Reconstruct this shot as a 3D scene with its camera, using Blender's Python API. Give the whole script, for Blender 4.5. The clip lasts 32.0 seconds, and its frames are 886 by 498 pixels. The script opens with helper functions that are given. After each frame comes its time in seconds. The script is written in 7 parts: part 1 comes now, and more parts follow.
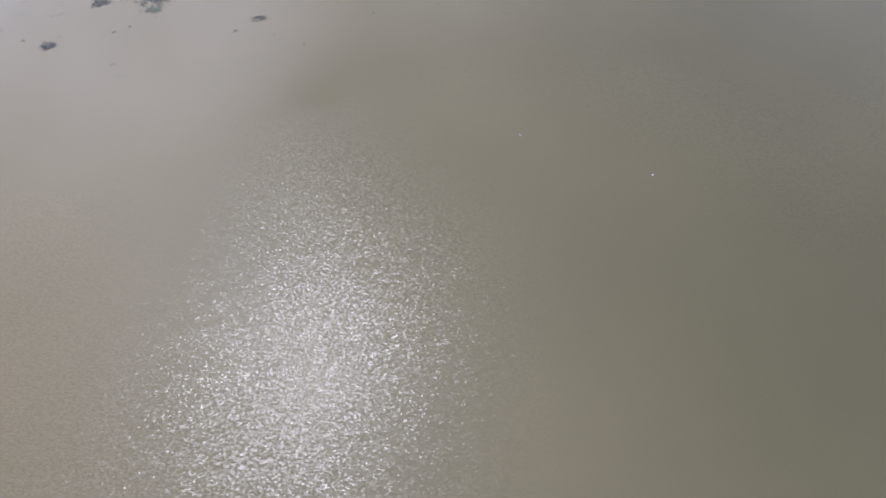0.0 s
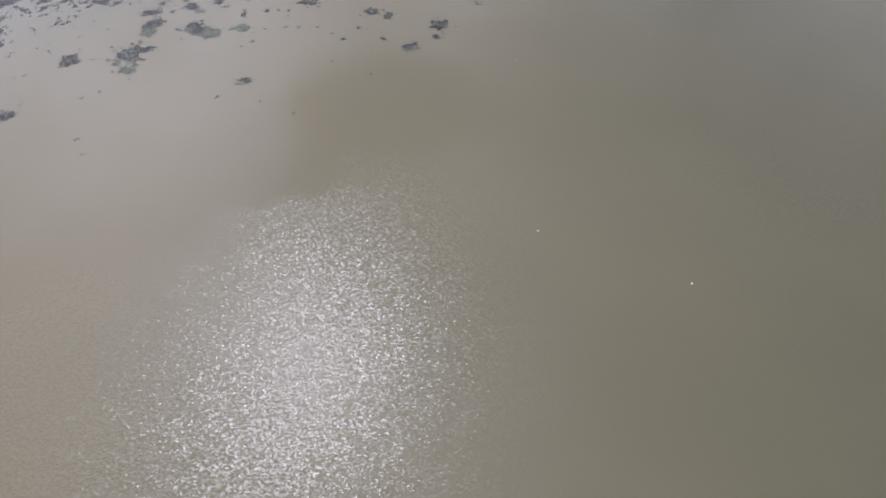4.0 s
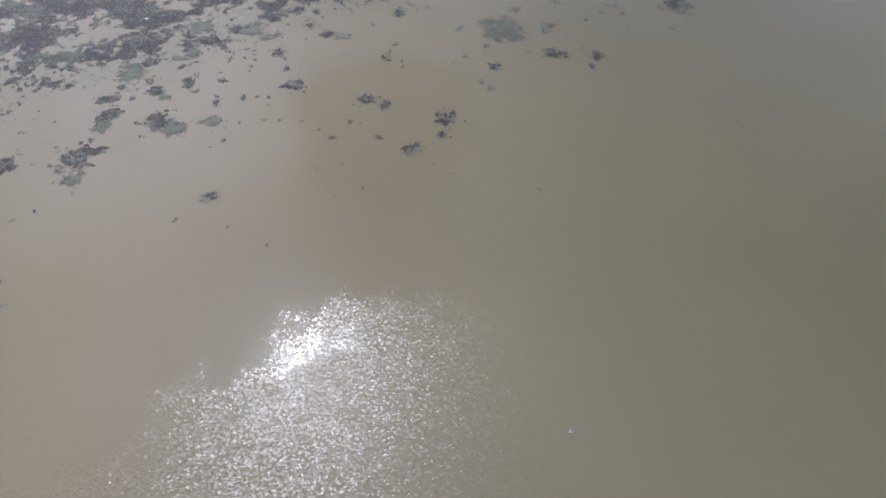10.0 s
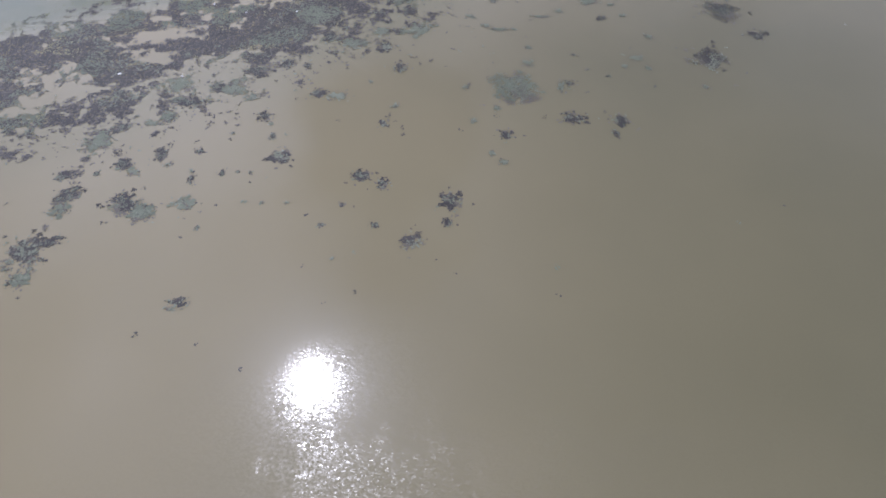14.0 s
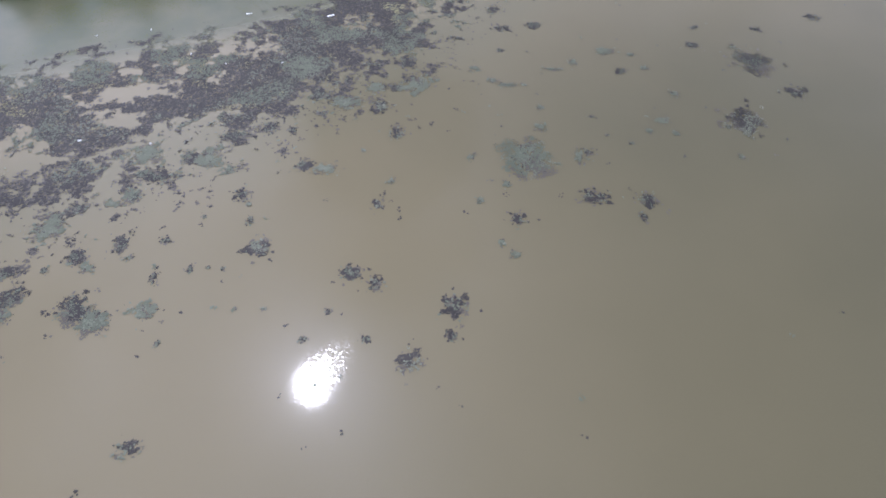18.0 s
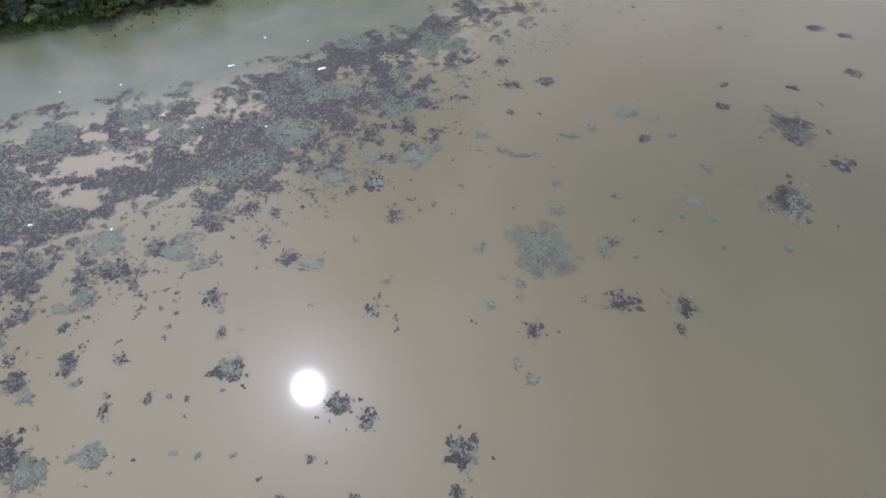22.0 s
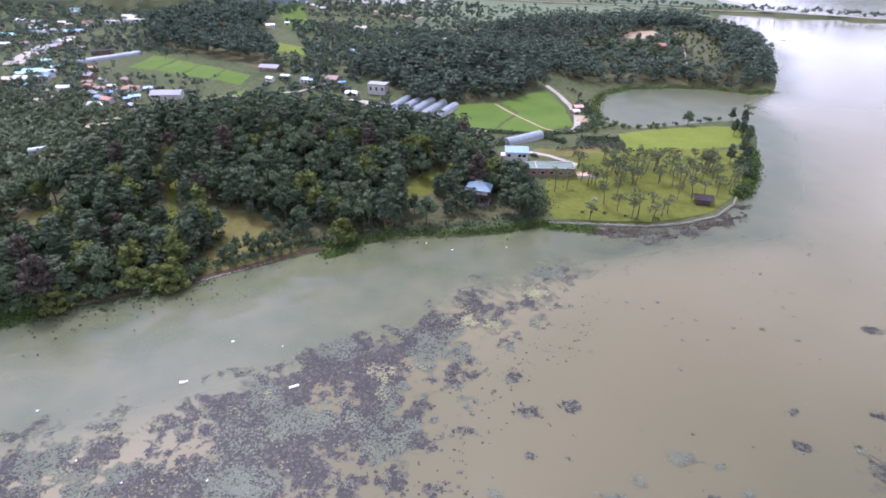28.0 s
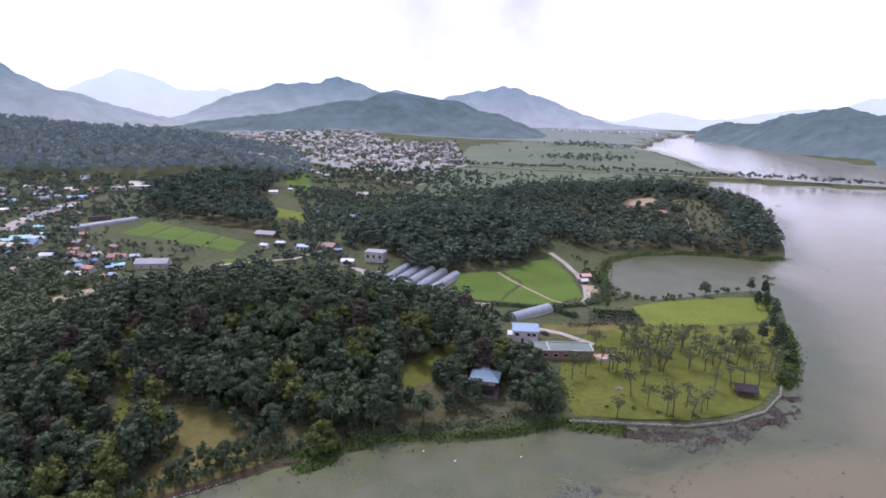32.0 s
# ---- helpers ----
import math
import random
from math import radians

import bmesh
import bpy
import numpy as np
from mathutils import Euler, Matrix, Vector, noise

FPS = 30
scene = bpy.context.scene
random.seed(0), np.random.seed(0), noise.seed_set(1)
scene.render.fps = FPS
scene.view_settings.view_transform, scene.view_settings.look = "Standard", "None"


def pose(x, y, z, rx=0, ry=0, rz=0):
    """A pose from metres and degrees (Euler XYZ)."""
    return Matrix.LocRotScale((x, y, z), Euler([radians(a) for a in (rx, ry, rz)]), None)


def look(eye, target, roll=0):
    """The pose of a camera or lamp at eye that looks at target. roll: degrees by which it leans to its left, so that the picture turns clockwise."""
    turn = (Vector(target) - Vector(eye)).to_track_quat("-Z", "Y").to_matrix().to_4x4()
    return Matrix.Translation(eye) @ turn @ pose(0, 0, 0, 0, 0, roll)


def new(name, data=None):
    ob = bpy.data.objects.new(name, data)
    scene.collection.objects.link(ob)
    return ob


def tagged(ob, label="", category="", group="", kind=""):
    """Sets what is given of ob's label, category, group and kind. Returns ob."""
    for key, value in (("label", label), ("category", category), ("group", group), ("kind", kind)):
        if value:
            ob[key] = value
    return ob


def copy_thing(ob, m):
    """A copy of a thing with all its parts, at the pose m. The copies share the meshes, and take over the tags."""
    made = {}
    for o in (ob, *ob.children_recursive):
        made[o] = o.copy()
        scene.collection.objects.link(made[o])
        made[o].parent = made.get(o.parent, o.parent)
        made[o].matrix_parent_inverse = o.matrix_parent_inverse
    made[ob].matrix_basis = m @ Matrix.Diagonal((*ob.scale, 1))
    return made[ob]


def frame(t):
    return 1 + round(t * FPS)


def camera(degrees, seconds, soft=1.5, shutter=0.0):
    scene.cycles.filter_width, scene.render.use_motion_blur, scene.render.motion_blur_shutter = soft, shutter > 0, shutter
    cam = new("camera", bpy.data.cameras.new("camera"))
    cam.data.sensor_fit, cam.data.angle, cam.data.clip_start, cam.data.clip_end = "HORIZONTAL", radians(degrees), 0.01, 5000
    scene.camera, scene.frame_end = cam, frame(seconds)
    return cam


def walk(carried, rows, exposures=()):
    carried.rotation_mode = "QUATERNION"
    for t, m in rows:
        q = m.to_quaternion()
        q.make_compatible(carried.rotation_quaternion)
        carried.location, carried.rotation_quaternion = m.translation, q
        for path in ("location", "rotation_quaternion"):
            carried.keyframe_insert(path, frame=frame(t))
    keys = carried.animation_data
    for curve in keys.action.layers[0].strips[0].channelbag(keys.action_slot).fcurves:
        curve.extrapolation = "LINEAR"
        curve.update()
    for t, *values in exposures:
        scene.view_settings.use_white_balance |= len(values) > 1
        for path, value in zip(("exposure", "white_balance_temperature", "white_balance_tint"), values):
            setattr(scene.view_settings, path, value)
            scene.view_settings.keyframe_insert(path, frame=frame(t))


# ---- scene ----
# ---------------------------------------------------------------- camera
cam = camera(76.2, 32.0, soft=1.75)
# seconds, x, y, z, turn to the left, tilt, roll
ROWS = [
    (0, 5.79, -247.08, 100.00, -0.98, -52.02, 0.30),
    (0.5, 5.52, -243.15, 100.09, -1.02, -51.92, 0.24),
    (1, 5.26, -239.23, 100.19, -1.02, -51.83, 0.22),
    (1.5, 5.05, -235.28, 100.28, -1.02, -51.76, 0.27),
    (2, 4.89, -231.35, 100.38, -1.02, -51.70, 0.30),
    (2.5, 4.80, -227.40, 100.47, -1.03, -51.71, 0.37),
    (3, 4.73, -223.43, 100.57, -1.05, -51.73, 0.37),
    (3.5, 4.66, -219.43, 100.68, -1.04, -51.74, 0.39),
    (5.5, 4.33, -203.33, 101.22, -1.01, -51.84, 0.39),
    (6, 4.30, -199.32, 101.31, -1.00, -51.85, 0.41),
    (6.5, 4.29, -195.37, 101.38, -1.02, -51.81, 0.43),
    (7, 4.25, -191.41, 101.39, -0.98, -51.83, 0.43),
    (7.5, 4.18, -187.47, 101.34, -0.93, -51.83, 0.42),
    (8, 4.12, -183.59, 101.25, -0.91, -51.77, 0.41),
    (8.5, 4.07, -179.76, 101.15, -0.84, -51.68, 0.47),
    (9, 4.06, -176.01, 101.07, -0.72, -51.58, 0.50),
    (9.5, 4.16, -172.31, 101.05, -0.69, -51.56, 0.52),
    (10, 4.27, -168.57, 101.05, -0.59, -51.55, 0.53),
    (10.5, 4.37, -164.74, 101.03, -0.46, -51.53, 0.51),
    (11, 4.43, -160.81, 101.00, -0.34, -51.53, 0.46),
    (11.5, 4.46, -156.83, 100.94, -0.26, -51.46, 0.44),
    (12, 4.43, -152.84, 100.86, -0.16, -51.41, 0.41),
    (12.5, 4.38, -148.92, 100.78, -0.09, -51.38, 0.40),
    (13, 4.30, -145.06, 100.71, -0.04, -51.32, 0.41),
    (13.5, 4.19, -141.27, 100.66, -0.03, -51.27, 0.39),
    (14, 4.07, -137.52, 100.65, 0.00, -51.29, 0.40),
    (14.5, 3.97, -133.75, 100.65, -0.02, -51.29, 0.38),
    (16.5, 3.54, -118.49, 100.51, -0.06, -51.20, 0.41),
    (17, 3.39, -114.70, 100.39, -0.08, -51.16, 0.44),
    (17.5, 3.22, -110.84, 100.19, -0.14, -51.07, 0.48),
    (18, 3.02, -107.03, 100.00, -0.20, -51.07, 0.56),
    (18.5, 2.79, -103.28, 99.89, -0.27, -51.03, 0.64),
    (19, 2.51, -99.56, 99.86, -0.30, -50.93, 0.71),
    (19.5, 2.23, -95.89, 99.87, -0.37, -50.91, 0.78),
    (20, 2.03, -92.21, 99.87, -0.46, -50.92, 0.90),
    (20.5, 1.85, -88.46, 99.85, -0.48, -50.85, 0.95),
    (21, 1.73, -84.68, 99.81, -0.49, -50.72, 1.01),
    (21.5, 1.64, -80.91, 99.75, -0.50, -50.72, 1.01),
    (22, 1.56, -77.18, 99.65, -0.52, -50.69, 1.07),
    (22.5, 1.47, -73.46, 99.53, -0.52, -50.63, 1.15),
    (23, 1.33, -69.73, 99.43, -0.54, -50.56, 1.18),
    (23.5, 1.19, -65.99, 99.36, -0.59, -50.49, 1.24),
    (24, 1.02, -62.26, 99.33, -0.65, -50.18, 1.28),
    (24.5, 0.80, -58.65, 99.24, -0.69, -47.78, 1.48),
    (25, 0.57, -54.90, 99.09, -0.62, -41.77, 1.47),
    (25.5, 0.36, -50.90, 98.94, -0.49, -33.05, 1.27),
    (26, 0.24, -46.84, 98.83, -0.31, -25.32, 1.15),
    (26.5, 0.22, -42.84, 98.87, -0.39, -27.60, 1.17),
    (28.5, 0.81, -27.23, 99.77, -0.26, -29.20, 1.30),
    (29, 0.96, -23.33, 99.91, -0.26, -29.28, 1.25),
    (29.5, 1.04, -19.45, 100.01, -0.18, -29.06, 1.28),
    (30, 1.01, -15.56, 100.08, -0.16, -28.14, 1.31),
    (30.5, 0.86, -11.69, 100.12, -0.09, -24.97, 1.24),
    (31, 0.64, -7.81, 100.15, -0.01, -20.07, 1.24),
    (31.5, 0.36, -3.89, 100.17, -0.01, -17.88, 1.24),
    (32, 0.04, 0.02, 100.18, 0.03, -13.74, 1.27),
]
walk(cam, [(t, pose(x, y, z, 90 + tilt, 0, turn) @ pose(0, 0, 0, 0, 0, roll)) for t, x, y, z, turn, tilt, roll in ROWS],
     exposures=[(0.0, -0.53, 5600, 21), (8.0, -0.55, 5570, 21), (13.0, -0.48, 5550, 21), (20.0, -0.35, 5480, 21), (24.0, -0.3, 5470, 22), (25.1, -0.2, 5400, 23), (26.0, 0.1, 5100, 28), (28.5, 0.22, 5500, 28), (30.0, 0.24, 5450, 29), (31.0, 0.18, 5480, 30), (32.0, -0.4, 5580, 31)])

# ---------------------------------------------------------------- sky and sun
SUN_HIGH, SUN_LEFT = radians(61.9), radians(27.5)      # height; turn to the left of straight ahead (+y)
world = bpy.data.worlds.new("hazy_sky")
scene.world = world
world.use_nodes = True
wt = world.node_tree
wt.nodes.clear()


def wn(kind, **inputs):
    node = wt.nodes.new(kind)
    for key, value in inputs.items():
        node.inputs[key].default_value = value
    return node


sky = wn("ShaderNodeTexSky")
sky.sky_type, sky.sun_disc = "NISHITA", False
sky.sun_elevation, sky.sun_rotation = SUN_HIGH, -SUN_LEFT
sky.air_density, sky.dust_density = 1.0, 3.0
sun_way = Vector((-math.sin(SUN_LEFT) * math.cos(SUN_HIGH), math.cos(SUN_LEFT) * math.cos(SUN_HIGH), math.sin(SUN_HIGH)))
w_geo = wn("ShaderNodeTexCoord")
w_map = wn("ShaderNodeMapping")
w_map.inputs["Scale"].default_value = (1.0, 1.0, 1.5)
w_map.inputs["Location"].default_value = (3.1, 0.4, 0.0)
w_noise = wn("ShaderNodeTexNoise", Scale=2.2, Detail=6.0, Roughness=0.5)
w_ramp = wn("ShaderNodeValToRGB")
w_ramp.color_ramp.elements[0].position, w_ramp.color_ramp.elements[0].color = 0.34, (0.7, 0.7, 0.7, 1)
w_ramp.color_ramp.elements[1].position, w_ramp.color_ramp.elements[1].color = 0.66, (1, 1, 1, 1)


def wm(operation, a, b_):
    node = wn("ShaderNodeMath")
    node.operation = operation
    for k, v in enumerate((a, b_)):
        if isinstance(v, (int, float)):
            node.inputs[k].default_value = v
        else:
            wt.links.new(v, node.inputs[k])
    return node.outputs[0]


link = wt.links.new
link(w_geo.outputs["Generated"], w_map.inputs["Vector"])
link(w_map.outputs[0], w_noise.inputs["Vector"])
link(w_noise.outputs["Fac"], w_ramp.inputs["Fac"])
w_dot = wn("ShaderNodeVectorMath")
w_dot.operation, w_dot.inputs[1].default_value = "DOT_PRODUCT", sun_way
link(w_geo.outputs["Generated"], w_dot.inputs[0])
toward = wm("MAXIMUM", w_dot.outputs["Value"], 0.0)
w_split = wn("ShaderNodeSeparateXYZ")
link(w_geo.outputs["Generated"], w_split.inputs[0])
low_down = wm("POWER", wm("SUBTRACT", 1.0, wm("MAXIMUM", w_split.outputs["Z"], 0.0)), 1.95)       # the haze above the horizon
near_sun = wm("ADD", wm("MULTIPLY", wm("POWER", toward, 7.0), 3.0), wm("MULTIPLY", wm("POWER", toward, 200.0), 9.0))
# ragged cloud banks: the direction is warped by noise before it is compared with a bank's middle
w_warp = wn("ShaderNodeTexNoise", Scale=3.4, Detail=7.0, Roughness=0.55)
link(w_geo.outputs["Generated"], w_warp.inputs["Vector"])
w_shift, w_ragged = wn("ShaderNodeVectorMath"), wn("ShaderNodeVectorMath")
w_shift.operation, w_shift.inputs[1].default_value = "SUBTRACT", (0.5, 0.5, 0.5)
w_ragged.operation, w_ragged.inputs[1].default_value = "MULTIPLY_ADD", (0.34, 0.34, 0.34)
link(w_warp.outputs["Color"], w_shift.inputs[0])
link(w_shift.outputs[0], w_ragged.inputs[0])
link(w_geo.outputs["Generated"], w_ragged.inputs[2])


def bank(high, right, core, rim):
    """One within `core` degrees of a direction (height, degrees right of straight ahead), fading to nought at `rim` degrees."""
    h, r = radians(high), radians(right)
    near = wn("ShaderNodeVectorMath")
    near.operation, near.inputs[1].default_value = "DISTANCE", (math.sin(r) * math.cos(h), math.cos(r) * math.cos(h), math.sin(h))
    link(w_ragged.outputs[0], near.inputs[0])
    fade = wn("ShaderNodeMapRange")
    fade.interpolation_type = "SMOOTHSTEP"
    for key, value in (("From Min", radians(rim)), ("From Max", radians(core)), ("To Min", 0.0), ("To Max", 1.0)):
        fade.inputs[key].default_value = value
    link(near.outputs["Value"], fade.inputs["Value"])
    return fade.outputs[0]


gaps = wm("MAXIMUM", wm("MULTIPLY", bank(40.5, -8, 4, 11.5), 1.0), wm("MULTIPLY", bank(51, -5, 3, 12), 0.75))
gaps = wm("MAXIMUM", gaps, wm("MULTIPLY", bank(50, 42, 12, 34), 0.5))
cover_ = wm("MAXIMUM", wm("SUBTRACT", w_ramp.outputs[0], gaps), low_down)
w_cloud = wn("ShaderNodeBackground", Color=(1.0, 0.99, 0.985, 1))
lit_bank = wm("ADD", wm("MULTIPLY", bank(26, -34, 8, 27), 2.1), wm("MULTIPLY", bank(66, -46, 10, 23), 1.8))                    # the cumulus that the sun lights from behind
w_tone_range = wn("ShaderNodeMapRange")
for key, value in (("From Min", 0.3), ("From Max", 0.7), ("To Min", 0.62), ("To Max", 1.3)):
    w_tone_range.inputs[key].default_value = value
link(w_warp.outputs["Fac"], w_tone_range.inputs["Value"])
billow = wm("MULTIPLY", wm("ADD", wm("ADD", 0.9, lit_bank), wm("MULTIPLY", low_down, 1.05)), w_tone_range.outputs[0])
link(wm("ADD", billow, near_sun), w_cloud.inputs["Strength"])
w_blue = wn("ShaderNodeBackground", Strength=0.12)
w_mix = wn("ShaderNodeMixShader")
w_out = wn("ShaderNodeOutputWorld")
w_tone = wn("ShaderNodeMix")
w_tone.data_type = "RGBA"
w_tone.inputs["A"].default_value, w_tone.inputs["B"].default_value = (1.0, 0.98, 1.01, 1), (0.96, 0.985, 1.06, 1)
link(wm("POWER", low_down, 0.5), w_tone.inputs["Factor"])
link(w_tone.outputs["Result"], w_cloud.inputs["Color"])
link(sky.outputs[0], w_blue.inputs["Color"])
link(cover_, w_mix.inputs["Fac"])
link(w_blue.outputs[0], w_mix.inputs[1])
link(w_cloud.outputs[0], w_mix.inputs[2])
link(w_mix.outputs[0], w_out.inputs["Surface"])

sun = new("sun", bpy.data.lights.new("sun", "SUN"))
sun.data.energy, sun.data.angle, sun.data.color = 2.15, radians(1.5), (1.0, 0.96, 0.9)
sun.matrix_world = look(sun_way * 800, (0, 0, 0))


# ---------------------------------------------------------------- materials
def material(name):
    m = bpy.data.materials.new(name)
    m.use_nodes = True
    return m, m.node_tree, m.node_tree.nodes["Principled BSDF"]


def surface(name, low, high, rough=0.8, scale=2.0, detail=0.15, bump=0.3, spread=0.0, metal=0.0, big=0.05, spec=0.5):
    """A surface between two colours: noise at two scales, relief, and a shift from piece to piece."""
    m, t, b = material(name)
    n, l = t.nodes.new, t.links.new
    geo = n("ShaderNodeNewGeometry")
    fine, coarse = n("ShaderNodeTexNoise"), n("ShaderNodeTexNoise")
    fine.inputs["Scale"].default_value, fine.inputs["Detail"].default_value = scale, 6
    coarse.inputs["Scale"].default_value, coarse.inputs["Detail"].default_value = big, 4
    for node in (fine, coarse):
        l(geo.outputs["Position"], node.inputs["Vector"])
    add = n("ShaderNodeMath")
    add.operation = "MULTIPLY_ADD"
    l(fine.outputs["Fac"], add.inputs[0])
    add.inputs[1].default_value = 0.9
    l(coarse.outputs["Fac"], add.inputs[2])
    last = add.outputs[0]
    if spread:
        info, more = n("ShaderNodeObjectInfo"), n("ShaderNodeMath")
        more.operation, more.inputs[1].default_value = "MULTIPLY_ADD", spread
        l(info.outputs["Random"], more.inputs[0])
        l(last, more.inputs[2])
        last = more.outputs[0]
    rng = n("ShaderNodeMapRange")
    rng.inputs["From Min"].default_value, rng.inputs["From Max"].default_value = 0.62, 1.28 + spread
    l(last, rng.inputs["Value"])
    mix = n("ShaderNodeMix")
    mix.data_type = "RGBA"
    mix.inputs["A"].default_value, mix.inputs["B"].default_value = (*low, 1), (*high, 1)
    l(rng.outputs[0], mix.inputs["Factor"])
    l(mix.outputs["Result"], b.inputs["Base Color"])
    b.inputs["Roughness"].default_value, b.inputs["Metallic"].default_value = rough, metal
    b.inputs["Specular IOR Level"].default_value = spec
    if bump:
        bm_ = n("ShaderNodeBump")
        bm_.inputs["Strength"].default_value, bm_.inputs["Distance"].default_value = bump, detail
        l(fine.outputs["Fac"], bm_.inputs["Height"])
        l(bm_.outputs[0], b.inputs["Normal"])
    return m


def foliage(name, low, high, leafy=0.25, rough=0.75, spec=0.08):
    m, t, b = material(name)
    n, l = t.nodes.new, t.links.new
    geo, info = n("ShaderNodeNewGeometry"), n("ShaderNodeObjectInfo")
    patch = n("ShaderNodeTexNoise")
    patch.inputs["Scale"].default_value, patch.inputs["Detail"].default_value = 0.11, 3
    l(geo.outputs["Position"], patch.inputs["Vector"])
    wide = n("ShaderNodeMapRange")
    wide.inputs["From Min"].default_value, wide.inputs["From Max"].default_value = 0.33, 0.67
    l(patch.outputs["Fac"], wide.inputs["Value"])
    a, c, d = n("ShaderNodeMath"), n("ShaderNodeMath"), n("ShaderNodeMath")
    a.operation, c.operation, d.operation = "MULTIPLY_ADD", "MULTIPLY_ADD", "MULTIPLY"
    l(wide.outputs[0], d.inputs[0])
    d.inputs[1].default_value = 0.65 - leafy
    l(geo.outputs["Random Per Island"], a.inputs[0])
    a.inputs[1].default_value = leafy
    l(d.outputs[0], a.inputs[2])
    l(info.outputs["Random"], c.inputs[0])
    c.inputs[1].default_value = 0.35
    l(a.outputs[0], c.inputs[2])
    rng = c
    mix = n("ShaderNodeMix")
    mix.data_type = "RGBA"
    mix.inputs["A"].default_value, mix.inputs["B"].default_value = (*low, 1), (*high, 1)
    l(rng.outputs[0], mix.inputs["Factor"])
    l(mix.outputs["Result"], b.inputs["Base Color"])
    b.inputs["Roughness"].default_value = rough
    b.inputs["Specular IOR Level"].default_value = spec
    return m


GROUND = surface("ground_scrub", (0.036, 0.052, 0.022), (0.125, 0.13, 0.062), 0.95, 0.35, 0.3, 0.5, big=0.012, spec=0.08)
LAWN = surface("mown_grass", (0.078, 0.092, 0.016), (0.146, 0.152, 0.032), 0.95, 0.5, 0.1, 0.3, big=0.05, spec=0.08)
MEADOW = surface("bright_meadow", (0.108, 0.138, 0.02), (0.17, 0.2, 0.038), 0.95, 0.5, 0.1, 0.3, big=0.05, spec=0.08)
DRY_GRASS = surface("dry_grass", (0.1, 0.095, 0.03), (0.18, 0.155, 0.055), 0.95, 0.5, 0.1, 0.3, big=0.06, spec=0.08)
PADDY = surface("rice_leaf", (0.07, 0.118, 0.02), (0.115, 0.165, 0.034), 0.9, 1.2, 0.15, 0.4, big=0.04, spec=0.08)
BANK_EARTH = surface("bank_earth", (0.045, 0.034, 0.022), (0.11, 0.08, 0.052), 0.95, 1.0, 0.3, 0.7, spec=0.08)
CROP = surface("dark_crop", (0.025, 0.04, 0.025), (0.055, 0.07, 0.045), 0.9, 0.9, 0.2, 0.6, spec=0.08)
EARTH = surface("bare_earth", (0.24, 0.17, 0.10), (0.42, 0.32, 0.21), 0.95, 0.8, 0.1, 0.4)
GRAVEL = surface("pale_track", (0.27, 0.24, 0.195), (0.43, 0.385, 0.32), 0.95, 1.5, 0.05, 0.3)
CONCRETE = surface("concrete", (0.34, 0.33, 0.31), (0.55, 0.53, 0.5), 0.85, 1.2, 0.03, 0.3, spread=0.3)
PLASTER = surface("plaster", (0.52, 0.5, 0.47), (0.8, 0.78, 0.74), 0.85, 0.9, 0.02, 0.2, spread=0.5)
BRICKWORK = surface("red_brickwork", (0.2, 0.12, 0.09), (0.36, 0.24, 0.18), 0.9, 1.1, 0.02, 0.3, spread=0.4)
STONE = surface("rough_stone", (0.15, 0.138, 0.115), (0.35, 0.32, 0.275), 0.9, 1.6, 0.06, 0.6, spread=0.4)
TIMBER = surface("dark_timber", (0.06, 0.035, 0.025), (0.15, 0.09, 0.06), 0.75, 3.0, 0.02, 0.3)
GLASS_DARK = surface("window_glass", (0.015, 0.02, 0.025), (0.04, 0.05, 0.055), 0.12, 0.8, 0.01, 0.0)
FILM = surface("greenhouse_film", (0.18, 0.21, 0.235), (0.32, 0.35, 0.375), 0.35, 0.7, 0.03, 0.2, spread=0.3)
BARK = surface("tree_bark", (0.07, 0.05, 0.04), (0.17, 0.12, 0.09), 0.95, 4.0, 0.05, 0.5)
FOAM = surface("white_foam", (0.7, 0.7, 0.68), (0.85, 0.85, 0.83), 0.7, 3.0, 0.01, 0.2)
CAR_PAINT = surface("dark_car_paint", (0.02, 0.022, 0.025), (0.04, 0.042, 0.045), 0.25, 3.0, 0.0, 0.0)
RUBBER = surface("tyre_rubber", (0.015, 0.015, 0.015), (0.03, 0.03, 0.03), 0.8, 5.0, 0.0, 0.0)
TOWN_WALLS = [surface("town_wall_" + tone_, low_c, high_c, 0.9, 0.3, 0.02, 0.1, spread=0.5) for tone_, low_c, high_c in (("pale", (0.38, 0.355, 0.335), (0.55, 0.52, 0.49)), ("brick", (0.34, 0.265, 0.225), (0.48, 0.39, 0.34)), ("grey", (0.35, 0.34, 0.33), (0.5, 0.49, 0.475)), ("white", (0.5, 0.49, 0.475), (0.68, 0.665, 0.645)))]
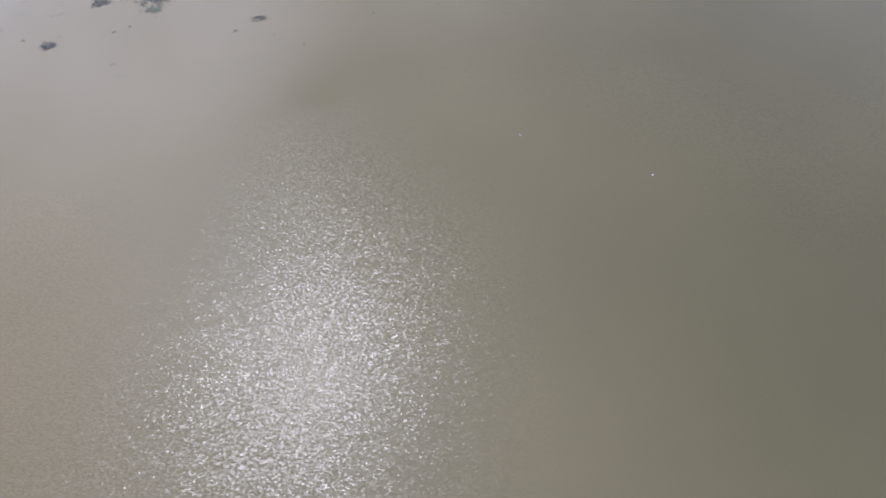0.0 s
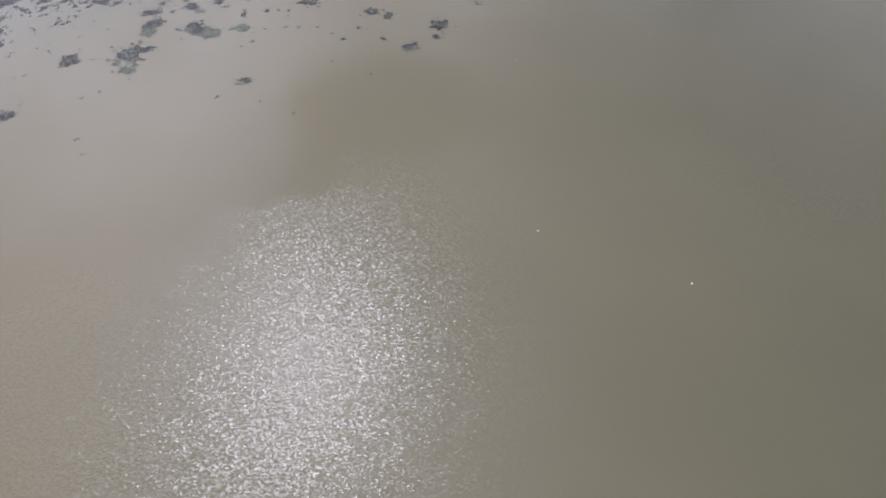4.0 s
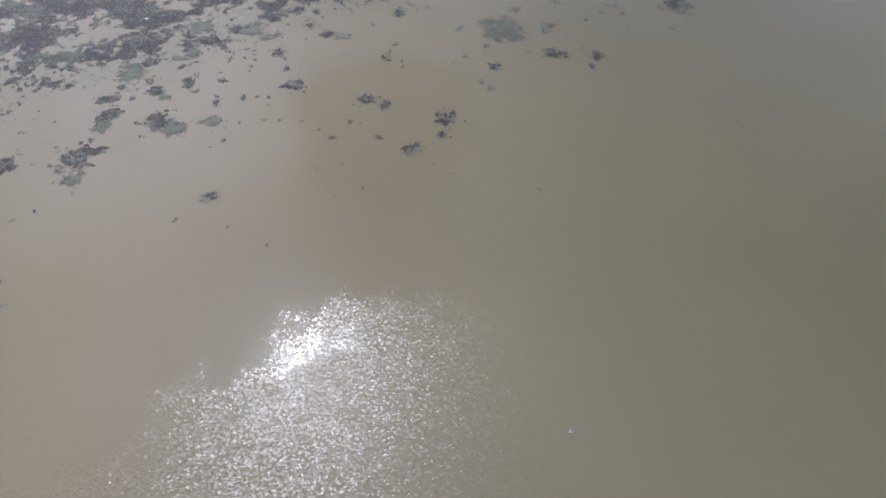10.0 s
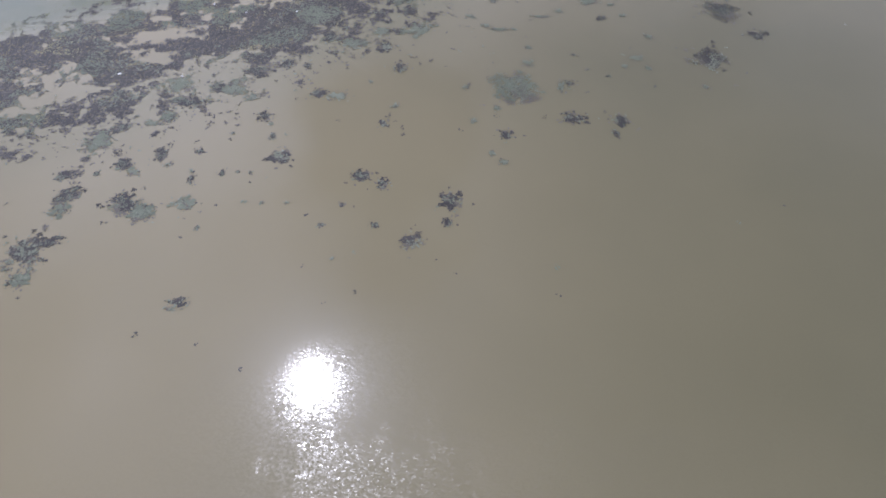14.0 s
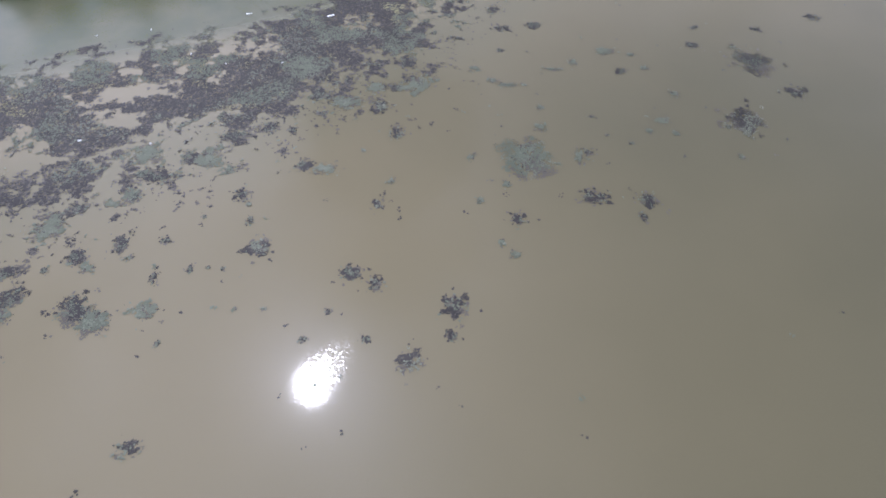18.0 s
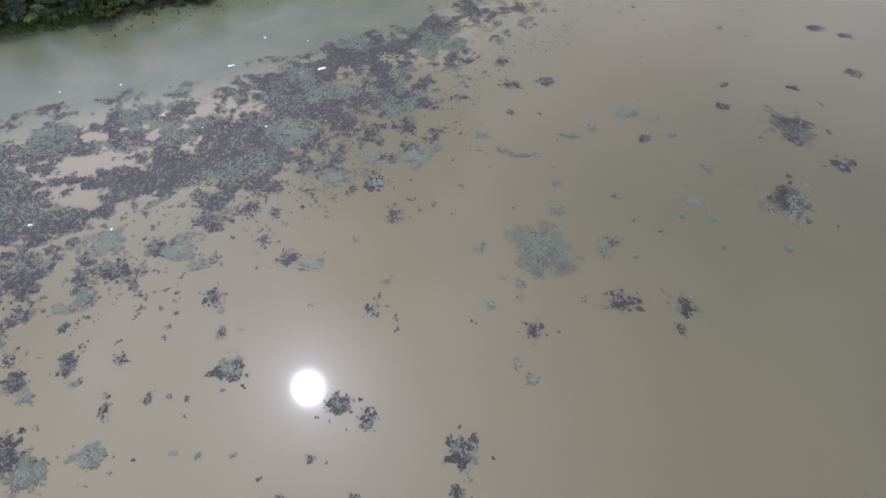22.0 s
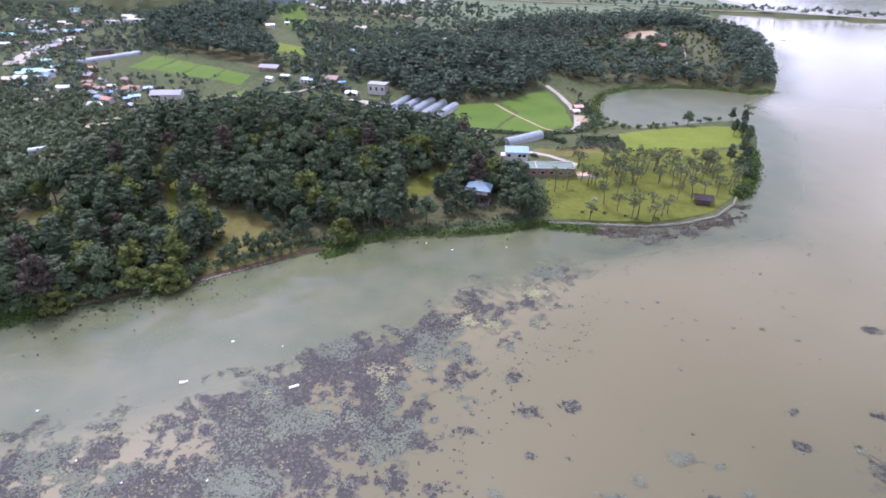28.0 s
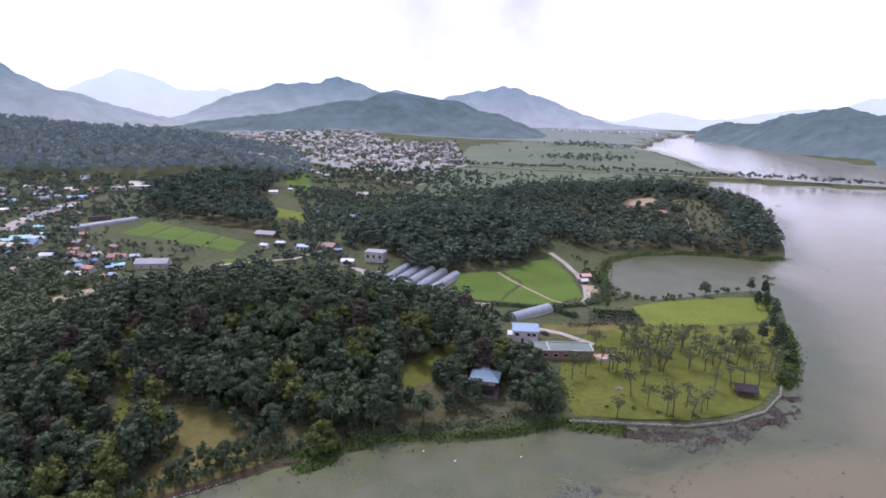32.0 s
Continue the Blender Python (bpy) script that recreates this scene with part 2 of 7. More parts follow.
ROOFS = {
    "slate": surface("slate_blue_roof", (0.1, 0.17, 0.22), (0.17, 0.25, 0.3), 0.5, 0.8, 0.02, 0.2),
    "teal": surface("teal_sheet_roof", (0.16, 0.4, 0.38), (0.3, 0.56, 0.52), 0.5, 0.8, 0.02, 0.2, spread=0.3),
    "blue": surface("blue_sheet_roof", (0.06, 0.19, 0.4), (0.14, 0.32, 0.54), 0.5, 0.8, 0.02, 0.2, spread=0.3),
    "sky": surface("pale_blue_sheet_roof", (0.19, 0.29, 0.39), (0.3, 0.41, 0.5), 0.45, 0.8, 0.02, 0.2, spread=0.3),
    "white": surface("white_sheet_roof", (0.46, 0.46, 0.45), (0.66, 0.66, 0.65), 0.5, 0.8, 0.02, 0.2, spread=0.3),
    "grey": surface("grey_tile_roof", (0.2, 0.2, 0.21), (0.36, 0.35, 0.36), 0.7, 0.8, 0.04, 0.4, spread=0.3),
    "brown": surface("brown_tile_roof", (0.2, 0.14, 0.11), (0.36, 0.27, 0.22), 0.8, 0.8, 0.04, 0.4, spread=0.3),
    "red": surface("red_tile_roof", (0.3, 0.13, 0.09), (0.46, 0.24, 0.17), 0.8, 0.8, 0.04, 0.4, spread=0.3),
    "salmon": surface("salmon_roof", (0.5, 0.28, 0.22), (0.62, 0.4, 0.32), 0.8, 0.8, 0.03, 0.3),
    "cream": surface("cream_roof", (0.48, 0.42, 0.32), (0.62, 0.56, 0.46), 0.8, 0.8, 0.03, 0.3),
    "dark": surface("dark_roof", (0.032, 0.028, 0.028), (0.07, 0.062, 0.06), 0.85, 0.8, 0.03, 0.3, spec=0.1),
    "green": surface("pale_green_flat_roof", (0.13, 0.175, 0.14), (0.21, 0.255, 0.21), 0.85, 0.8, 0.02, 0.2, spec=0.2),
}
PINE_GREEN = foliage("pine_needles", (0.038, 0.055, 0.033), (0.108, 0.138, 0.08))
OAK_GREEN = foliage("broad_leaves", (0.038, 0.056, 0.031), (0.106, 0.138, 0.07))
# broad leaves made paler and bluer to imitate haze over the farther woods
HAZE_TINT_GREEN = foliage("haze_tinted_broad_leaves", (0.054, 0.076, 0.056), (0.138, 0.174, 0.12))
LIME_GREEN = foliage("light_leaves", (0.064, 0.08, 0.022), (0.136, 0.16, 0.048))
RUST = foliage("withered_needles", (0.05, 0.044, 0.034), (0.112, 0.092, 0.072))
GROVE_GREEN = foliage("grove_leaves", (0.09, 0.114, 0.066), (0.19, 0.222, 0.132))
REED = foliage("shore_grass", (0.04, 0.07, 0.016), (0.09, 0.13, 0.032))
FOREST_FLOOR = surface("forest_floor", (0.055, 0.058, 0.028), (0.13, 0.118, 0.062), 0.95, 0.5, 0.3, 0.6, spec=0.08)
PARK_GREEN = foliage("park_pine_needles", (0.085, 0.1, 0.05), (0.17, 0.19, 0.095))
WEED_DARK = foliage("dark_wet_weed", (0.023, 0.021, 0.019), (0.046, 0.042, 0.036), 0.08, rough=0.5, spec=0.2)
SUBMERGED = foliage("sunken_weed", (0.07, 0.063, 0.05), (0.105, 0.094, 0.074), 0.2, rough=0.5, spec=0.2)
WEED_BROWN = foliage("brown_rotting_weed", (0.05, 0.035, 0.025), (0.13, 0.085, 0.05), 0.5, rough=0.5, spec=0.2)
WEED_GREEN = foliage("green_lily_pads", (0.078, 0.09, 0.06), (0.128, 0.141, 0.094), 0.14, rough=0.5, spec=0.2)
WEED_PALE = foliage("pale_lily_pads", (0.105, 0.118, 0.08), (0.165, 0.178, 0.125), 0.2, rough=0.5, spec=0.2)
WEED_YELLOW = foliage("yellowed_pads", (0.16, 0.155, 0.075), (0.26, 0.245, 0.125), 0.3, rough=0.5, spec=0.2)


def haze_glow_hill(name, leaf, air, glow, mist=0.36, fold=0.62):
    """Wooded slopes far off, with the bright haze before them painted in as glow."""
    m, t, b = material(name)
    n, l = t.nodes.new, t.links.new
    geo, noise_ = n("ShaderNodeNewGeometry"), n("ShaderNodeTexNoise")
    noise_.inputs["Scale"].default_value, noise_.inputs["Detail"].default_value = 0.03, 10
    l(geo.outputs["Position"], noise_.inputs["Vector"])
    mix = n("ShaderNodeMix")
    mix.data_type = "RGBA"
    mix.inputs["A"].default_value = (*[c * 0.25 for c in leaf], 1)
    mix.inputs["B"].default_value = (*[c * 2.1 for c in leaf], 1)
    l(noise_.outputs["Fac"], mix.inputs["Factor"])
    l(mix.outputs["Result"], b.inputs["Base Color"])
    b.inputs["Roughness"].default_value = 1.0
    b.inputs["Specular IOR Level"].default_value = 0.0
    # haze colour put into the emission, paler towards the foot
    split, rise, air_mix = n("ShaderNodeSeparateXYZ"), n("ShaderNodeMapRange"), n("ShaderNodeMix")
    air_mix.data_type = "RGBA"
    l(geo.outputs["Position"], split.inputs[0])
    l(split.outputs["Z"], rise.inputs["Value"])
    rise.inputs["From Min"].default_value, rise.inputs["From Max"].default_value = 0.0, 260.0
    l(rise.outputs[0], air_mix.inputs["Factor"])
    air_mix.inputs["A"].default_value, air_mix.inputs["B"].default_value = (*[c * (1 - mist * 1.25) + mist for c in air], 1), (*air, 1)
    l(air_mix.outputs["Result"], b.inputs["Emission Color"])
    # uneven glow imitates the shading of folds in the slope
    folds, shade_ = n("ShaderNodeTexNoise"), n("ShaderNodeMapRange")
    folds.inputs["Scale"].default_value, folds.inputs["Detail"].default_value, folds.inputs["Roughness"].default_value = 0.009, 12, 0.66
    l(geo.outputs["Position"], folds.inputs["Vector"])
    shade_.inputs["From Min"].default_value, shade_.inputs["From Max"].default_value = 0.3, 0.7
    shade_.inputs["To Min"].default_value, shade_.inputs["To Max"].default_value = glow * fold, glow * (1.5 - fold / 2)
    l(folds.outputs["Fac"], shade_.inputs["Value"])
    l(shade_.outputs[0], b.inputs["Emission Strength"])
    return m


def haze_glow_leaves(name, low, high, air, glow):
    """Far foliage or ground, with the bright haze before it painted in as an even glow."""
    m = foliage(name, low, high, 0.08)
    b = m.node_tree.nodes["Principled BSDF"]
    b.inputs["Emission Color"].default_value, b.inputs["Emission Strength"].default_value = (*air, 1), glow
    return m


def water_material():
    """Silty lake water: calm in most places, ruffled by the breeze where 'ruffle' says so, greener where 'algae' floats."""
    m, t, b = material("silty_lake_water")
    n, l = t.nodes.new, t.links.new
    geo = n("ShaderNodeNewGeometry")
    algae, ruffle = n("ShaderNodeAttribute"), n("ShaderNodeAttribute")
    algae.attribute_name, ruffle.attribute_name = "algae", "ruffle"
    silt = n("ShaderNodeTexNoise")
    silt.inputs["Scale"].default_value, silt.inputs["Detail"].default_value = 0.009, 4
    l(geo.outputs["Position"], silt.inputs["Vector"])
    mix, green, speck = n("ShaderNodeMix"), n("ShaderNodeMix"), n("ShaderNodeTexNoise")
    for node in (mix, green):
        node.data_type = "RGBA"
    mix.inputs["A"].default_value, mix.inputs["B"].default_value = (0.088, 0.084, 0.048, 1), (0.216, 0.182, 0.104, 1)
    spread_ = n("ShaderNodeMapRange")
    spread_.inputs["From Min"].default_value, spread_.inputs["From Max"].default_value = 0.1, 0.9
    load, sum_ = n("ShaderNodeAttribute"), n("ShaderNodeMath")
    load.attribute_name, sum_.operation, sum_.inputs[1].default_value = "silt", "MULTIPLY_ADD", 0.45
    l(silt.outputs["Fac"], sum_.inputs[0])
    l(load.outputs["Fac"], sum_.inputs[2])
    l(sum_.outputs[0], spread_.inputs["Value"])
    l(spread_.outputs[0], mix.inputs["Factor"])
    speck.inputs["Scale"].default_value, speck.inputs["Detail"].default_value = 0.07, 7
    l(geo.outputs["Position"], speck.inputs["Vector"])
    over = n("ShaderNodeMath")
    over.operation = "MULTIPLY"
    rng = n("ShaderNodeMapRange")
    rng.inputs["From Min"].default_value, rng.inputs["From Max"].default_value = -0.5, 0.65
    l(speck.outputs["Fac"], rng.inputs["Value"])
    l(rng.outputs[0], over.inputs[0])
    l(algae.outputs["Fac"], over.inputs[1])
    l(over.outputs[0], green.inputs["Factor"])
    l(mix.outputs["Result"], green.inputs["A"])
    green.inputs["B"].default_value = (0.074, 0.088, 0.046, 1)
    l(green.outputs["Result"], b.inputs["Base Color"])
    b.inputs["IOR"].default_value = 1.33
    # gusts with ragged rims, and wavelets whose crests lie across the wind
    edge, gust, ramp = n("ShaderNodeAttribute"), n("ShaderNodeTexNoise"), n("ShaderNodeMapRange")
    edge.attribute_name, gust.inputs["Scale"].default_value, gust.inputs["Detail"].default_value = "gust", 0.1, 8
    gust.inputs["Roughness"].default_value = 0.6
    l(geo.outputs["Position"], gust.inputs["Vector"])
    torn, level = n("ShaderNodeMath"), n("ShaderNodeMath")
    torn.operation, torn.inputs[1].default_value = "MULTIPLY_ADD", 0.7
    level.operation, ramp.inputs["To Max"].default_value = "ADD", 0.75
    l(gust.outputs["Fac"], torn.inputs[0])
    l(edge.outputs["Fac"], torn.inputs[2])
    ramp.interpolation_type = "SMOOTHSTEP"
    ramp.inputs["From Min"].default_value, ramp.inputs["From Max"].default_value = 0.74, 1.0
    l(torn.outputs[0], ramp.inputs["Value"])
    l(ramp.outputs[0], level.inputs[0])
    l(ruffle.outputs["Fac"], level.inputs[1])
    wind, waves, ripple = n("ShaderNodeMapping"), n("ShaderNodeTexNoise"), n("ShaderNodeTexNoise")
    wind.inputs["Rotation"].default_value, wind.inputs["Scale"].default_value = (0, 0, radians(27)), (0.6, 1.0, 1.0)
    l(geo.outputs["Position"], wind.inputs["Vector"])
    waves.inputs["Scale"].default_value, waves.inputs["Detail"].default_value = 1.9, 1
    ripple.inputs["Scale"].default_value, ripple.inputs["Detail"].default_value = 4.5, 1
    both = n("ShaderNodeMath")
    both.operation, both.inputs[1].default_value = "MULTIPLY_ADD", 0.7
    for node in (waves, ripple):
        l(wind.outputs[0], node.inputs["Vector"])
    l(ripple.outputs["Fac"], both.inputs[0])
    l(waves.outputs["Fac"], both.inputs[2])
    bump = n("ShaderNodeBump")
    bump.inputs["Distance"].default_value = 0.035
    l(level.outputs[0], bump.inputs["Strength"])
    l(both.outputs[0], bump.inputs["Height"])
    # each wavelet is a small facet with a slope of its own, steeper along the wind
    cells, centre, turn_, scale_, sum_n, unit = (n(k) for k in ("ShaderNodeTexVoronoi", "ShaderNodeVectorMath", "ShaderNodeMapping", "ShaderNodeVectorMath", "ShaderNodeVectorMath", "ShaderNodeVectorMath"))
    cells.inputs["Scale"].default_value = 4.0
    l(wind.outputs[0], cells.inputs["Vector"])
    centre.operation, centre.inputs[1].default_value = "SUBTRACT", (0.5, 0.5, 0.5)
    l(cells.outputs["Color"], centre.inputs[0])
    turn_.inputs["Scale"].default_value, turn_.inputs["Rotation"].default_value = (0.15, 0.24, 0.0), (0, 0, radians(-27))
    l(centre.outputs[0], turn_.inputs["Vector"])
    scale_.operation, sum_n.operation, unit.operation = "SCALE", "ADD", "NORMALIZE"
    l(turn_.outputs[0], scale_.inputs[0])
    l(level.outputs[0], scale_.inputs["Scale"])
    l(scale_.outputs[0], sum_n.inputs[0])
    l(bump.outputs[0], sum_n.inputs[1])
    l(sum_n.outputs[0], unit.inputs[0])
    l(unit.outputs[0], b.inputs["Normal"])
    gloss = n("ShaderNodeMapRange")
    gloss.inputs["From Max"].default_value = 0.6
    gloss.inputs["To Min"].default_value, gloss.inputs["To Max"].default_value = 0.05, 0.23
    l(level.outputs[0], gloss.inputs["Value"])
    film_ = n("ShaderNodeMath")
    film_.operation, film_.inputs[1].default_value = "MULTIPLY_ADD", 0.3
    l(algae.outputs["Fac"], film_.inputs[0])
    l(gloss.outputs[0], film_.inputs[2])
    l(film_.outputs[0], b.inputs["Roughness"])
    return m


# ---------------------------------------------------------------- helpers for meshes
def mesh_of(name, verts, faces, mat, smooth=False):
    me = bpy.data.meshes.new(name)
    me.from_pydata(np.asarray(verts, float).tolist(), [], faces if isinstance(faces, list) else faces.tolist())
    me.materials.append(mat)
    if smooth:
        me.shade_smooth()
    return me


def part(name, bm, mat, parent, label=""):
    """Links a bmesh as one mesh object under a thing or a part."""
    me = bpy.data.meshes.new(name)
    bm.to_mesh(me)
    bm.free()
    me.materials.append(mat)
    return hang(name, me, parent, label)


def hang(name, me, parent, label=""):
    ob = new(name, me)
    ob.parent = parent
    return tagged(ob, label) if label else ob


def box(bm, x, y, z, w, d, h, turn=0.0, bevel=0.0):
    """A box whose base centre is at x, y, z."""
    made = bmesh.ops.create_cube(bm, size=1.0, matrix=pose(x, y, z + h / 2, 0, 0, turn) @ Matrix.Diagonal((w, d, h, 1)))
    if bevel:
        edges = {e for v in made["verts"] for e in v.link_edges}
        bmesh.ops.bevel(bm, geom=list(edges), offset=bevel, segments=1, affect="EDGES")
    return bm


def thing(name, x, y, z, turn, label, category, group="", kind=""):
    ob = new(name)
    ob.empty_display_size = 0.5
    ob.matrix_world = pose(x, y, z, 0, 0, turn)
    return tagged(ob, label, category, group, kind)


def inside(px, py, poly):
    """Which of the points lie in the polygon."""
    poly = np.asarray(poly, float)
    hit = np.zeros(np.shape(px), bool)
    for (x0, y0), (x1, y1) in zip(poly, np.roll(poly, -1, 0)):
        if y0 != y1:
            hit ^= ((py < y0) != (py < y1)) & (px < (x1 - x0) * (py - y0) / (y1 - y0) + x0)
    return hit


def to_line(px, py, line, closed=False):
    """The distance of points from a line of points."""
    line = np.asarray(line, float)
    ends = np.roll(line, -1, 0) if closed else line[1:]
    best = np.full(np.shape(px), 1e9)
    for (x0, y0), (x1, y1) in zip(line, ends):
        dx, dy = x1 - x0, y1 - y0
        k = np.clip(((px - x0) * dx + (py - y0) * dy) / (dx * dx + dy * dy + 1e-9), 0, 1)
        best = np.minimum(best, np.hypot(px - x0 - k * dx, py - y0 - k * dy))
    return best


def step(a, b, v):
    k = np.clip((v - a) / (b - a), 0, 1)
    return k * k * (3 - 2 * k)


# Smooth value noise in the plane, for whole arrays.
TABLE = np.random.RandomState(7).rand(256, 256)


def rough(px, py, size):
    c, s = math.cos(size * 1.7 + 0.6), math.sin(size * 1.7 + 0.6)
    px, py = np.asarray(px, float), np.asarray(py, float)
    u, v = (px * c + py * s) / size, (py * c - px * s) / size
    i, j = np.floor(u).astype(int), np.floor(v).astype(int)
    a, b = u - i, v - j
    a, b = a * a * (3 - 2 * a), b * b * (3 - 2 * b)
    g = lambda m, n: TABLE[m % 256, n % 256]
    return (g(i, j) * (1 - a) + g(i + 1, j) * a) * (1 - b) + (g(i, j + 1) * (1 - a) + g(i + 1, j + 1) * a) * b


# ---------------------------------------------------------------- the lie of the land
SHORE_SOUTH = [(-1500, -500), (-400, -40), (-200, 62), (-132, 95), (-104, 108), (-80, 121), (-62, 132), (-48, 141), (-34, 147),
               (-18, 154), (8, 157), (26, 161), (44, 170), (61, 169), (82, 168), (99, 172), (114, 179), (126, 191)]
SHORE_PARK = [(137, 204), (150, 222), (160, 243), (178, 278), (191, 308), (188, 322), (166, 317), (149, 310), (119, 301),
              (105, 308), (99, 319), (99, 334), (106, 360), (118, 385), (140, 402)]
SHORE_FAR = [(179, 410), (209, 407), (230, 395), (250, 402), (272, 440), (298, 495), (335, 570), (345, 630), (330, 700),
             (345, 760), (400, 855), (428, 925)]
DAM = [(12, 1027), (142, 1002), (300, 962), (429, 928), (549, 898), (663, 852), (1000, 700), (1500, 430)]
RIVER = [(505, 1090), (545, 1300), (590, 1610), (520, 1790), (610, 1760), (840, 2300), (1452, 3443), (1500, 3443), (1300, 2700),
         (1120, 1890), (1000, 1550), (960, 1300), (1150, 1080), (1600, 880), (2600, 560), (2600, 100), (1500, 445), (1000, 715), (720, 850), (663, 880), (520, 960)]
LAND = SHORE_SOUTH + SHORE_PARK + SHORE_FAR + [(428, 940), (-300, 1200), (-4800, 4800), (-4800, -1500)]
EAST_SHORE = [(2600, 560), (1600, 880), (1150, 1080), (960, 1300), (1000, 1550), (1120, 1890), (1300, 2700), (1500, 3443), (4800, 4800), (4800, 200)]


def land_depth(px, py):
    """Metres from the nearest shore: above nought on land, below it in the water."""
    px, py = np.asarray(px, float), np.asarray(py, float)
    north = (py > 905 + (px - 428) * -0.27) | (py > 1500)
    on = inside(px, py, LAND) | (north & ~inside(px, py, RIVER)) | inside(px, py, EAST_SHORE)
    off = np.minimum(to_line(px, py, SHORE_SOUTH + SHORE_PARK + SHORE_FAR), to_line(px, py, RIVER, True))
    off = np.minimum(off, to_line(px, py, EAST_SHORE[:8]))
    depth = np.where(on, off, -off)
    return np.maximum(depth, 7 - to_line(px, py, DAM))


def mound(px, py, x, y, rx, ry, high, turn=0.0, sharp=1.0):
    c, s = math.cos(radians(turn)), math.sin(radians(turn))
    u, v = (px - x) * c + (py - y) * s, (py - y) * c - (px - x) * s
    return high * np.exp(-((u / rx) ** 2 + (v / ry) ** 2) ** sharp)


def height(px, py):
    """The ground's height."""
    px, py = np.asarray(px, float), np.asarray(py, float)
    d = land_depth(px, py)
    z = np.where(d > 0, 0.5 + 0.7 * step(0, 3, d) + 1.6 * step(4, 60, d), np.maximum(-3, d * 0.35))
    inland = step(2, 30, d)
    z = z + inland * (6 * step(230, 420, py) * step(-20, -220, px) + 3 * step(600, 1200, py))
    z = z + inland * mound(px, py, -88, 225, 76, 42, 15, 8)
    z = z + inland * mound(px, py, -190, 200, 90, 60, 4)
    z = z + inland * mound(px, py, 8, 408, 68, 48, 17, 10)
    z = z + inland * mound(px, py, 215, 520, 78, 95, 24, -20)
    z = z + inland * mound(px, py, 110, 590, 90, 60, 14)
    z = z + inland * mound(px, py, -235, 560, 60, 60, 9)
    z = z + inland * mound(px, py, -760, 900, 360, 180, 52, -14) + inland * mound(px, py, -360, 800, 170, 110, 22, -15)
    z = z + inland * mound(px, py, -330, 1750, 420, 330, 20)
    z = z + inland * (rough(px, py, 23) - 0.5) * 0.8 + np.where(d > 60, (rough(px, py, 90) - 0.5) * 2.0, 0) * step(60, 120, d)
    for x, y, rx, ry in ((360, 690, 22, 12), (392, 655, 10, 6), (455, 720, 12, 5), (1085, 1830, 70, 110)):      # reed islets and a sandbar
        z = np.maximum(z, mound(px, py, x, y, rx, ry, 2.2) - 1.0)
    dam = to_line(px, py, DAM)
    return np.maximum(z, np.where(dam < 12, 3.2 - np.maximum(dam - 4, 0) * 0.6, -9))


def spaced(lo, hi, dense_lo, dense_hi, fine, grow):
    """Values from lo to hi, fine in the middle and ever wider towards the ends."""
    mid = list(np.arange(dense_lo, dense_hi + 0.1, fine))
    gap, v = fine, mid[-1]
    while v < hi:
        gap *= grow
        v = min(hi, v + gap)
        mid.append(v)
    gap, v = fine, mid[0]
    while v > lo:
        gap *= grow
        v = max(lo, v - gap)
        mid.insert(0, v)
    return np.array(mid)


def sheet(xs, ys, z_of):
    gx, gy = np.meshgrid(xs, ys)
    z = z_of(gx, gy)
    verts = np.stack([gx, gy, z], -1).reshape(-1, 3)
    r, c = len(ys), len(xs)
    a = (np.arange(r - 1)[:, None] * c + np.arange(c - 1)).ravel()
    return verts, np.stack([a, a + 1, a + c + 1, a + c], 1)


verts, faces = sheet(spaced(-4700, 4700, -330, 380, 4.0, 1.09), spaced(-2500, 4700, 60, 540, 4.0, 1.07), height)
ground = tagged(new("ground", mesh_of("ground", verts, faces, GROUND, True)), "green and brown scrubby ground along the lake shore", "ground", kind="structure")

BELT_TOP = [(-420, -70), (-200, 8), (-120, 47), (-93, 60), (-64, 73), (-32, 90), (-8, 103), (4, 124), (30, 136), (62, 152), (84, 166)]
BELT_LOW = [(-420, -150), (-230, -75), (-150, -38), (-106, -17), (-84, -3), (-70, 8), (-52, 14), (-38, 27), (-22, 42), (-4, 60), (14, 78), (38, 104),
            (66, 140), (96, 166)]
verts, faces = sheet(spaced(-4700, 4700, -100, 110, 3.0, 1.09), spaced(-3000, 4700, -250, 180, 3.0, 1.09), lambda x, y: x * 0)
water = new("water", mesh_of("water", verts, faces, water_material(), True))
tagged(water, "calm silty brown lake water with green algae near the shore", "water", kind="structure")
wx, wy = verts[:, 0], verts[:, 1]
shore_off = -land_depth(wx, wy)
behind_belt = step(-22, 4, wy - np.interp(wx, [p[0] for p in BELT_TOP], [p[1] for p in BELT_TOP]))
algae = 0.95 * behind_belt * step(160, 95, wx + 40 * (rough(wx, wy, 30) - 0.5)) * step(520, 300, wy) + 0.8 * step(34, 0, shore_off) + 0.5 * step(70, 15, shore_off) * step(110, 150, wx) * step(420, 330, wy) + 0.25 * step(30, 0, to_line(wx, wy, BELT_LOW)) + 0.7 * step(85, 55, np.hypot(wx - 150, (wy - 355) * 1.1))
front = -106 + np.where(wx < -12, 0.58, 0.25) * (wx + 12)              # the wind blows on this side of the line
past = wy - front
gust = np.clip(0.5 - past / 90, 0, 1)                                                     # crosses a half at the line
gust *= step(-460, -360, wy) * (1 - 0.5 * step(40, 120, wx))
slack = 0.15 * step(44, 18, past)                                           # a faint stir that dies away beyond it
cat = 0.2 * np.exp(-(((wx + 17.5) * 0.88 - (wy + 54) * 0.48) / 4.0) ** 2 - (((wy + 54) * 0.88 + (wx + 17.5) * 0.48) / 9.0) ** 2)
breeze = np.maximum(slack + cat, 0.26 * step(420, 800, wy))
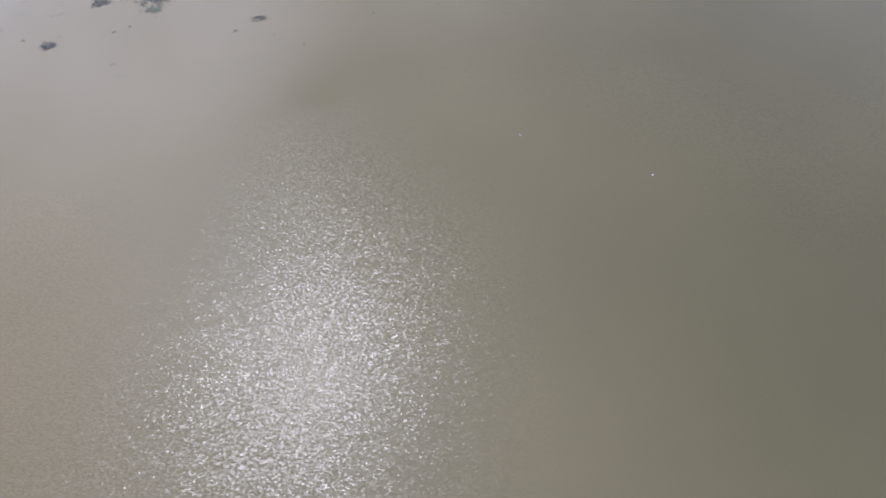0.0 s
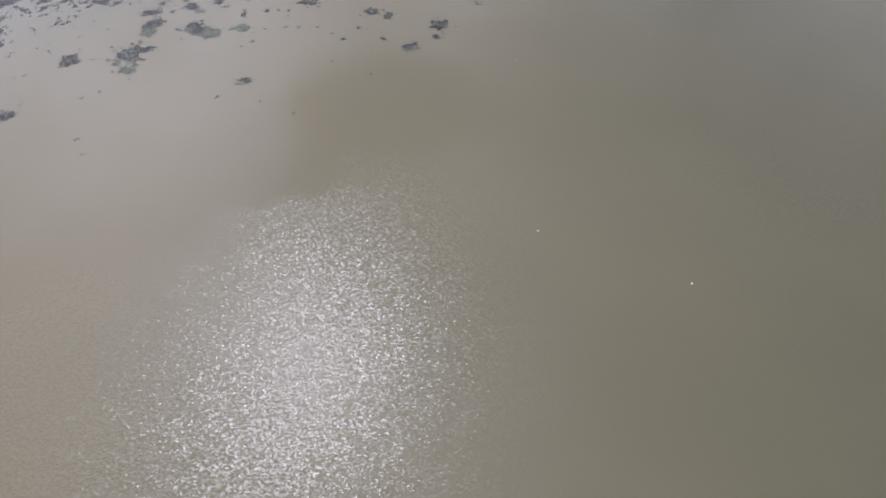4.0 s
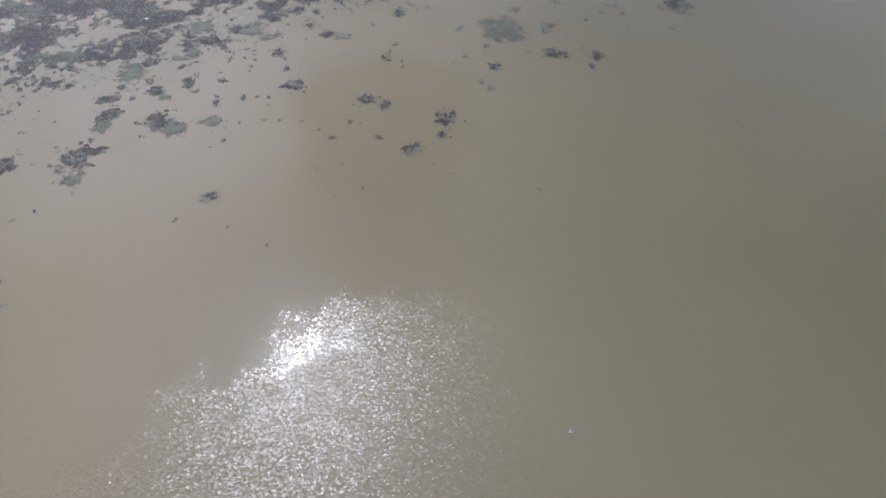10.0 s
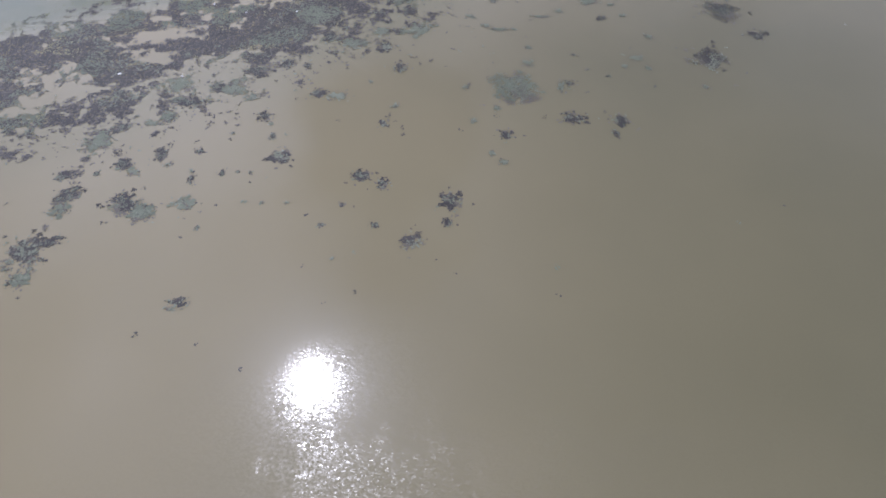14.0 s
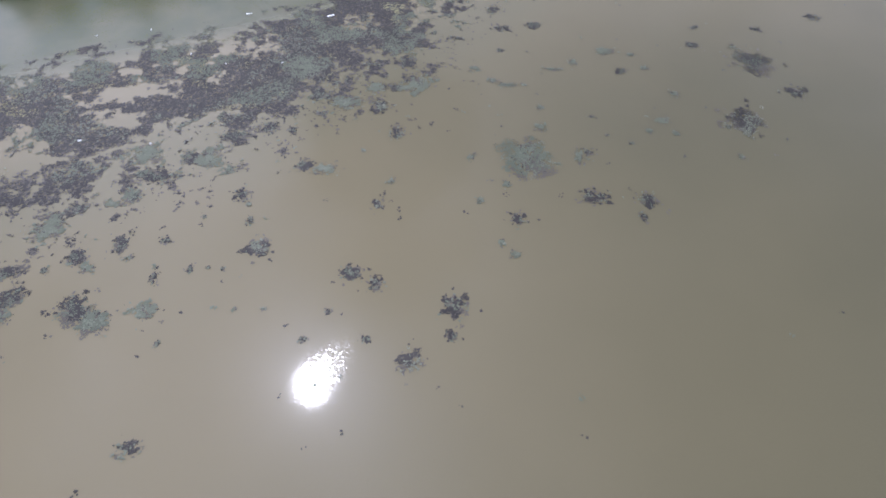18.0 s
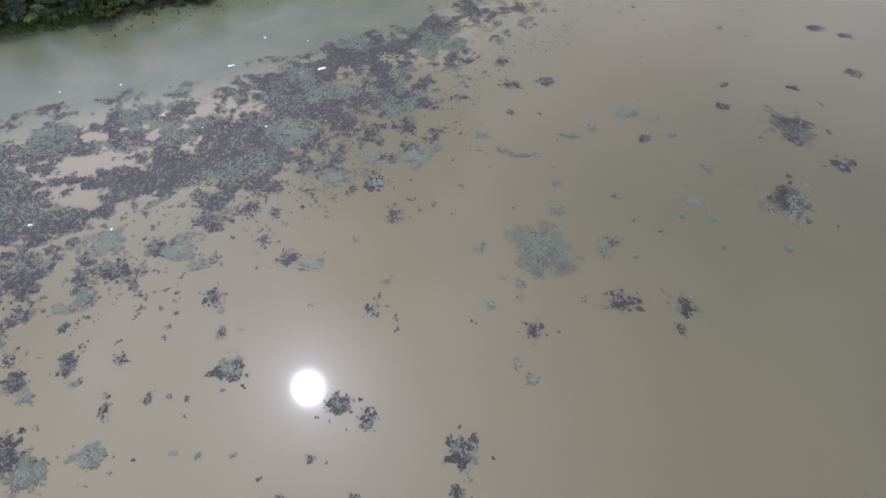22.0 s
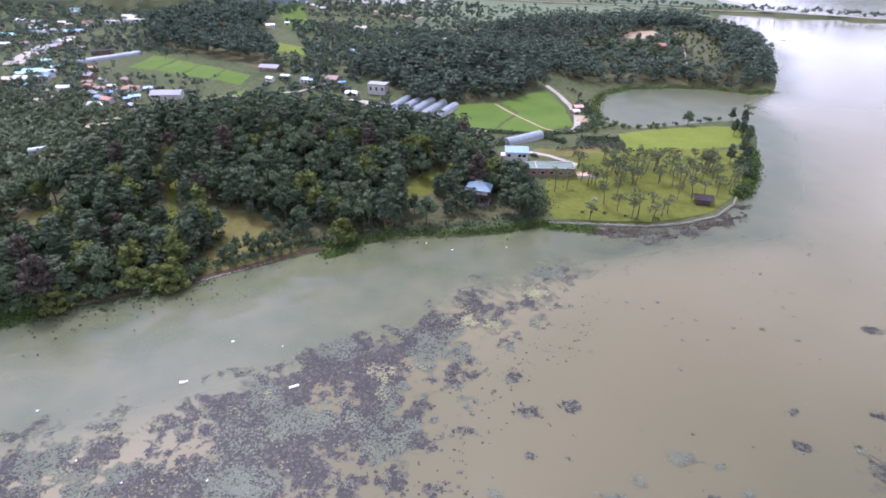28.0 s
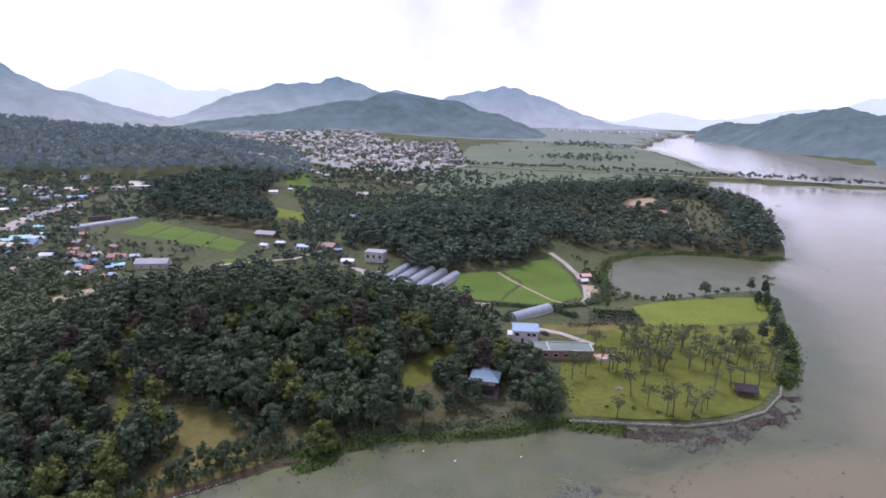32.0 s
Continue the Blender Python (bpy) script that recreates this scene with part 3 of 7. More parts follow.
load_ = 0.46 * step(130, -110, wx + 25 * (rough(wx, wy, 70) - 0.5)) + 0.5 * step(10, 190, wy)
for label_, values in (("silt", load_), ("algae", np.clip(algae, 0, 1)), ("ruffle", np.clip(breeze, 0, 1)), ("gust", gust)):
    water.data.attributes.new(label_, "FLOAT", "POINT").data.foreach_set("value", values.astype(np.float32))


def cover(name, poly, mat, lift, label, category, gap=4.0, kind="structure"):
    """A patch of ground cover that follows the land, with a turned-down rim."""
    poly = np.asarray(poly, float)
    xs = np.arange(poly[:, 0].min() - gap, poly[:, 0].max() + gap, gap)
    ys = np.arange(poly[:, 1].min() - gap, poly[:, 1].max() + gap, gap)
    v, f = sheet(xs, ys, lambda x, y: height(x, y) + lift)
    inner = inside(v[:, 0], v[:, 1], poly)
    f = f[inner[f].any(1)]
    out = np.unique(f[~inner[f]])
    best, spot = np.full(len(out), 1e9), v[out, :2].copy()
    for a, b in zip(poly, np.roll(poly, -1, 0)):            # draw the rim in to the outline
        way = b - a
        k = np.clip(((v[out, :2] - a) @ way) / (way @ way + 1e-9), 0, 1)
        near = a + k[:, None] * way
        off = np.hypot(*(v[out, :2] - near).T)
        spot[off < best], best = near[off < best], np.minimum(best, off)
    spot += np.stack([rough(spot[:, 0], spot[:, 1], 5.0) - 0.5, rough(spot[:, 1], spot[:, 0], 6.0) - 0.5], 1) * gap * 0.35
    v[out, :2] = spot
    v[out, 2] = height(spot[:, 0], spot[:, 1]) + lift * 0.6
    used, back = np.unique(f, return_inverse=True)
    return tagged(new(name, mesh_of(name, v[used], back.reshape(f.shape), mat, True)), label, category, kind=kind)


def ribbon(name, line, wide, mat, lift, label, category="road", kind="structure"):
    """A road or track that follows the land."""
    pts = [Vector((*p, 0)) for p in line]
    dense = []
    for a, b in zip(pts, pts[1:]):
        n = max(2, int((b - a).length / 4))
        dense += [a.lerp(b, k / n) for k in range(n)]
    dense.append(pts[-1])
    v, f = [], []
    for k, p in enumerate(dense):
        way = (dense[min(k + 1, len(dense) - 1)] - dense[max(k - 1, 0)]).normalized()
        side = Vector((-way.y, way.x, 0)) * wide / 2
        for q in (p - side, p, p + side):
            v.append((q.x, q.y, float(height(q.x, q.y)) + lift))
        if k:
            n = 3 * k
            f += [(n - 3, n - 2, n + 1, n), (n - 2, n - 1, n + 2, n + 1)]
    return tagged(new(name, mesh_of(name, v, f, mat, True)), label, category, kind=kind)


# ---------------------------------------------------------------- far mountains
def ridge(name, profile, far, deep, mat, label, foot=-20.0, far_end=None):
    """A mountain range: bearings (degrees right of straight ahead) with heights of the crest, and slopes that fall to both sides."""
    b = np.linspace(profile[0][0], profile[-1][0], 150)
    crest = np.interp(b, [p[0] for p in profile], [p[1] for p in profile])
    k = np.ones(3) / 3
    crest = np.convolve(np.pad(crest, 1, "edge"), k, "valid")
    rows = np.linspace(-1, 1, 21)
    v = []
    for r in rows:
        fall = np.clip(1 - abs(r), 0, 1) ** 0.85
        for bearing, top in zip(b, crest):
            dist = far + ((far_end or far) - far) * (bearing - b[0]) / (b[-1] - b[0]) + deep * r
            x, y = dist * math.sin(radians(bearing)), dist * math.cos(radians(bearing))
            spur = (float(rough(x, y, 240)) - 0.5) * (1.5 - fall) + (float(rough(x, y, 90)) - 0.5) * 0.55 * (1.2 - fall)
            v.append((x, y, foot + (top - foot) * max(0.0, min(1.15, fall + spur * fall * 1.1)) + 9 * float(rough(x, y, 26)) - 4))
    c = len(b)
    a = (np.arange(20)[:, None] * c + np.arange(c - 1)).ravel()
    return tagged(new(name, mesh_of(name, v, np.stack([a, a + 1, a + c + 1, a + c], 1), mat, True)), label, "mountain", kind="structure")


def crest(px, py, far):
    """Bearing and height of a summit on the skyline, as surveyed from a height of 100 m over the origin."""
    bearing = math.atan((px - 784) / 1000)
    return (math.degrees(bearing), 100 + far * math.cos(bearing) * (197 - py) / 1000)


# each range carries its haze as a glow in the material
FAR_1 = haze_glow_hill("haze_glow_slope_near_town", (0.03, 0.045, 0.03), (0.09, 0.145, 0.195), 0.95, 0.14)
FAR_2 = haze_glow_hill("haze_glow_wooded_slope", (0.03, 0.05, 0.04), (0.25, 0.335, 0.4), 0.9, 0.62, 0.78)
FAR_3 = haze_glow_hill("haze_glow_blue_slope", (0.02, 0.03, 0.03), (0.38, 0.485, 0.55), 0.95, 0.55, 0.82)
FAR_4 = haze_glow_hill("haze_glow_palest_slope", (0.01, 0.015, 0.02), (0.82, 0.92, 0.92), 1.25, 0.36, 0.94)
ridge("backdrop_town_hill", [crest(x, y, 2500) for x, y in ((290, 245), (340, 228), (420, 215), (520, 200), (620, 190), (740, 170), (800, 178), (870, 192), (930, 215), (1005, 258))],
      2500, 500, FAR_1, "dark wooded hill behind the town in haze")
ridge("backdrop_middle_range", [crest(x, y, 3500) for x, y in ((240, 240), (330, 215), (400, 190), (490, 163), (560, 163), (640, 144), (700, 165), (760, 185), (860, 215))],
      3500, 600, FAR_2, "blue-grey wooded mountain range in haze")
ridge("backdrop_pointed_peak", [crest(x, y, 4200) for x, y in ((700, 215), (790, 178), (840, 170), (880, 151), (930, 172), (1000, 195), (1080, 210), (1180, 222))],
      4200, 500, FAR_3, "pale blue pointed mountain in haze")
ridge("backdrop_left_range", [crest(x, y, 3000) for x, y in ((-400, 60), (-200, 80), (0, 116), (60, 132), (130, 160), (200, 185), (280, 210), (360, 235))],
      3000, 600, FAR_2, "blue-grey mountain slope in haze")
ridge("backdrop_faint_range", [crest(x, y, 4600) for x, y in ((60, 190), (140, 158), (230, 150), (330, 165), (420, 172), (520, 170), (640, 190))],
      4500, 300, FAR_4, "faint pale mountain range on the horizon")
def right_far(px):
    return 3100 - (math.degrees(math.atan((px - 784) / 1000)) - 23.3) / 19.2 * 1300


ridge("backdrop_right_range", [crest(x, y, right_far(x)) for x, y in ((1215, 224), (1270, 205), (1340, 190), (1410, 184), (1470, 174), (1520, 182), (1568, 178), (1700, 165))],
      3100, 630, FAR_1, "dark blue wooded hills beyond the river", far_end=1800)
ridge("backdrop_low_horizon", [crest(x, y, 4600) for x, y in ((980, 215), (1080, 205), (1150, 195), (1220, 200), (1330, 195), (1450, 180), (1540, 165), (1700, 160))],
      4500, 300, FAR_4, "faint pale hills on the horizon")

# ---------------------------------------------------------------- fields and roads
cover("lawn", [(46, 172), (61, 171.5), (82, 170.5), (98, 175), (112, 181), (124, 193), (135, 206), (147, 224), (156, 243), (166, 262), (120, 256), (95, 252),
               (66, 240), (50, 215), (44, 190)], LAWN, 0.12, "mown green park lawn under pines", "lawn", 3.0)
cover("meadow", [(97, 251), (124, 256), (160, 266), (178, 286), (182, 305), (154, 303), (122, 294), (101, 284)], MEADOW, 0.14, "bright green open meadow by the bay", "meadow", 3.0)
cover("crop_bed", [(72, 258), (96, 257), (98, 276), (74, 272)], CROP, 0.25, "dark green crop bed", "field", 2.0)
cover("dry_lawn", [(46, 236), (66, 241), (96, 252), (72, 257), (48, 250)], DRY_GRASS, 0.1, "yellowish dry grass beside the track", "grass", 3.0)
cover("rice_paddy", [(4, 284), (10, 330), (36, 336), (46, 318), (28, 280)], PADDY, 0.35, "bright green rice paddy", "field", 3.0)
cover("rice_paddy", [(30, 280), (48, 318), (38, 336), (72, 370), (80, 340), (78, 296), (52, 278)], PADDY, 0.35, "bright green rice paddy beside the curved road", "field", 3.0)
for k in range(4):
    u = k / 4
    cover("rice_paddy", [(-236 + 98 * u, 402 - 12 * u - 30 * u), (-236 + 98 * u, 448 - 60 * u), (-236 + 98 * (u + 0.235), 448 - 60 * (u + 0.235)), (-236 + 98 * (u + 0.235), 402 - 42 * (u + 0.235))],
          PADDY, 0.35, "green rice paddy below the wooded knoll", "field", 4.0)
cover("rice_paddy", [(-140, 345), (-112, 352), (-98, 330), (-130, 322)], PADDY, 0.35, "green rice paddy", "field", 4.0)
cover("rice_paddy", [(-88, 318), (-60, 330), (-54, 312), (-78, 306)], PADDY, 0.35, "small bright rice paddy near the greenhouses", "field", 3.0)
cover("rice_paddy", [(-168, 492), (-115, 475), (-126, 512), (-167, 523)], MEADOW, 0.35, "light green field", "field", 4.0)
cover("rice_paddy", [(-166, 600), (-140, 601), (-182, 750), (-206, 728)], PADDY, 0.35, "narrow green field before the town", "field", 6.0)
cover("rice_paddy", [(-100, 560), (-30, 556), (-28, 600), (-100, 604)], PADDY, 0.35, "green field before the town", "field", 6.0)
cover("meadow", [(-40, 640), (60, 700), (330, 800), (400, 870), (300, 945), (20, 1000), (-40, 900)], surface("river_meadow", (0.06, 0.088, 0.038), (0.125, 0.152, 0.072), 0.95, 0.2, 0.2, 0.3, big=0.01), 0.3,
      "wide pale green meadow before the dam", "meadow", 16.0)
cover("meadow", [(20, 1050), (300, 990), (480, 960), (520, 1300), (560, 1600), (300, 2000), (60, 1500)], surface("flood_meadow", (0.065, 0.09, 0.045), (0.13, 0.155, 0.085), 0.95, 0.15, 0.2, 0.3, big=0.006), 0.4,
      "wide flood meadow beyond the dam", "meadow", 30.0)
cover("forest_floor", [(-380, 30), (-200, 72), (-132, 103), (-80, 129), (-34, 155), (26, 169), (40, 178), (34, 222), (18, 254), (-24, 286), (-84, 304), (-150, 280), (-215, 242), (-300, 212)], FOREST_FLOOR, 0.08,
      "dark forest floor under the shore wood", "forest floor", 5.0)
cover("forest_floor", [(-10, 324), (36, 346), (66, 372), (76, 400), (60, 470), (0, 480), (-60, 440), (-62, 390), (-30, 354)], FOREST_FLOOR, 0.08, "dark forest floor on the knoll", "forest floor", 5.0)
cover("forest_floor", [(98, 404), (178, 416), (230, 402), (250, 412), (295, 505), (330, 580), (330, 640), (250, 660), (150, 640), (60, 600), (20, 520), (60, 430)], FOREST_FLOOR, 0.08, "dark forest floor on the headland", "forest floor", 6.0)
# haze over the long hill's floor is put in as a faint glow
cover("backdrop_hill_floor", [(-1300, 1150), (-1250, 640), (-760, 640), (-420, 680), (-330, 700), (-250, 715), (-180, 720), (-190, 780), (-330, 960), (-700, 1150)], haze_glow_leaves("haze_glow_forest_floor", (0.03, 0.04, 0.02), (0.07, 0.08, 0.04), (0.05, 0.07, 0.10), 0.3), 0.15,
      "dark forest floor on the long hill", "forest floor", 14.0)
cover("clearing", [(-80, 125), (-76, 124), (-62, 134), (-48, 144), (-44, 152), (-58, 152), (-68, 165), (-88, 166), (-82, 150), (-80, 136)], DRY_GRASS, 0.14, "dry yellowish grass clearing on the bank", "grass", 2.5)
ribbon("bank_edge", [(-112, 105.5), (-104, 109), (-80, 121.8), (-62, 132.8), (-48, 141.8), (-40, 145)], 1.5, BANK_EARTH, 0.3, "dark brown eroded earth bank at the water", "earth")
cover("clearing", [(-20, 192), (-12, 184), (-2, 190), (8, 204), (10, 236), (5, 236), (2, 214), (-6, 208)], LAWN, 0.14, "mown grass clearing behind the pavilion", "grass", 2.5)
cover("clearing", [(-154, 153), (-138, 148), (-128, 153), (-132, 159), (-150, 160)], DRY_GRASS, 0.14, "grass clearing in the wood", "grass", 2.5)
cover("clearing", [(-184, 204), (-172, 206), (-168, 216), (-176, 222), (-186, 214)], DRY_GRASS, 0.14, "pale grass clearing beside the grove", "grass", 2.5)
cover("clearing", [(-200, 256), (-176, 252), (-166, 272), (-184, 284)], EARTH, 0.12, "bare yellow earth beside the village", "earth", 3.0)
cover("clearing", [(160, 512), (176, 498), (192, 496), (190, 514), (172, 524)], EARTH, 0.35, "bare earth on the headland hilltop", "earth", 4.0)
ribbon("road", [(74, 378), (81, 362), (85, 342), (84, 316), (80, 296), (74, 282)], 4.0, GRAVEL, 0.3, "pale concrete road curving beside the paddy")
ribbon("track", [(36, 246), (46, 243), (54, 240), (60, 234), (66, 228)], 3.5, GRAVEL, 0.22, "pale earth track behind the house")
ribbon("field_path", [(34, 334), (40, 322), (48, 306), (58, 288), (66, 280)], 1.6, EARTH, 0.5, "narrow earth path between paddies")
ribbon("village_road", [(-318, 396), (-331, 440), (-341, 480), (-345, 520)], 13.0, GRAVEL, 0.4, "broad pale road in the village")
ribbon("farm_road", [(-60, 338), (-48, 332), (-44, 318), (-46, 304)], 4.5, GRAVEL, 0.3, "pale farm road by the greenhouses")
ribbon("farm_road", [(-250, 262), (-230, 240), (-214, 226), (-206, 200), (-202, 180)], 4.0, GRAVEL, 0.3, "pale farm road at the wood's edge")
ribbon("field_road", [(-140, 330), (-118, 342), (-96, 352), (-80, 372)], 3.0, GRAVEL, 0.45, "pale road between paddies")
ribbon("dam_road", [(12, 1027), (142, 1002), (300, 962), (429, 928), (549, 898), (663, 852), (1000, 700)], 6.0, GRAVEL, 0.3, "tree-lined road on the dam")
ribbon("sand_bank", [(-110, 786), (-60, 768), (-30, 745)], 16.0, EARTH, 0.4, "bare sandy bank before the town", "earth")
ribbon("wood_path", [(-120, 202), (-110, 186), (-102, 164), (-93, 142)], 3.6, LAWN, 0.25, "grass ride through the wood", "path")
cover("orchard_slope", [(194, 424), (212, 418), (236, 448), (228, 508), (212, 512), (204, 470)], surface("orchard_grass", (0.045, 0.058, 0.024), (0.115, 0.108, 0.05), 0.95, 0.25, 0.2, 0.4, big=0.05), 0.14, "patchy grass under the orchard", "grass", 6.0)
ribbon("hill_path", [(140, 510), (165, 514), (190, 500), (208, 500), (200, 460), (190, 418)], 1.3, EARTH, 0.35, "earth path over the headland", "path")
cover("town_ground", [(-640, 1300), (-380, 1050), (-150, 850), (0, 930), (40, 1020), (30, 1560), (-130, 1500), (-250, 1750), (-560, 1750)], surface("town_streets", (0.19, 0.21, 0.17), (0.32, 0.32, 0.28), 0.9, 0.1, 0.05, 0.2, big=0.02), 0.3, "paved streets and yards of the town", "street", 22.0)
cover("forest_floor", [(-290, 560), (-262, 492), (-232, 468), (-180, 442), (-142, 414), (-132, 432), (-152, 480), (-182, 540), (-188, 640), (-250, 678), (-288, 640)], FOREST_FLOOR, 0.1, "dark forest floor on the knoll behind the village", "forest floor", 7.0)
# the plain's haze is a grey-blue glow in its material
cover("backdrop_far_plain", [(-700, 1760), (-250, 1760), (300, 2010), (560, 1620), (600, 1790), (830, 2300), (1440, 3443), (1500, 4400), (-1500, 4400)], haze_glow_leaves("haze_glow_plain", (0.08, 0.1, 0.06), (0.15, 0.17, 0.11), (0.17, 0.21, 0.25), 0.6), 0.6,
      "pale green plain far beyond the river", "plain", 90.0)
ribbon("river_branch", [(-250, 800), (-190, 770), (-150, 740)], 14.0, CONCRETE, 0.5, "pale stream bed before the town", "stream")
cover("earth_heap", [(82, 308), (90, 304), (94, 316), (86, 322)], EARTH, 0.5, "pinkish heap of bare earth beside the road", "earth", 2.0)

# ---------------------------------------------------------------- trees
RNG = np.random.RandomState(11)
ICO = bmesh.new()
bmesh.ops.create_icosphere(ICO, subdivisions=1, radius=1.0)
ICO_V = np.array([v.co[:] for v in ICO.verts])
ICO_F = np.array([[v.index for v in f.verts] for f in ICO.faces])
ICO.free()
OCT_V = np.array([(1, 0, 0), (0, 1, 0), (-1, 0, 0), (0, -1, 0), (0, 0, 1), (0, 0, -1)], float)
OCT_F = np.array([(0, 1, 4), (1, 2, 4), (2, 3, 4), (3, 0, 4), (1, 0, 5), (2, 1, 5), (3, 2, 5), (0, 3, 5)])


def tufts(centres, normals, sizes, rng):
    """Small bent leaf sprays, two triangles each, at the centres."""
    n = len(centres)
    a = np.cross(normals, rng.normal(size=(n, 3)))
    a /= np.linalg.norm(a, axis=1, keepdims=True) + 1e-9
    b = np.cross(normals, a)
    s = sizes[:, None]
    lift = normals * s * 0.25
    v = np.stack([centres - a * s, centres - b * s * 0.7 - lift, centres + a * s, centres + b * s * 0.7 - lift], 1)
    base = np.arange(n)[:, None] * 4
    return v.reshape(-1, 3), np.concatenate([base + [0, 1, 2], base + [0, 2, 3]])


def crown(rng, clumps, leaves, size, core=0.72):
    """Clumps (centre, radii) clad in leaf sprays around a ragged core."""
    vs, fs, n = [], [], 0
    for c, r in clumps:
        c, r = np.asarray(c, float), np.asarray(r, float)
        if core:
            ball_v, ball_f = (ICO_V, ICO_F) if leaves > 25 else (OCT_V * 1.15, OCT_F)
            blob = ball_v * (1 + rng.uniform(-0.25, 0.2, (len(ball_v), 1))) * r * core + c
            vs.append(blob)
            fs.append(ball_f + n)
            n += len(blob)
        way = rng.normal(size=(leaves, 3))
        way[:, 2] = way[:, 2] * 0.8 + 0.35
        way /= np.linalg.norm(way, axis=1, keepdims=True)
        at = c + way * r * rng.uniform(0.75, 1.15, (leaves, 1))
        nor = way + rng.normal(size=(leaves, 3)) * 0.45
        nor /= np.linalg.norm(nor, axis=1, keepdims=True)
        v, f = tufts(at, nor, size * rng.uniform(0.6, 1.3, leaves), rng)
        vs.append(v)
        fs.append(f + n)
        n += len(v)
    return np.concatenate(vs), np.concatenate(fs)


def limb(points, r0, r1, sides=6):
    """A tapered tube along the points."""
    v, f = [], []
    for k, p in enumerate(points):
        r = r0 + (r1 - r0) * k / (len(points) - 1)
        v += [(p[0] + r * math.cos(6.2832 * s / sides), p[1] + r * math.sin(6.2832 * s / sides), p[2]) for s in range(sides)]
        if k:
            o = (k - 1) * sides
            f += [(o + s, o + (s + 1) % sides, o + sides + (s + 1) % sides, o + sides + s) for s in range(sides)]
    return v, f


def trunk_mesh(rng, tall, thick, lean, limbs):
    pts = [(lean * k / 4 * (0.4 + 0.6 * k / 4) + rng.normal() * 0.04 * k, rng.normal() * 0.05 * k, tall * k / 4) for k in range(5)]
    v, f = limb(pts, thick, thick * 0.4)
    for _ in range(limbs):
        h = rng.uniform(0.55, 0.95)
        p = np.array(pts[0]) * (1 - h) + np.array(pts[-1]) * h
        a, reach = rng.uniform(0, 6.28), rng.uniform(0.15, 0.28) * tall
        q = p + [math.cos(a) * reach, math.sin(a) * reach, reach * 0.45]
        lv, lf = limb([p, (p + q) / 2 + [0, 0, 0.1], q], thick * 0.35, thick * 0.12, 5)
        f += [tuple(i + len(v) for i in face) for face in lf]
        v += lv
    return v, f, pts[-1]


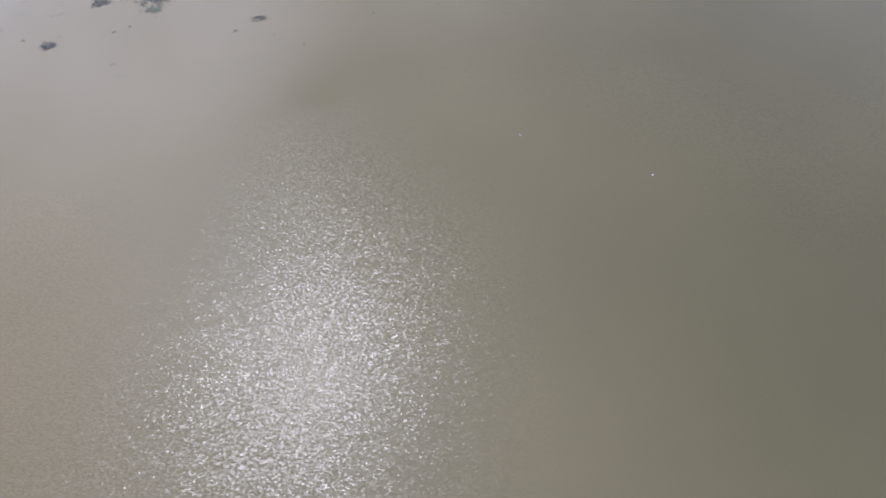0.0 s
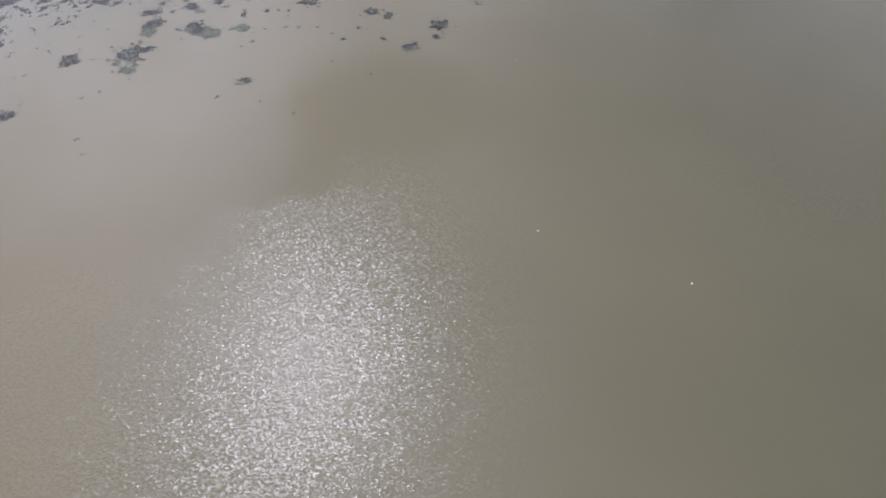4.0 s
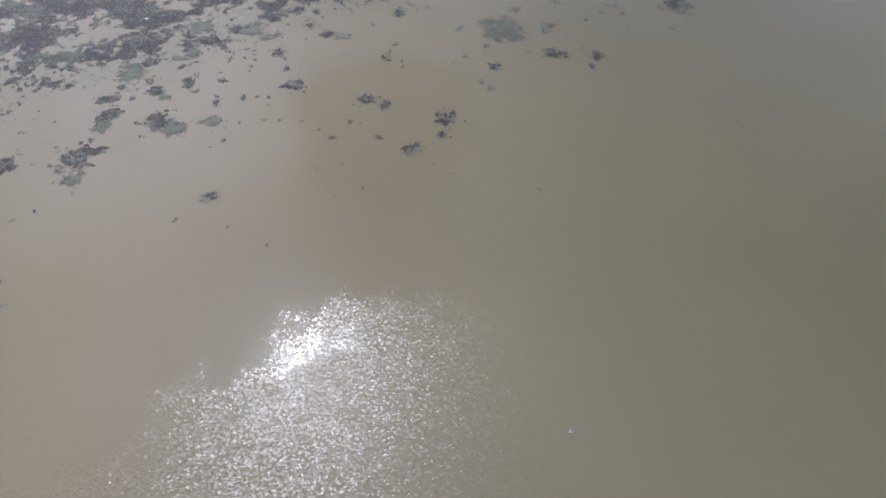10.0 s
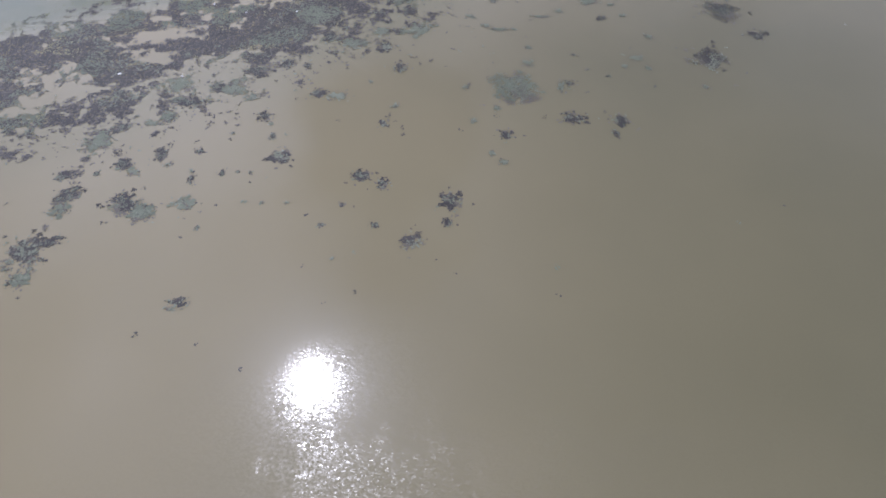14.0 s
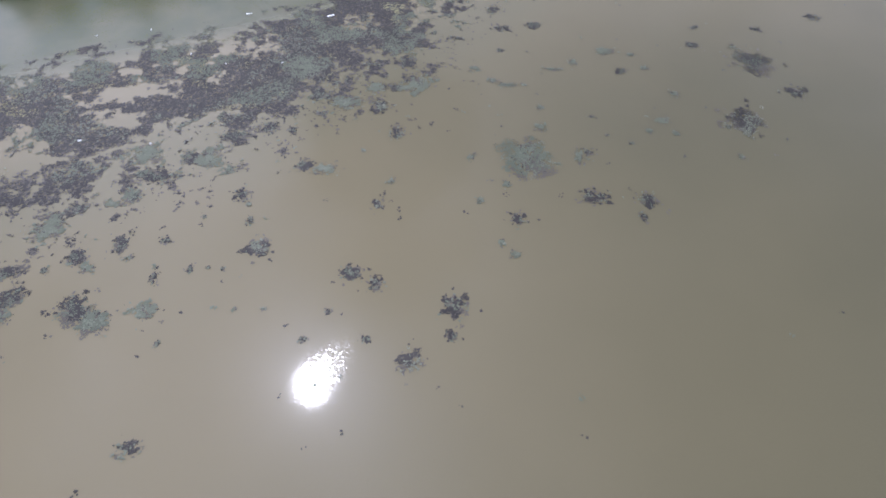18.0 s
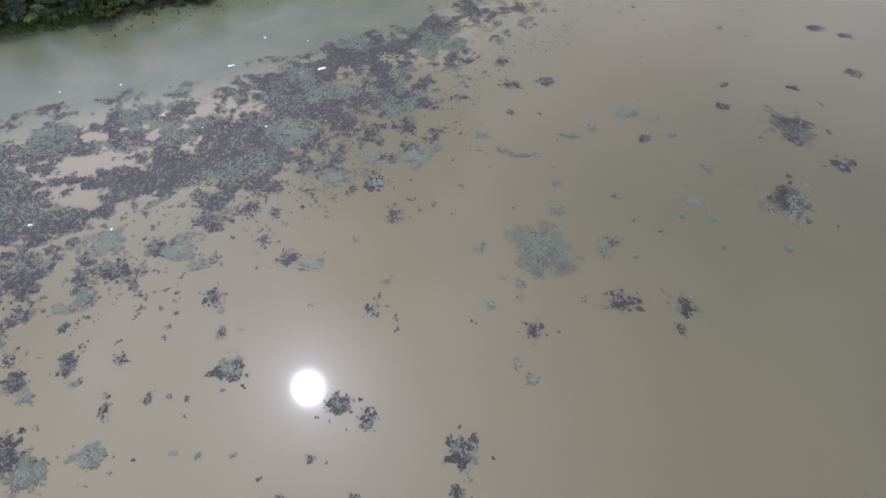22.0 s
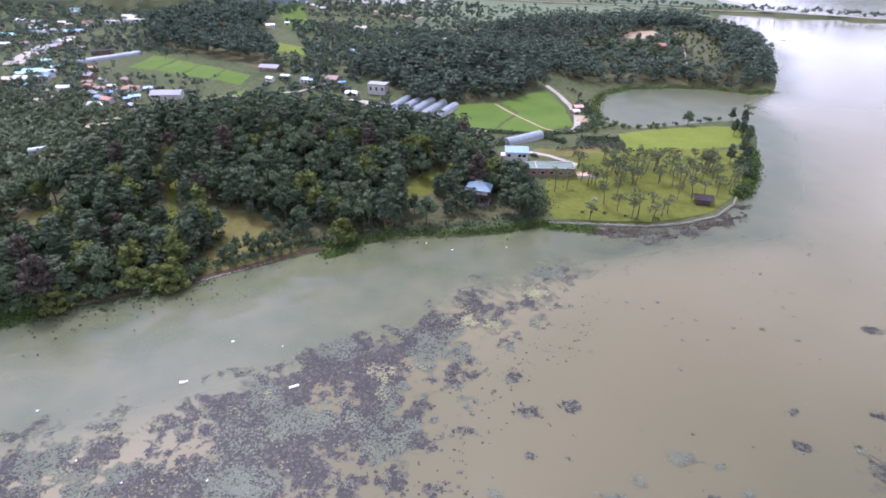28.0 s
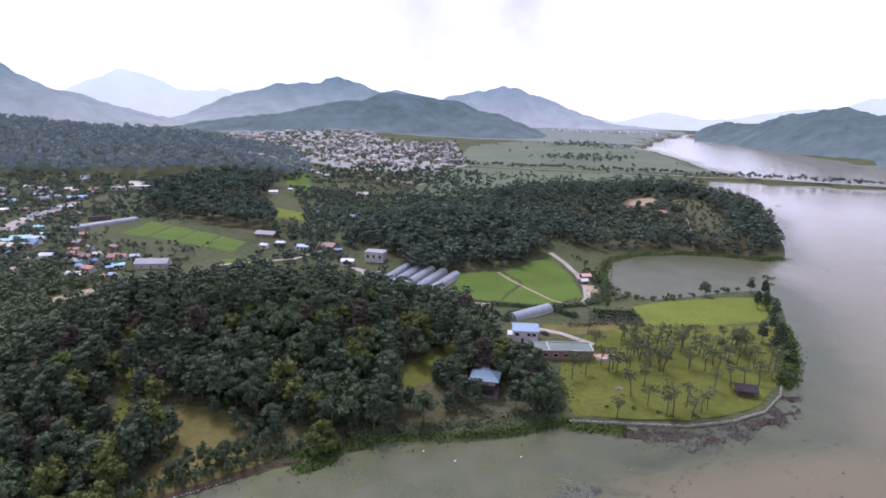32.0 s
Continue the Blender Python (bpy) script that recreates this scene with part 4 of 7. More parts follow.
def tree_kind(kind, seed, detail=1.0):
    """Trunk and crown of one tree: meshes as (verts, faces)."""
    rng = np.random.RandomState(seed)
    if kind == "park_pine":
        tall = rng.uniform(6.2, 8.2)
        tv, tf, top = trunk_mesh(rng, tall * 0.86, 0.2, rng.uniform(-1.8, 1.8), 6)
        clumps = []
        for _ in range(10):
            a, r, h = rng.uniform(0, 6.28), rng.uniform(0.4, 2.3), rng.uniform(0.62, 1.02)
            clumps.append(((top[0] * h + r * math.cos(a), top[1] + r * math.sin(a), tall * h), (rng.uniform(0.7, 1.15), rng.uniform(0.7, 1.15), rng.uniform(0.25, 0.42))))
        v, f = crown(rng, clumps, 27, 0.24, 0)
    elif kind == "pine":
        tall = rng.uniform(9.0, 12.0)
        tv, tf, top = trunk_mesh(rng, tall * 0.88, 0.2, rng.uniform(-0.9, 0.9), 3)
        clumps = []
        tiers = 6 if detail > 0.7 else 4
        for k in range(tiers):
            h = 0.46 + 0.54 * k / (tiers - 1)
            wide = 3.1 * (1.12 - h) ** 0.55 * rng.uniform(0.8, 1.15)
            boughs = max(1, int((6.5 - 0.85 * k * 6 / tiers) * (1 if detail > 0.7 else 0.62)))
            start = rng.uniform(0, 6.28)
            for j in range(boughs):
                a, r = start + 6.28 * (j + rng.uniform(-0.3, 0.3)) / boughs, wide * rng.uniform(0.55, 1.0) * (0.3 if boughs == 1 else 1)
                reach = rng.uniform(1.0, 1.55) * (1 if detail > 0.7 else 1.3)
                clumps.append(((top[0] * h + r * math.cos(a), top[1] * h + r * math.sin(a), tall * (h + rng.uniform(-0.03, 0.03))), (reach, reach * rng.uniform(0.75, 1.1), rng.uniform(0.4, 0.62))))
        v, f = crown(rng, clumps, int((34 if detail > 0.7 else 34) * detail), 0.43 / detail ** 0.4, 0.6)
    elif kind == "dome":
        tall = rng.uniform(7.5, 8.5)
        tv, tf, top = trunk_mesh(rng, tall * 0.6, 0.3, rng.uniform(-0.4, 0.4), 5)
        clumps = []
        for k in range(34):
            way = rng.normal(size=3)
            way[2] = abs(way[2])
            way /= np.linalg.norm(way)
            r = rng.uniform(0.7, 1.0)
            clumps.append(((way[0] * 4.0 * r, way[1] * 4.0 * r, 0.9 + tall * 0.82 * way[2] * r), rng.uniform(0.9, 1.5, 3) * (1, 1, 0.7)))
        v, f = crown(rng, clumps, 60, 0.36, 0.66)
    elif kind == "cone":
        tall = rng.uniform(5.0, 6.5)
        tv, tf, top = trunk_mesh(rng, tall * 0.8, 0.14, 0, 1)
        clumps = []
        for k in range(13):
            way = rng.normal(size=3)
            way /= np.linalg.norm(way)
            clumps.append(((way[0] * 0.95, way[1] * 0.95, tall * (0.52 + 0.34 * way[2])), rng.uniform(0.55, 0.85, 3)))
        v, f = crown(rng, clumps, 24, 0.26)
    elif kind == "bush":
        tall = rng.uniform(2.2, 3.4)
        tv, tf, top = trunk_mesh(rng, tall * 0.6, 0.1, 0, 2)
        clumps = [((rng.normal() * 0.8, rng.normal() * 0.8, tall * rng.uniform(0.35, 0.8)), rng.uniform(0.7, 1.2, 3)) for _ in range(max(4, int(7 * detail)))]
        v, f = crown(rng, clumps, int(22 * detail), 0.3 / detail ** 0.5)
    else:                                               # broad-leaved
        tall = rng.uniform(8.0, 11.0)
        tv, tf, top = trunk_mesh(rng, tall * 0.7, 0.24, rng.uniform(-0.5, 0.5), 4)
        clumps = []
        n = int(17 * detail)
        for k in range(n):
            way = rng.normal(size=3)
            way /= np.linalg.norm(way)
            r = rng.uniform(0.55, 1.0)
            clumps.append(((way[0] * 2.9 * r, way[1] * 2.9 * r, tall * (0.62 + 0.3 * way[2] * r)), rng.uniform(1.0, 1.7, 3) * (1, 1, 0.75)))
        v, f = crown(rng, clumps, int(46 * detail), 0.4 / detail ** 0.45, 0.66)
    return (tv, tf), (v, f)


def tree_thing(kind, seed, mat, label, name="tree"):
    (tv, tf), (v, f) = tree_kind(kind, seed)
    ob = thing(name, 0, 0, -50, 0, label, "tree")
    hang("trunk", mesh_of("trunk", tv, tf, BARK), ob)
    hang("crown", mesh_of("crown", v, f, mat), ob)
    return ob


PARK_PINES = [tree_thing("park_pine", 100 + k, PARK_GREEN, "slender leaning park pine with a thin flat crown on the lawn", "pine_tree") for k in range(6)]
FOREST = [tree_thing("pine", 200 + k, PINE_GREEN, "dark green pine in the shore wood", "pine_tree") for k in range(6)]
FOREST += [tree_thing("broad", 300 + k, OAK_GREEN, "dark green broad-leaved tree in the shore wood", "tree") for k in range(4)]
FOREST += [tree_thing("broad", 320 + k, LIME_GREEN, "light green broad-leaved tree at the water's edge", "tree") for k in range(2)]
FOREST += [tree_thing("pine", 330, RUST, "withered rusty brown pine in the wood", "pine_tree")]
CONES = [tree_thing("cone", 400 + k, OAK_GREEN, "small clipped round-headed tree in a row along the bank", "small_tree") for k in range(3)]
BUSHES = [tree_thing("bush", 420 + k, OAK_GREEN if k else LIME_GREEN, "round green bush on the bank", "bush") for k in range(3)]
DOMES = [tree_thing("dome", 440 + k, LIME_GREEN, "big light green spreading tree with boughs down to the water", "tree") for k in range(2)]
FIRST_USED = set()


def plant(proto, x, y, size=1.0, turn=None, group="", label=""):
    z = float(height(x, y)) - 0.1
    m = pose(x, y, z, 0, 0, RNG.uniform(0, 360) if turn is None else turn)
    if proto.name not in FIRST_USED:
        FIRST_USED.add(proto.name)
        proto.matrix_world = m
        ob = proto
    else:
        ob = copy_thing(proto, m)
    ob.scale = (size, size, size * RNG.uniform(0.92, 1.08))
    return tagged(ob, label, group=group)


PINE_SPOTS = [(60, 172), (85, 172), (80, 175), (86, 179), (77, 173), (69, 186), (73, 180), (76, 193), (90, 176), (93, 178), (86, 205), (68, 206), (64, 209),
              (56, 201), (50, 197), (73, 204), (75, 207), (81, 214), (85, 218), (84, 210), (88, 211), (92, 213), (97, 221), (102, 224), (99, 208), (108, 203),
              (119, 217), (126, 226), (109, 194), (102, 192), (116, 198), (127, 212), (121, 197), (129, 203), (134, 209), (127, 223), (131, 235), (77, 217), (66, 204)]
for x, y in PINE_SPOTS:
    plant(PARK_PINES[RNG.randint(6)], x, y, RNG.uniform(1.1, 1.5), group="pines on the lawn")
for k in range(44):
    plant(PARK_PINES[RNG.randint(6)], RNG.uniform(62, 134), RNG.uniform(203, 240), RNG.uniform(1.0, 1.45), group="pines on the lawn")
for x, y in [(185, 306), (170, 286), (176, 288), (170, 270), (159, 253), (147, 239), (157, 243), (153, 233), (145, 227), (146, 220), (175, 295), (181, 314)]:
    plant(FOREST[RNG.randint(6)], x - 2, y, RNG.uniform(0.62, 0.85), group="pines on the park's east bank", label="dark green pine on the park's east bank")
plant(PARK_PINES[1], 184, 308, 1.75, group="pines on the park's east bank", label="tall old pine with a layered crown at the park's tip")
for x, y in [(140, 210), (143, 214), (146, 221), (150, 228), (154, 236), (136, 204), (158, 247), (161, 255), (166, 268), (171, 276), (176, 290)]:
    plant(BUSHES[RNG.randint(3)], x, y, RNG.uniform(0.9, 1.4), group="bushes on the park's bank")
for x, y in [(104, 303), (107, 298), (116, 297), (123, 297), (133, 301), (141, 304), (158, 311), (164, 313), (173, 317), (95, 293), (84, 287), (78, 285), (87, 283), (100, 296), (111, 297), (128, 299), (90, 290)]:
    plant(BUSHES[RNG.randint(3)], x, y, RNG.uniform(0.75, 1.15), group="bushes along the bay")
plant(FOREST[7], 149, 306, 1.05, label="rounded dark tree beside the bay")
# two rows of small trees along the bank, and the large ones over the water
for x, y in [(-77, 128), (-73, 129), (-68, 131), (-65, 132.5), (-62, 135), (-58, 137), (-55, 139.5), (-52, 141.5), (-50, 144), (-47, 146)]:
    plant(CONES[RNG.randint(3)], x, y, RNG.uniform(0.75, 0.95), group="clipped trees on the bank")
for x, y in [(-73, 134), (-69, 137), (-65, 139), (-62.5, 142), (-58, 144), (-55, 146), (-51, 148), (-70, 133), (-60, 140)]:
    plant(CONES[RNG.randint(3)], x, y, RNG.uniform(1.15, 1.5), group="clipped trees on the bank")
plant(DOMES[0], -35, 150, 1.15, label="big light green tree leaning over the bank")
plant(DOMES[1], -84, 119, 1.25, label="big light green tree over the water")
plant(DOMES[0], -93, 117, 1.0, label="big light green tree over the water")
plant(DOMES[1], -112, 105.5, 0.95, label="light green tree over the water")
plant(FOREST[6], -128, 100, 1.0)
for x, y in [(-64, 158), (-60, 154), (-71, 161), (-55, 150), (-49, 152), (-82, 147), (-80, 140), (-82, 132)]:
    plant(FOREST[RNG.randint(6)], x, y, RNG.uniform(0.5, 0.75), label="small pine at the edge of the dry clearing")
for x, y in [(-45, 147), (-42, 150), (-78, 126), (-47, 149), (-80, 129), (-27, 157), (-20, 160), (3, 163), (10, 164), (-12, 160), (-8, 158), (-3, 159)]:
    plant(BUSHES[RNG.randint(3)], x, y, RNG.uniform(0.6, 0.95), group="bushes on the shore bank")
plant(FOREST[8], -5, 165, 1.25, label="round dark broad-leaved tree beside the bank path")
plant(FOREST[0], 12, 174, 0.95, label="dark pine before the pavilion")
plant(FOREST[2], 26, 175, 1.0, label="dark pine before the pavilion")
plant(FOREST[4], 33, 178, 1.05, label="dark pine before the pavilion")
plant(FOREST[3], -14, 168, 0.95)
for x, y in [(-10, 172), (3, 172), (-18, 171), (8, 178), (-26, 162), (36, 172)]:
    plant(FOREST[RNG.randint(10)], x, y, RNG.uniform(0.75, 1.0), group="trees round the pavilion")
plant(FOREST[1], -22, 164, 0.85)

CLEAR = [(-66, 150, 12, 12), (-76, 157, 12, 9), (-72, 134, 11, 9), (-56, 144, 12, 9), (-43, 152, 9, 8), (-10, 193, 8, 8), (0, 202, 8, 8), (6, 218, 4, 10), (-6, 180, 9, 9), (-8, 168, 16, 6), (-141, 147, 15, 10), (-178, 212, 8, 9), (33, 215, 8, 12), (-262, 430, 20, 26), (-187, 402, 58, 36), (-93, 143, 4.5, 10), (-101, 164, 5, 11), (-112, 190, 5.5, 12), (17, 178, 13, 12), (38, 236, 13, 14), (50, 224, 16, 8), (-183, 268, 16, 14), (-150, 230, 8, 5)]
WOOD_SHORE = [(-330, 10), (-200, 66), (-132, 99), (-104, 112), (-80, 125), (-62, 136), (-48, 146), (-34, 152), (-18, 159), (8, 162), (26, 166), (41, 174), (42, 186), (36, 214)]
WOOD = WOOD_SHORE + [(30, 224), (20, 252), (2, 270), (-24, 284), (-50, 302), (-84, 302), (-110, 300), (-132, 282), (-138, 258), (-144, 230), (-148, 205), (-146, 182), (-154, 162), (-230, 126), (-300, 98), (-380, 60)]


def scatter(poly, gap, rng, keep=1.0):
    """Spots in a polygon, about a gap apart and never in the clearings."""
    poly = np.asarray(poly, float)
    xs, ys = np.meshgrid(np.arange(poly[:, 0].min(), poly[:, 0].max(), gap), np.arange(poly[:, 1].min(), poly[:, 1].max(), gap))
    x, y = (xs + rng.uniform(-0.42, 0.42, xs.shape) * gap).ravel(), (ys + rng.uniform(-0.42, 0.42, xs.shape) * gap).ravel()
    ok = inside(x, y, poly) & (rng.rand(len(x)) < keep) & (x > -1.0 * y - 60)       # none in the corner behind the lake's west arm
    for cx, cy, rx, ry in CLEAR:
        ok &= ((x - cx) / rx) ** 2 + ((y - cy) / ry) ** 2 > 1
    return x[ok], y[ok]


NEAR_LIMIT = 300
sx, sy = scatter(WOOD, 6.3, RNG, 0.95)
order = np.argsort(np.hypot(sx + 30, sy - 60))
for k in order[:NEAR_LIMIT]:
    pick = RNG.choice(13, p=[0.08] * 6 + [0.095] * 4 + [0.05, 0.05, 0.04])
    plant(FOREST[pick], sx[k], sy[k], RNG.uniform(0.8, 1.45) if pick < 6 else RNG.uniform(1.0, 1.6), group="trees of the shore wood")


def woods(name, xs, ys, kinds, mat, label, low, high, detail=0.5, trunks=False):
    """Many trees joined into one wood."""
    protos = [tree_kind(k, s, detail) for k, s in kinds]
    zs = height(xs, ys)
    vs, fs, n = [], [], 0
    for x, y, z in zip(xs, ys, zs):
        if z < 0.4:
            continue
        (tv, tf), (v, f) = protos[RNG.randint(len(protos))]
        if trunks:
            tv, tf = np.asarray(tv), np.concatenate([np.asarray(tf)[:, [0, 1, 2]], np.asarray(tf)[:, [0, 2, 3]]])
            v, f = np.concatenate([v, tv]), np.concatenate([f, tf + len(v)])
        a, s = RNG.uniform(0, 6.28), RNG.uniform(low, high)
        c, d = math.cos(a) * s, math.sin(a) * s
        vs.append(np.stack([v[:, 0] * c - v[:, 1] * d + x, v[:, 0] * d + v[:, 1] * c + y, v[:, 2] * s + z - 0.2], 1))
        fs.append(f + n)
        n += len(v)
    return tagged(new(name, mesh_of(name, np.concatenate(vs), np.concatenate(fs), mat)), label, "wood", kind="stuff")


rest = order[NEAR_LIMIT:]
mixed = RNG.rand(len(rest))
LOW_SHRUBS = [("bush", 550), ("bush", 551), ("bush", 552)]
LOW_PINES, LOW_BROAD = [("pine", 500), ("pine", 501), ("pine", 502)], [("broad", 510), ("broad", 511), ("broad", 512)]
for lo, hi, kinds_, mat_, words_ in ((0.0, 0.5, LOW_PINES, PINE_GREEN, "dense dark pine wood on the low hill"), (0.5, 0.86, LOW_BROAD, OAK_GREEN, "dense broad-leaved wood on the low hill"),
                                     (0.86, 0.94, LOW_BROAD, LIME_GREEN, "light green trees in the wood"), (0.94, 1.0, LOW_BROAD, RUST, "withered brownish trees in the wood")):
    pick_ = (mixed >= lo) & (mixed < hi)
    woods("shore_wood", sx[rest][pick_], sy[rest][pick_], kinds_, mat_, words_, 1.0, 1.5, 0.42)
x, y = scatter([(-150, 96), (-104, 116), (-80, 130), (-34, 158), (26, 172), (38, 200), (20, 250), (-50, 290), (-120, 280), (-200, 230), (-230, 100)], 5.2, RNG, 0.8)
woods("undergrowth", x, y, LOW_SHRUBS, OAK_GREEN, "dark bushes and saplings under the shore wood", 0.8, 1.7, 0.3)
HILL_MID = [(-10, 322), (12, 338), (36, 344), (58, 354), (70, 376), (78, 400), (60, 470), (0, 480), (-60, 440), (-66, 390), (-30, 352)]
x, y = scatter(HILL_MID, 7.0, RNG, 0.97)
woods("knoll_wood", x, y, LOW_BROAD + LOW_PINES, HAZE_TINT_GREEN, "dark wood on the knoll behind the paddies", 1.15, 1.6, 0.42)
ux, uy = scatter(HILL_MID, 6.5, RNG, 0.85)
woods("undergrowth", ux, uy, LOW_SHRUBS, HAZE_TINT_GREEN, "bushes under the trees of the knoll", 1.0, 1.9, 0.3)
HEADLAND = [(96, 402), (140, 410), (178, 416), (209, 412), (232, 400), (250, 408), (270, 445), (295, 500), (330, 575), (335, 640), (250, 660), (150, 640), (60, 600), (20, 520), (60, 430)]
ux, uy = scatter(HEADLAND, 8.0, RNG, 0.8)
clear_ = (((ux - 176) / 20) ** 2 + ((uy - 506) / 16) ** 2 > 1) & ((np.abs(ux - 216) > 18) | (np.abs(uy - 466) > 46))
woods("undergrowth", ux[clear_], uy[clear_], LOW_SHRUBS, HAZE_TINT_GREEN, "bushes under the trees of the headland", 1.0, 1.9, 0.3)
x, y = scatter(HEADLAND, 8.2, RNG, 0.97)
bare = (((x - 176) / 17) ** 2 + ((y - 506) / 14) ** 2 < 1) | ((np.abs(x - 216) < 15) & (np.abs(y - 466) < 42) & (RNG.rand(len(x)) < 0.8))
low_ = ~bare & (x > 120) & (x < 208) & (y > 425) & (y < 506)
woods("headland_scrub", x[low_], y[low_], LOW_SHRUBS + LOW_BROAD[:1], OAK_GREEN, "bushy scrub on the headland slope", 0.75, 1.25, 0.5)
bare |= low_
ux, uy = scatter([(118, 424), (196, 424), (206, 470), (200, 512), (150, 520), (120, 480)], 4.6, RNG, 0.8)
keep_ = ((ux - 176) / 17) ** 2 + ((uy - 506) / 12) ** 2 > 1
woods("headland_scrub", ux[keep_], uy[keep_], LOW_SHRUBS, HAZE_TINT_GREEN, "dense low scrub on the headland slope", 1.0, 1.6, 0.32)
woods("headland_wood", x[~bare], y[~bare], LOW_BROAD + LOW_PINES, HAZE_TINT_GREEN, "dark wood on the headland hill", 1.1, 1.65, 0.38)
x, y = scatter([(196, 424), (214, 420), (236, 448), (230, 506), (206, 506)], 6.0, RNG)
woods("orchard", x, y, [("bush", 530), ("bush", 531)], LIME_GREEN, "rows of small orchard trees on the headland slope", 0.7, 1.0, 0.5)
x, y = scatter([(-290, 560), (-262, 490), (-232, 466), (-180, 440), (-140, 410), (-128, 430), (-150, 480), (-180, 540), (-185, 640), (-250, 680), (-290, 640)], 9.0, RNG, 0.97)
woods("knoll_wood", x, y, LOW_BROAD, HAZE_TINT_GREEN, "dark wood on the knoll behind the village", 1.4, 2.0, 0.45)
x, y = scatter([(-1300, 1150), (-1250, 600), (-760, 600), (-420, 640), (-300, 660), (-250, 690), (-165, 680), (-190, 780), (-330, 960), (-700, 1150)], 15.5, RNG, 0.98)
# bluish glow in the leaves imitates haze over the hillside
tagged(woods("backdrop_hillside_wood", x, y, LOW_BROAD, haze_glow_leaves("haze_glow_leaves", (0.055, 0.074, 0.048), (0.145, 0.175, 0.1), (0.07, 0.09, 0.115), 1.05), "dense wood over the long hill behind the village", 2.1, 3.0, 0.25), kind="structure")
HEATH = [(-158, 166), (-150, 186), (-152, 206), (-148, 232), (-142, 260), (-138, 282), (-165, 286), (-200, 296), (-225, 318), (-290, 340), (-430, 330), (-470, 30), (-380, 64), (-300, 104), (-230, 132)]
for gap_, keep_, kinds_, mat_, low_s, high_s, words_ in ((6.8, 0.8, LOW_BROAD, GROVE_GREEN, 0.6, 1.05, "scrubby light green grove beside the village"), (9.0, 0.6, LOW_BROAD, OAK_GREEN, 0.7, 1.1, "darker trees in the grove beside the village"),
                                                        (5.5, 0.8, LOW_SHRUBS, GROVE_GREEN, 1.0, 2.0, "grey-green shrubs in the grove beside the village")):
    x, y = scatter(HEATH, gap_, RNG, keep_)
    woods("grove", x, y, kinds_, mat_, words_, low_s, high_s, 0.24)
# bushes and overhanging branches that hide the bank
pts_ = np.concatenate([np.linspace(a_, b_, 16) for a_, b_ in zip(np.array([(-330, 0), (-200, 66), (-132, 98), (-104, 111), (-84, 121)], float), np.array([(-200, 66), (-132, 98), (-104, 111), (-84, 121), (-80, 124)], float))])
woods("bank_bushes", pts_[:, 0] + RNG.normal(size=len(pts_)) * 1.5, pts_[:, 1] + 1.0 + RNG.normal(size=len(pts_)) * 1.2, LOW_SHRUBS, OAK_GREEN, "dark bushes hanging over the wooded bank", 0.9, 1.7, 0.5)
woods("bank_bushes", pts_[::2, 0] + RNG.normal(size=len(pts_[::2])) * 2, pts_[::2, 1] + 1.5, LOW_SHRUBS, LIME_GREEN, "light green bushes hanging over the wooded bank", 0.9, 1.6, 0.5)
x, y = scatter([(-130, 420), (-60, 440), (60, 480), (30, 560), (-40, 640), (-160, 640), (-110, 540)], 9.5, RNG, 0.7)
woods("grove", x, y, LOW_BROAD, HAZE_TINT_GREEN, "scattered trees among fields and houses", 0.69, 1.15, 0.25, False)
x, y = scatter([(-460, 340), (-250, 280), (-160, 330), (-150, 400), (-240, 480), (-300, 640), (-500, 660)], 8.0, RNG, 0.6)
woods("grove", x, y, LOW_BROAD, HAZE_TINT_GREEN, "garden trees among the village houses", 0.52, 0.92, 0.25, True)
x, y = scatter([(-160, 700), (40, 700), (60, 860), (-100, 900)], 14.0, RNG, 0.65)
woods("grove", x, y, LOW_BROAD, HAZE_TINT_GREEN, "belt of trees before the town", 1.15, 1.72, 0.25, False)
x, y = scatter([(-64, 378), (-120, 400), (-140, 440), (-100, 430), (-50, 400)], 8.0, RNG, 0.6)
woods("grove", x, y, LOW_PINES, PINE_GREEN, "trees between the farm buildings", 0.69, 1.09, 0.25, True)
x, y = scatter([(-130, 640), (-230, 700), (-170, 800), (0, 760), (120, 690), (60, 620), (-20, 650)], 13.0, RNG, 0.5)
woods("grove", x, y, LOW_BROAD, HAZE_TINT_GREEN, "loose trees between the fields and the town", 0.80, 1.38, 0.25, False)
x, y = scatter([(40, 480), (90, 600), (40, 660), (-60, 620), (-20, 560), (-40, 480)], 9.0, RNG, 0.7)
woods("grove", x, y, LOW_BROAD, HAZE_TINT_GREEN, "dark trees behind the knoll", 0.80, 1.38, 0.25, False)
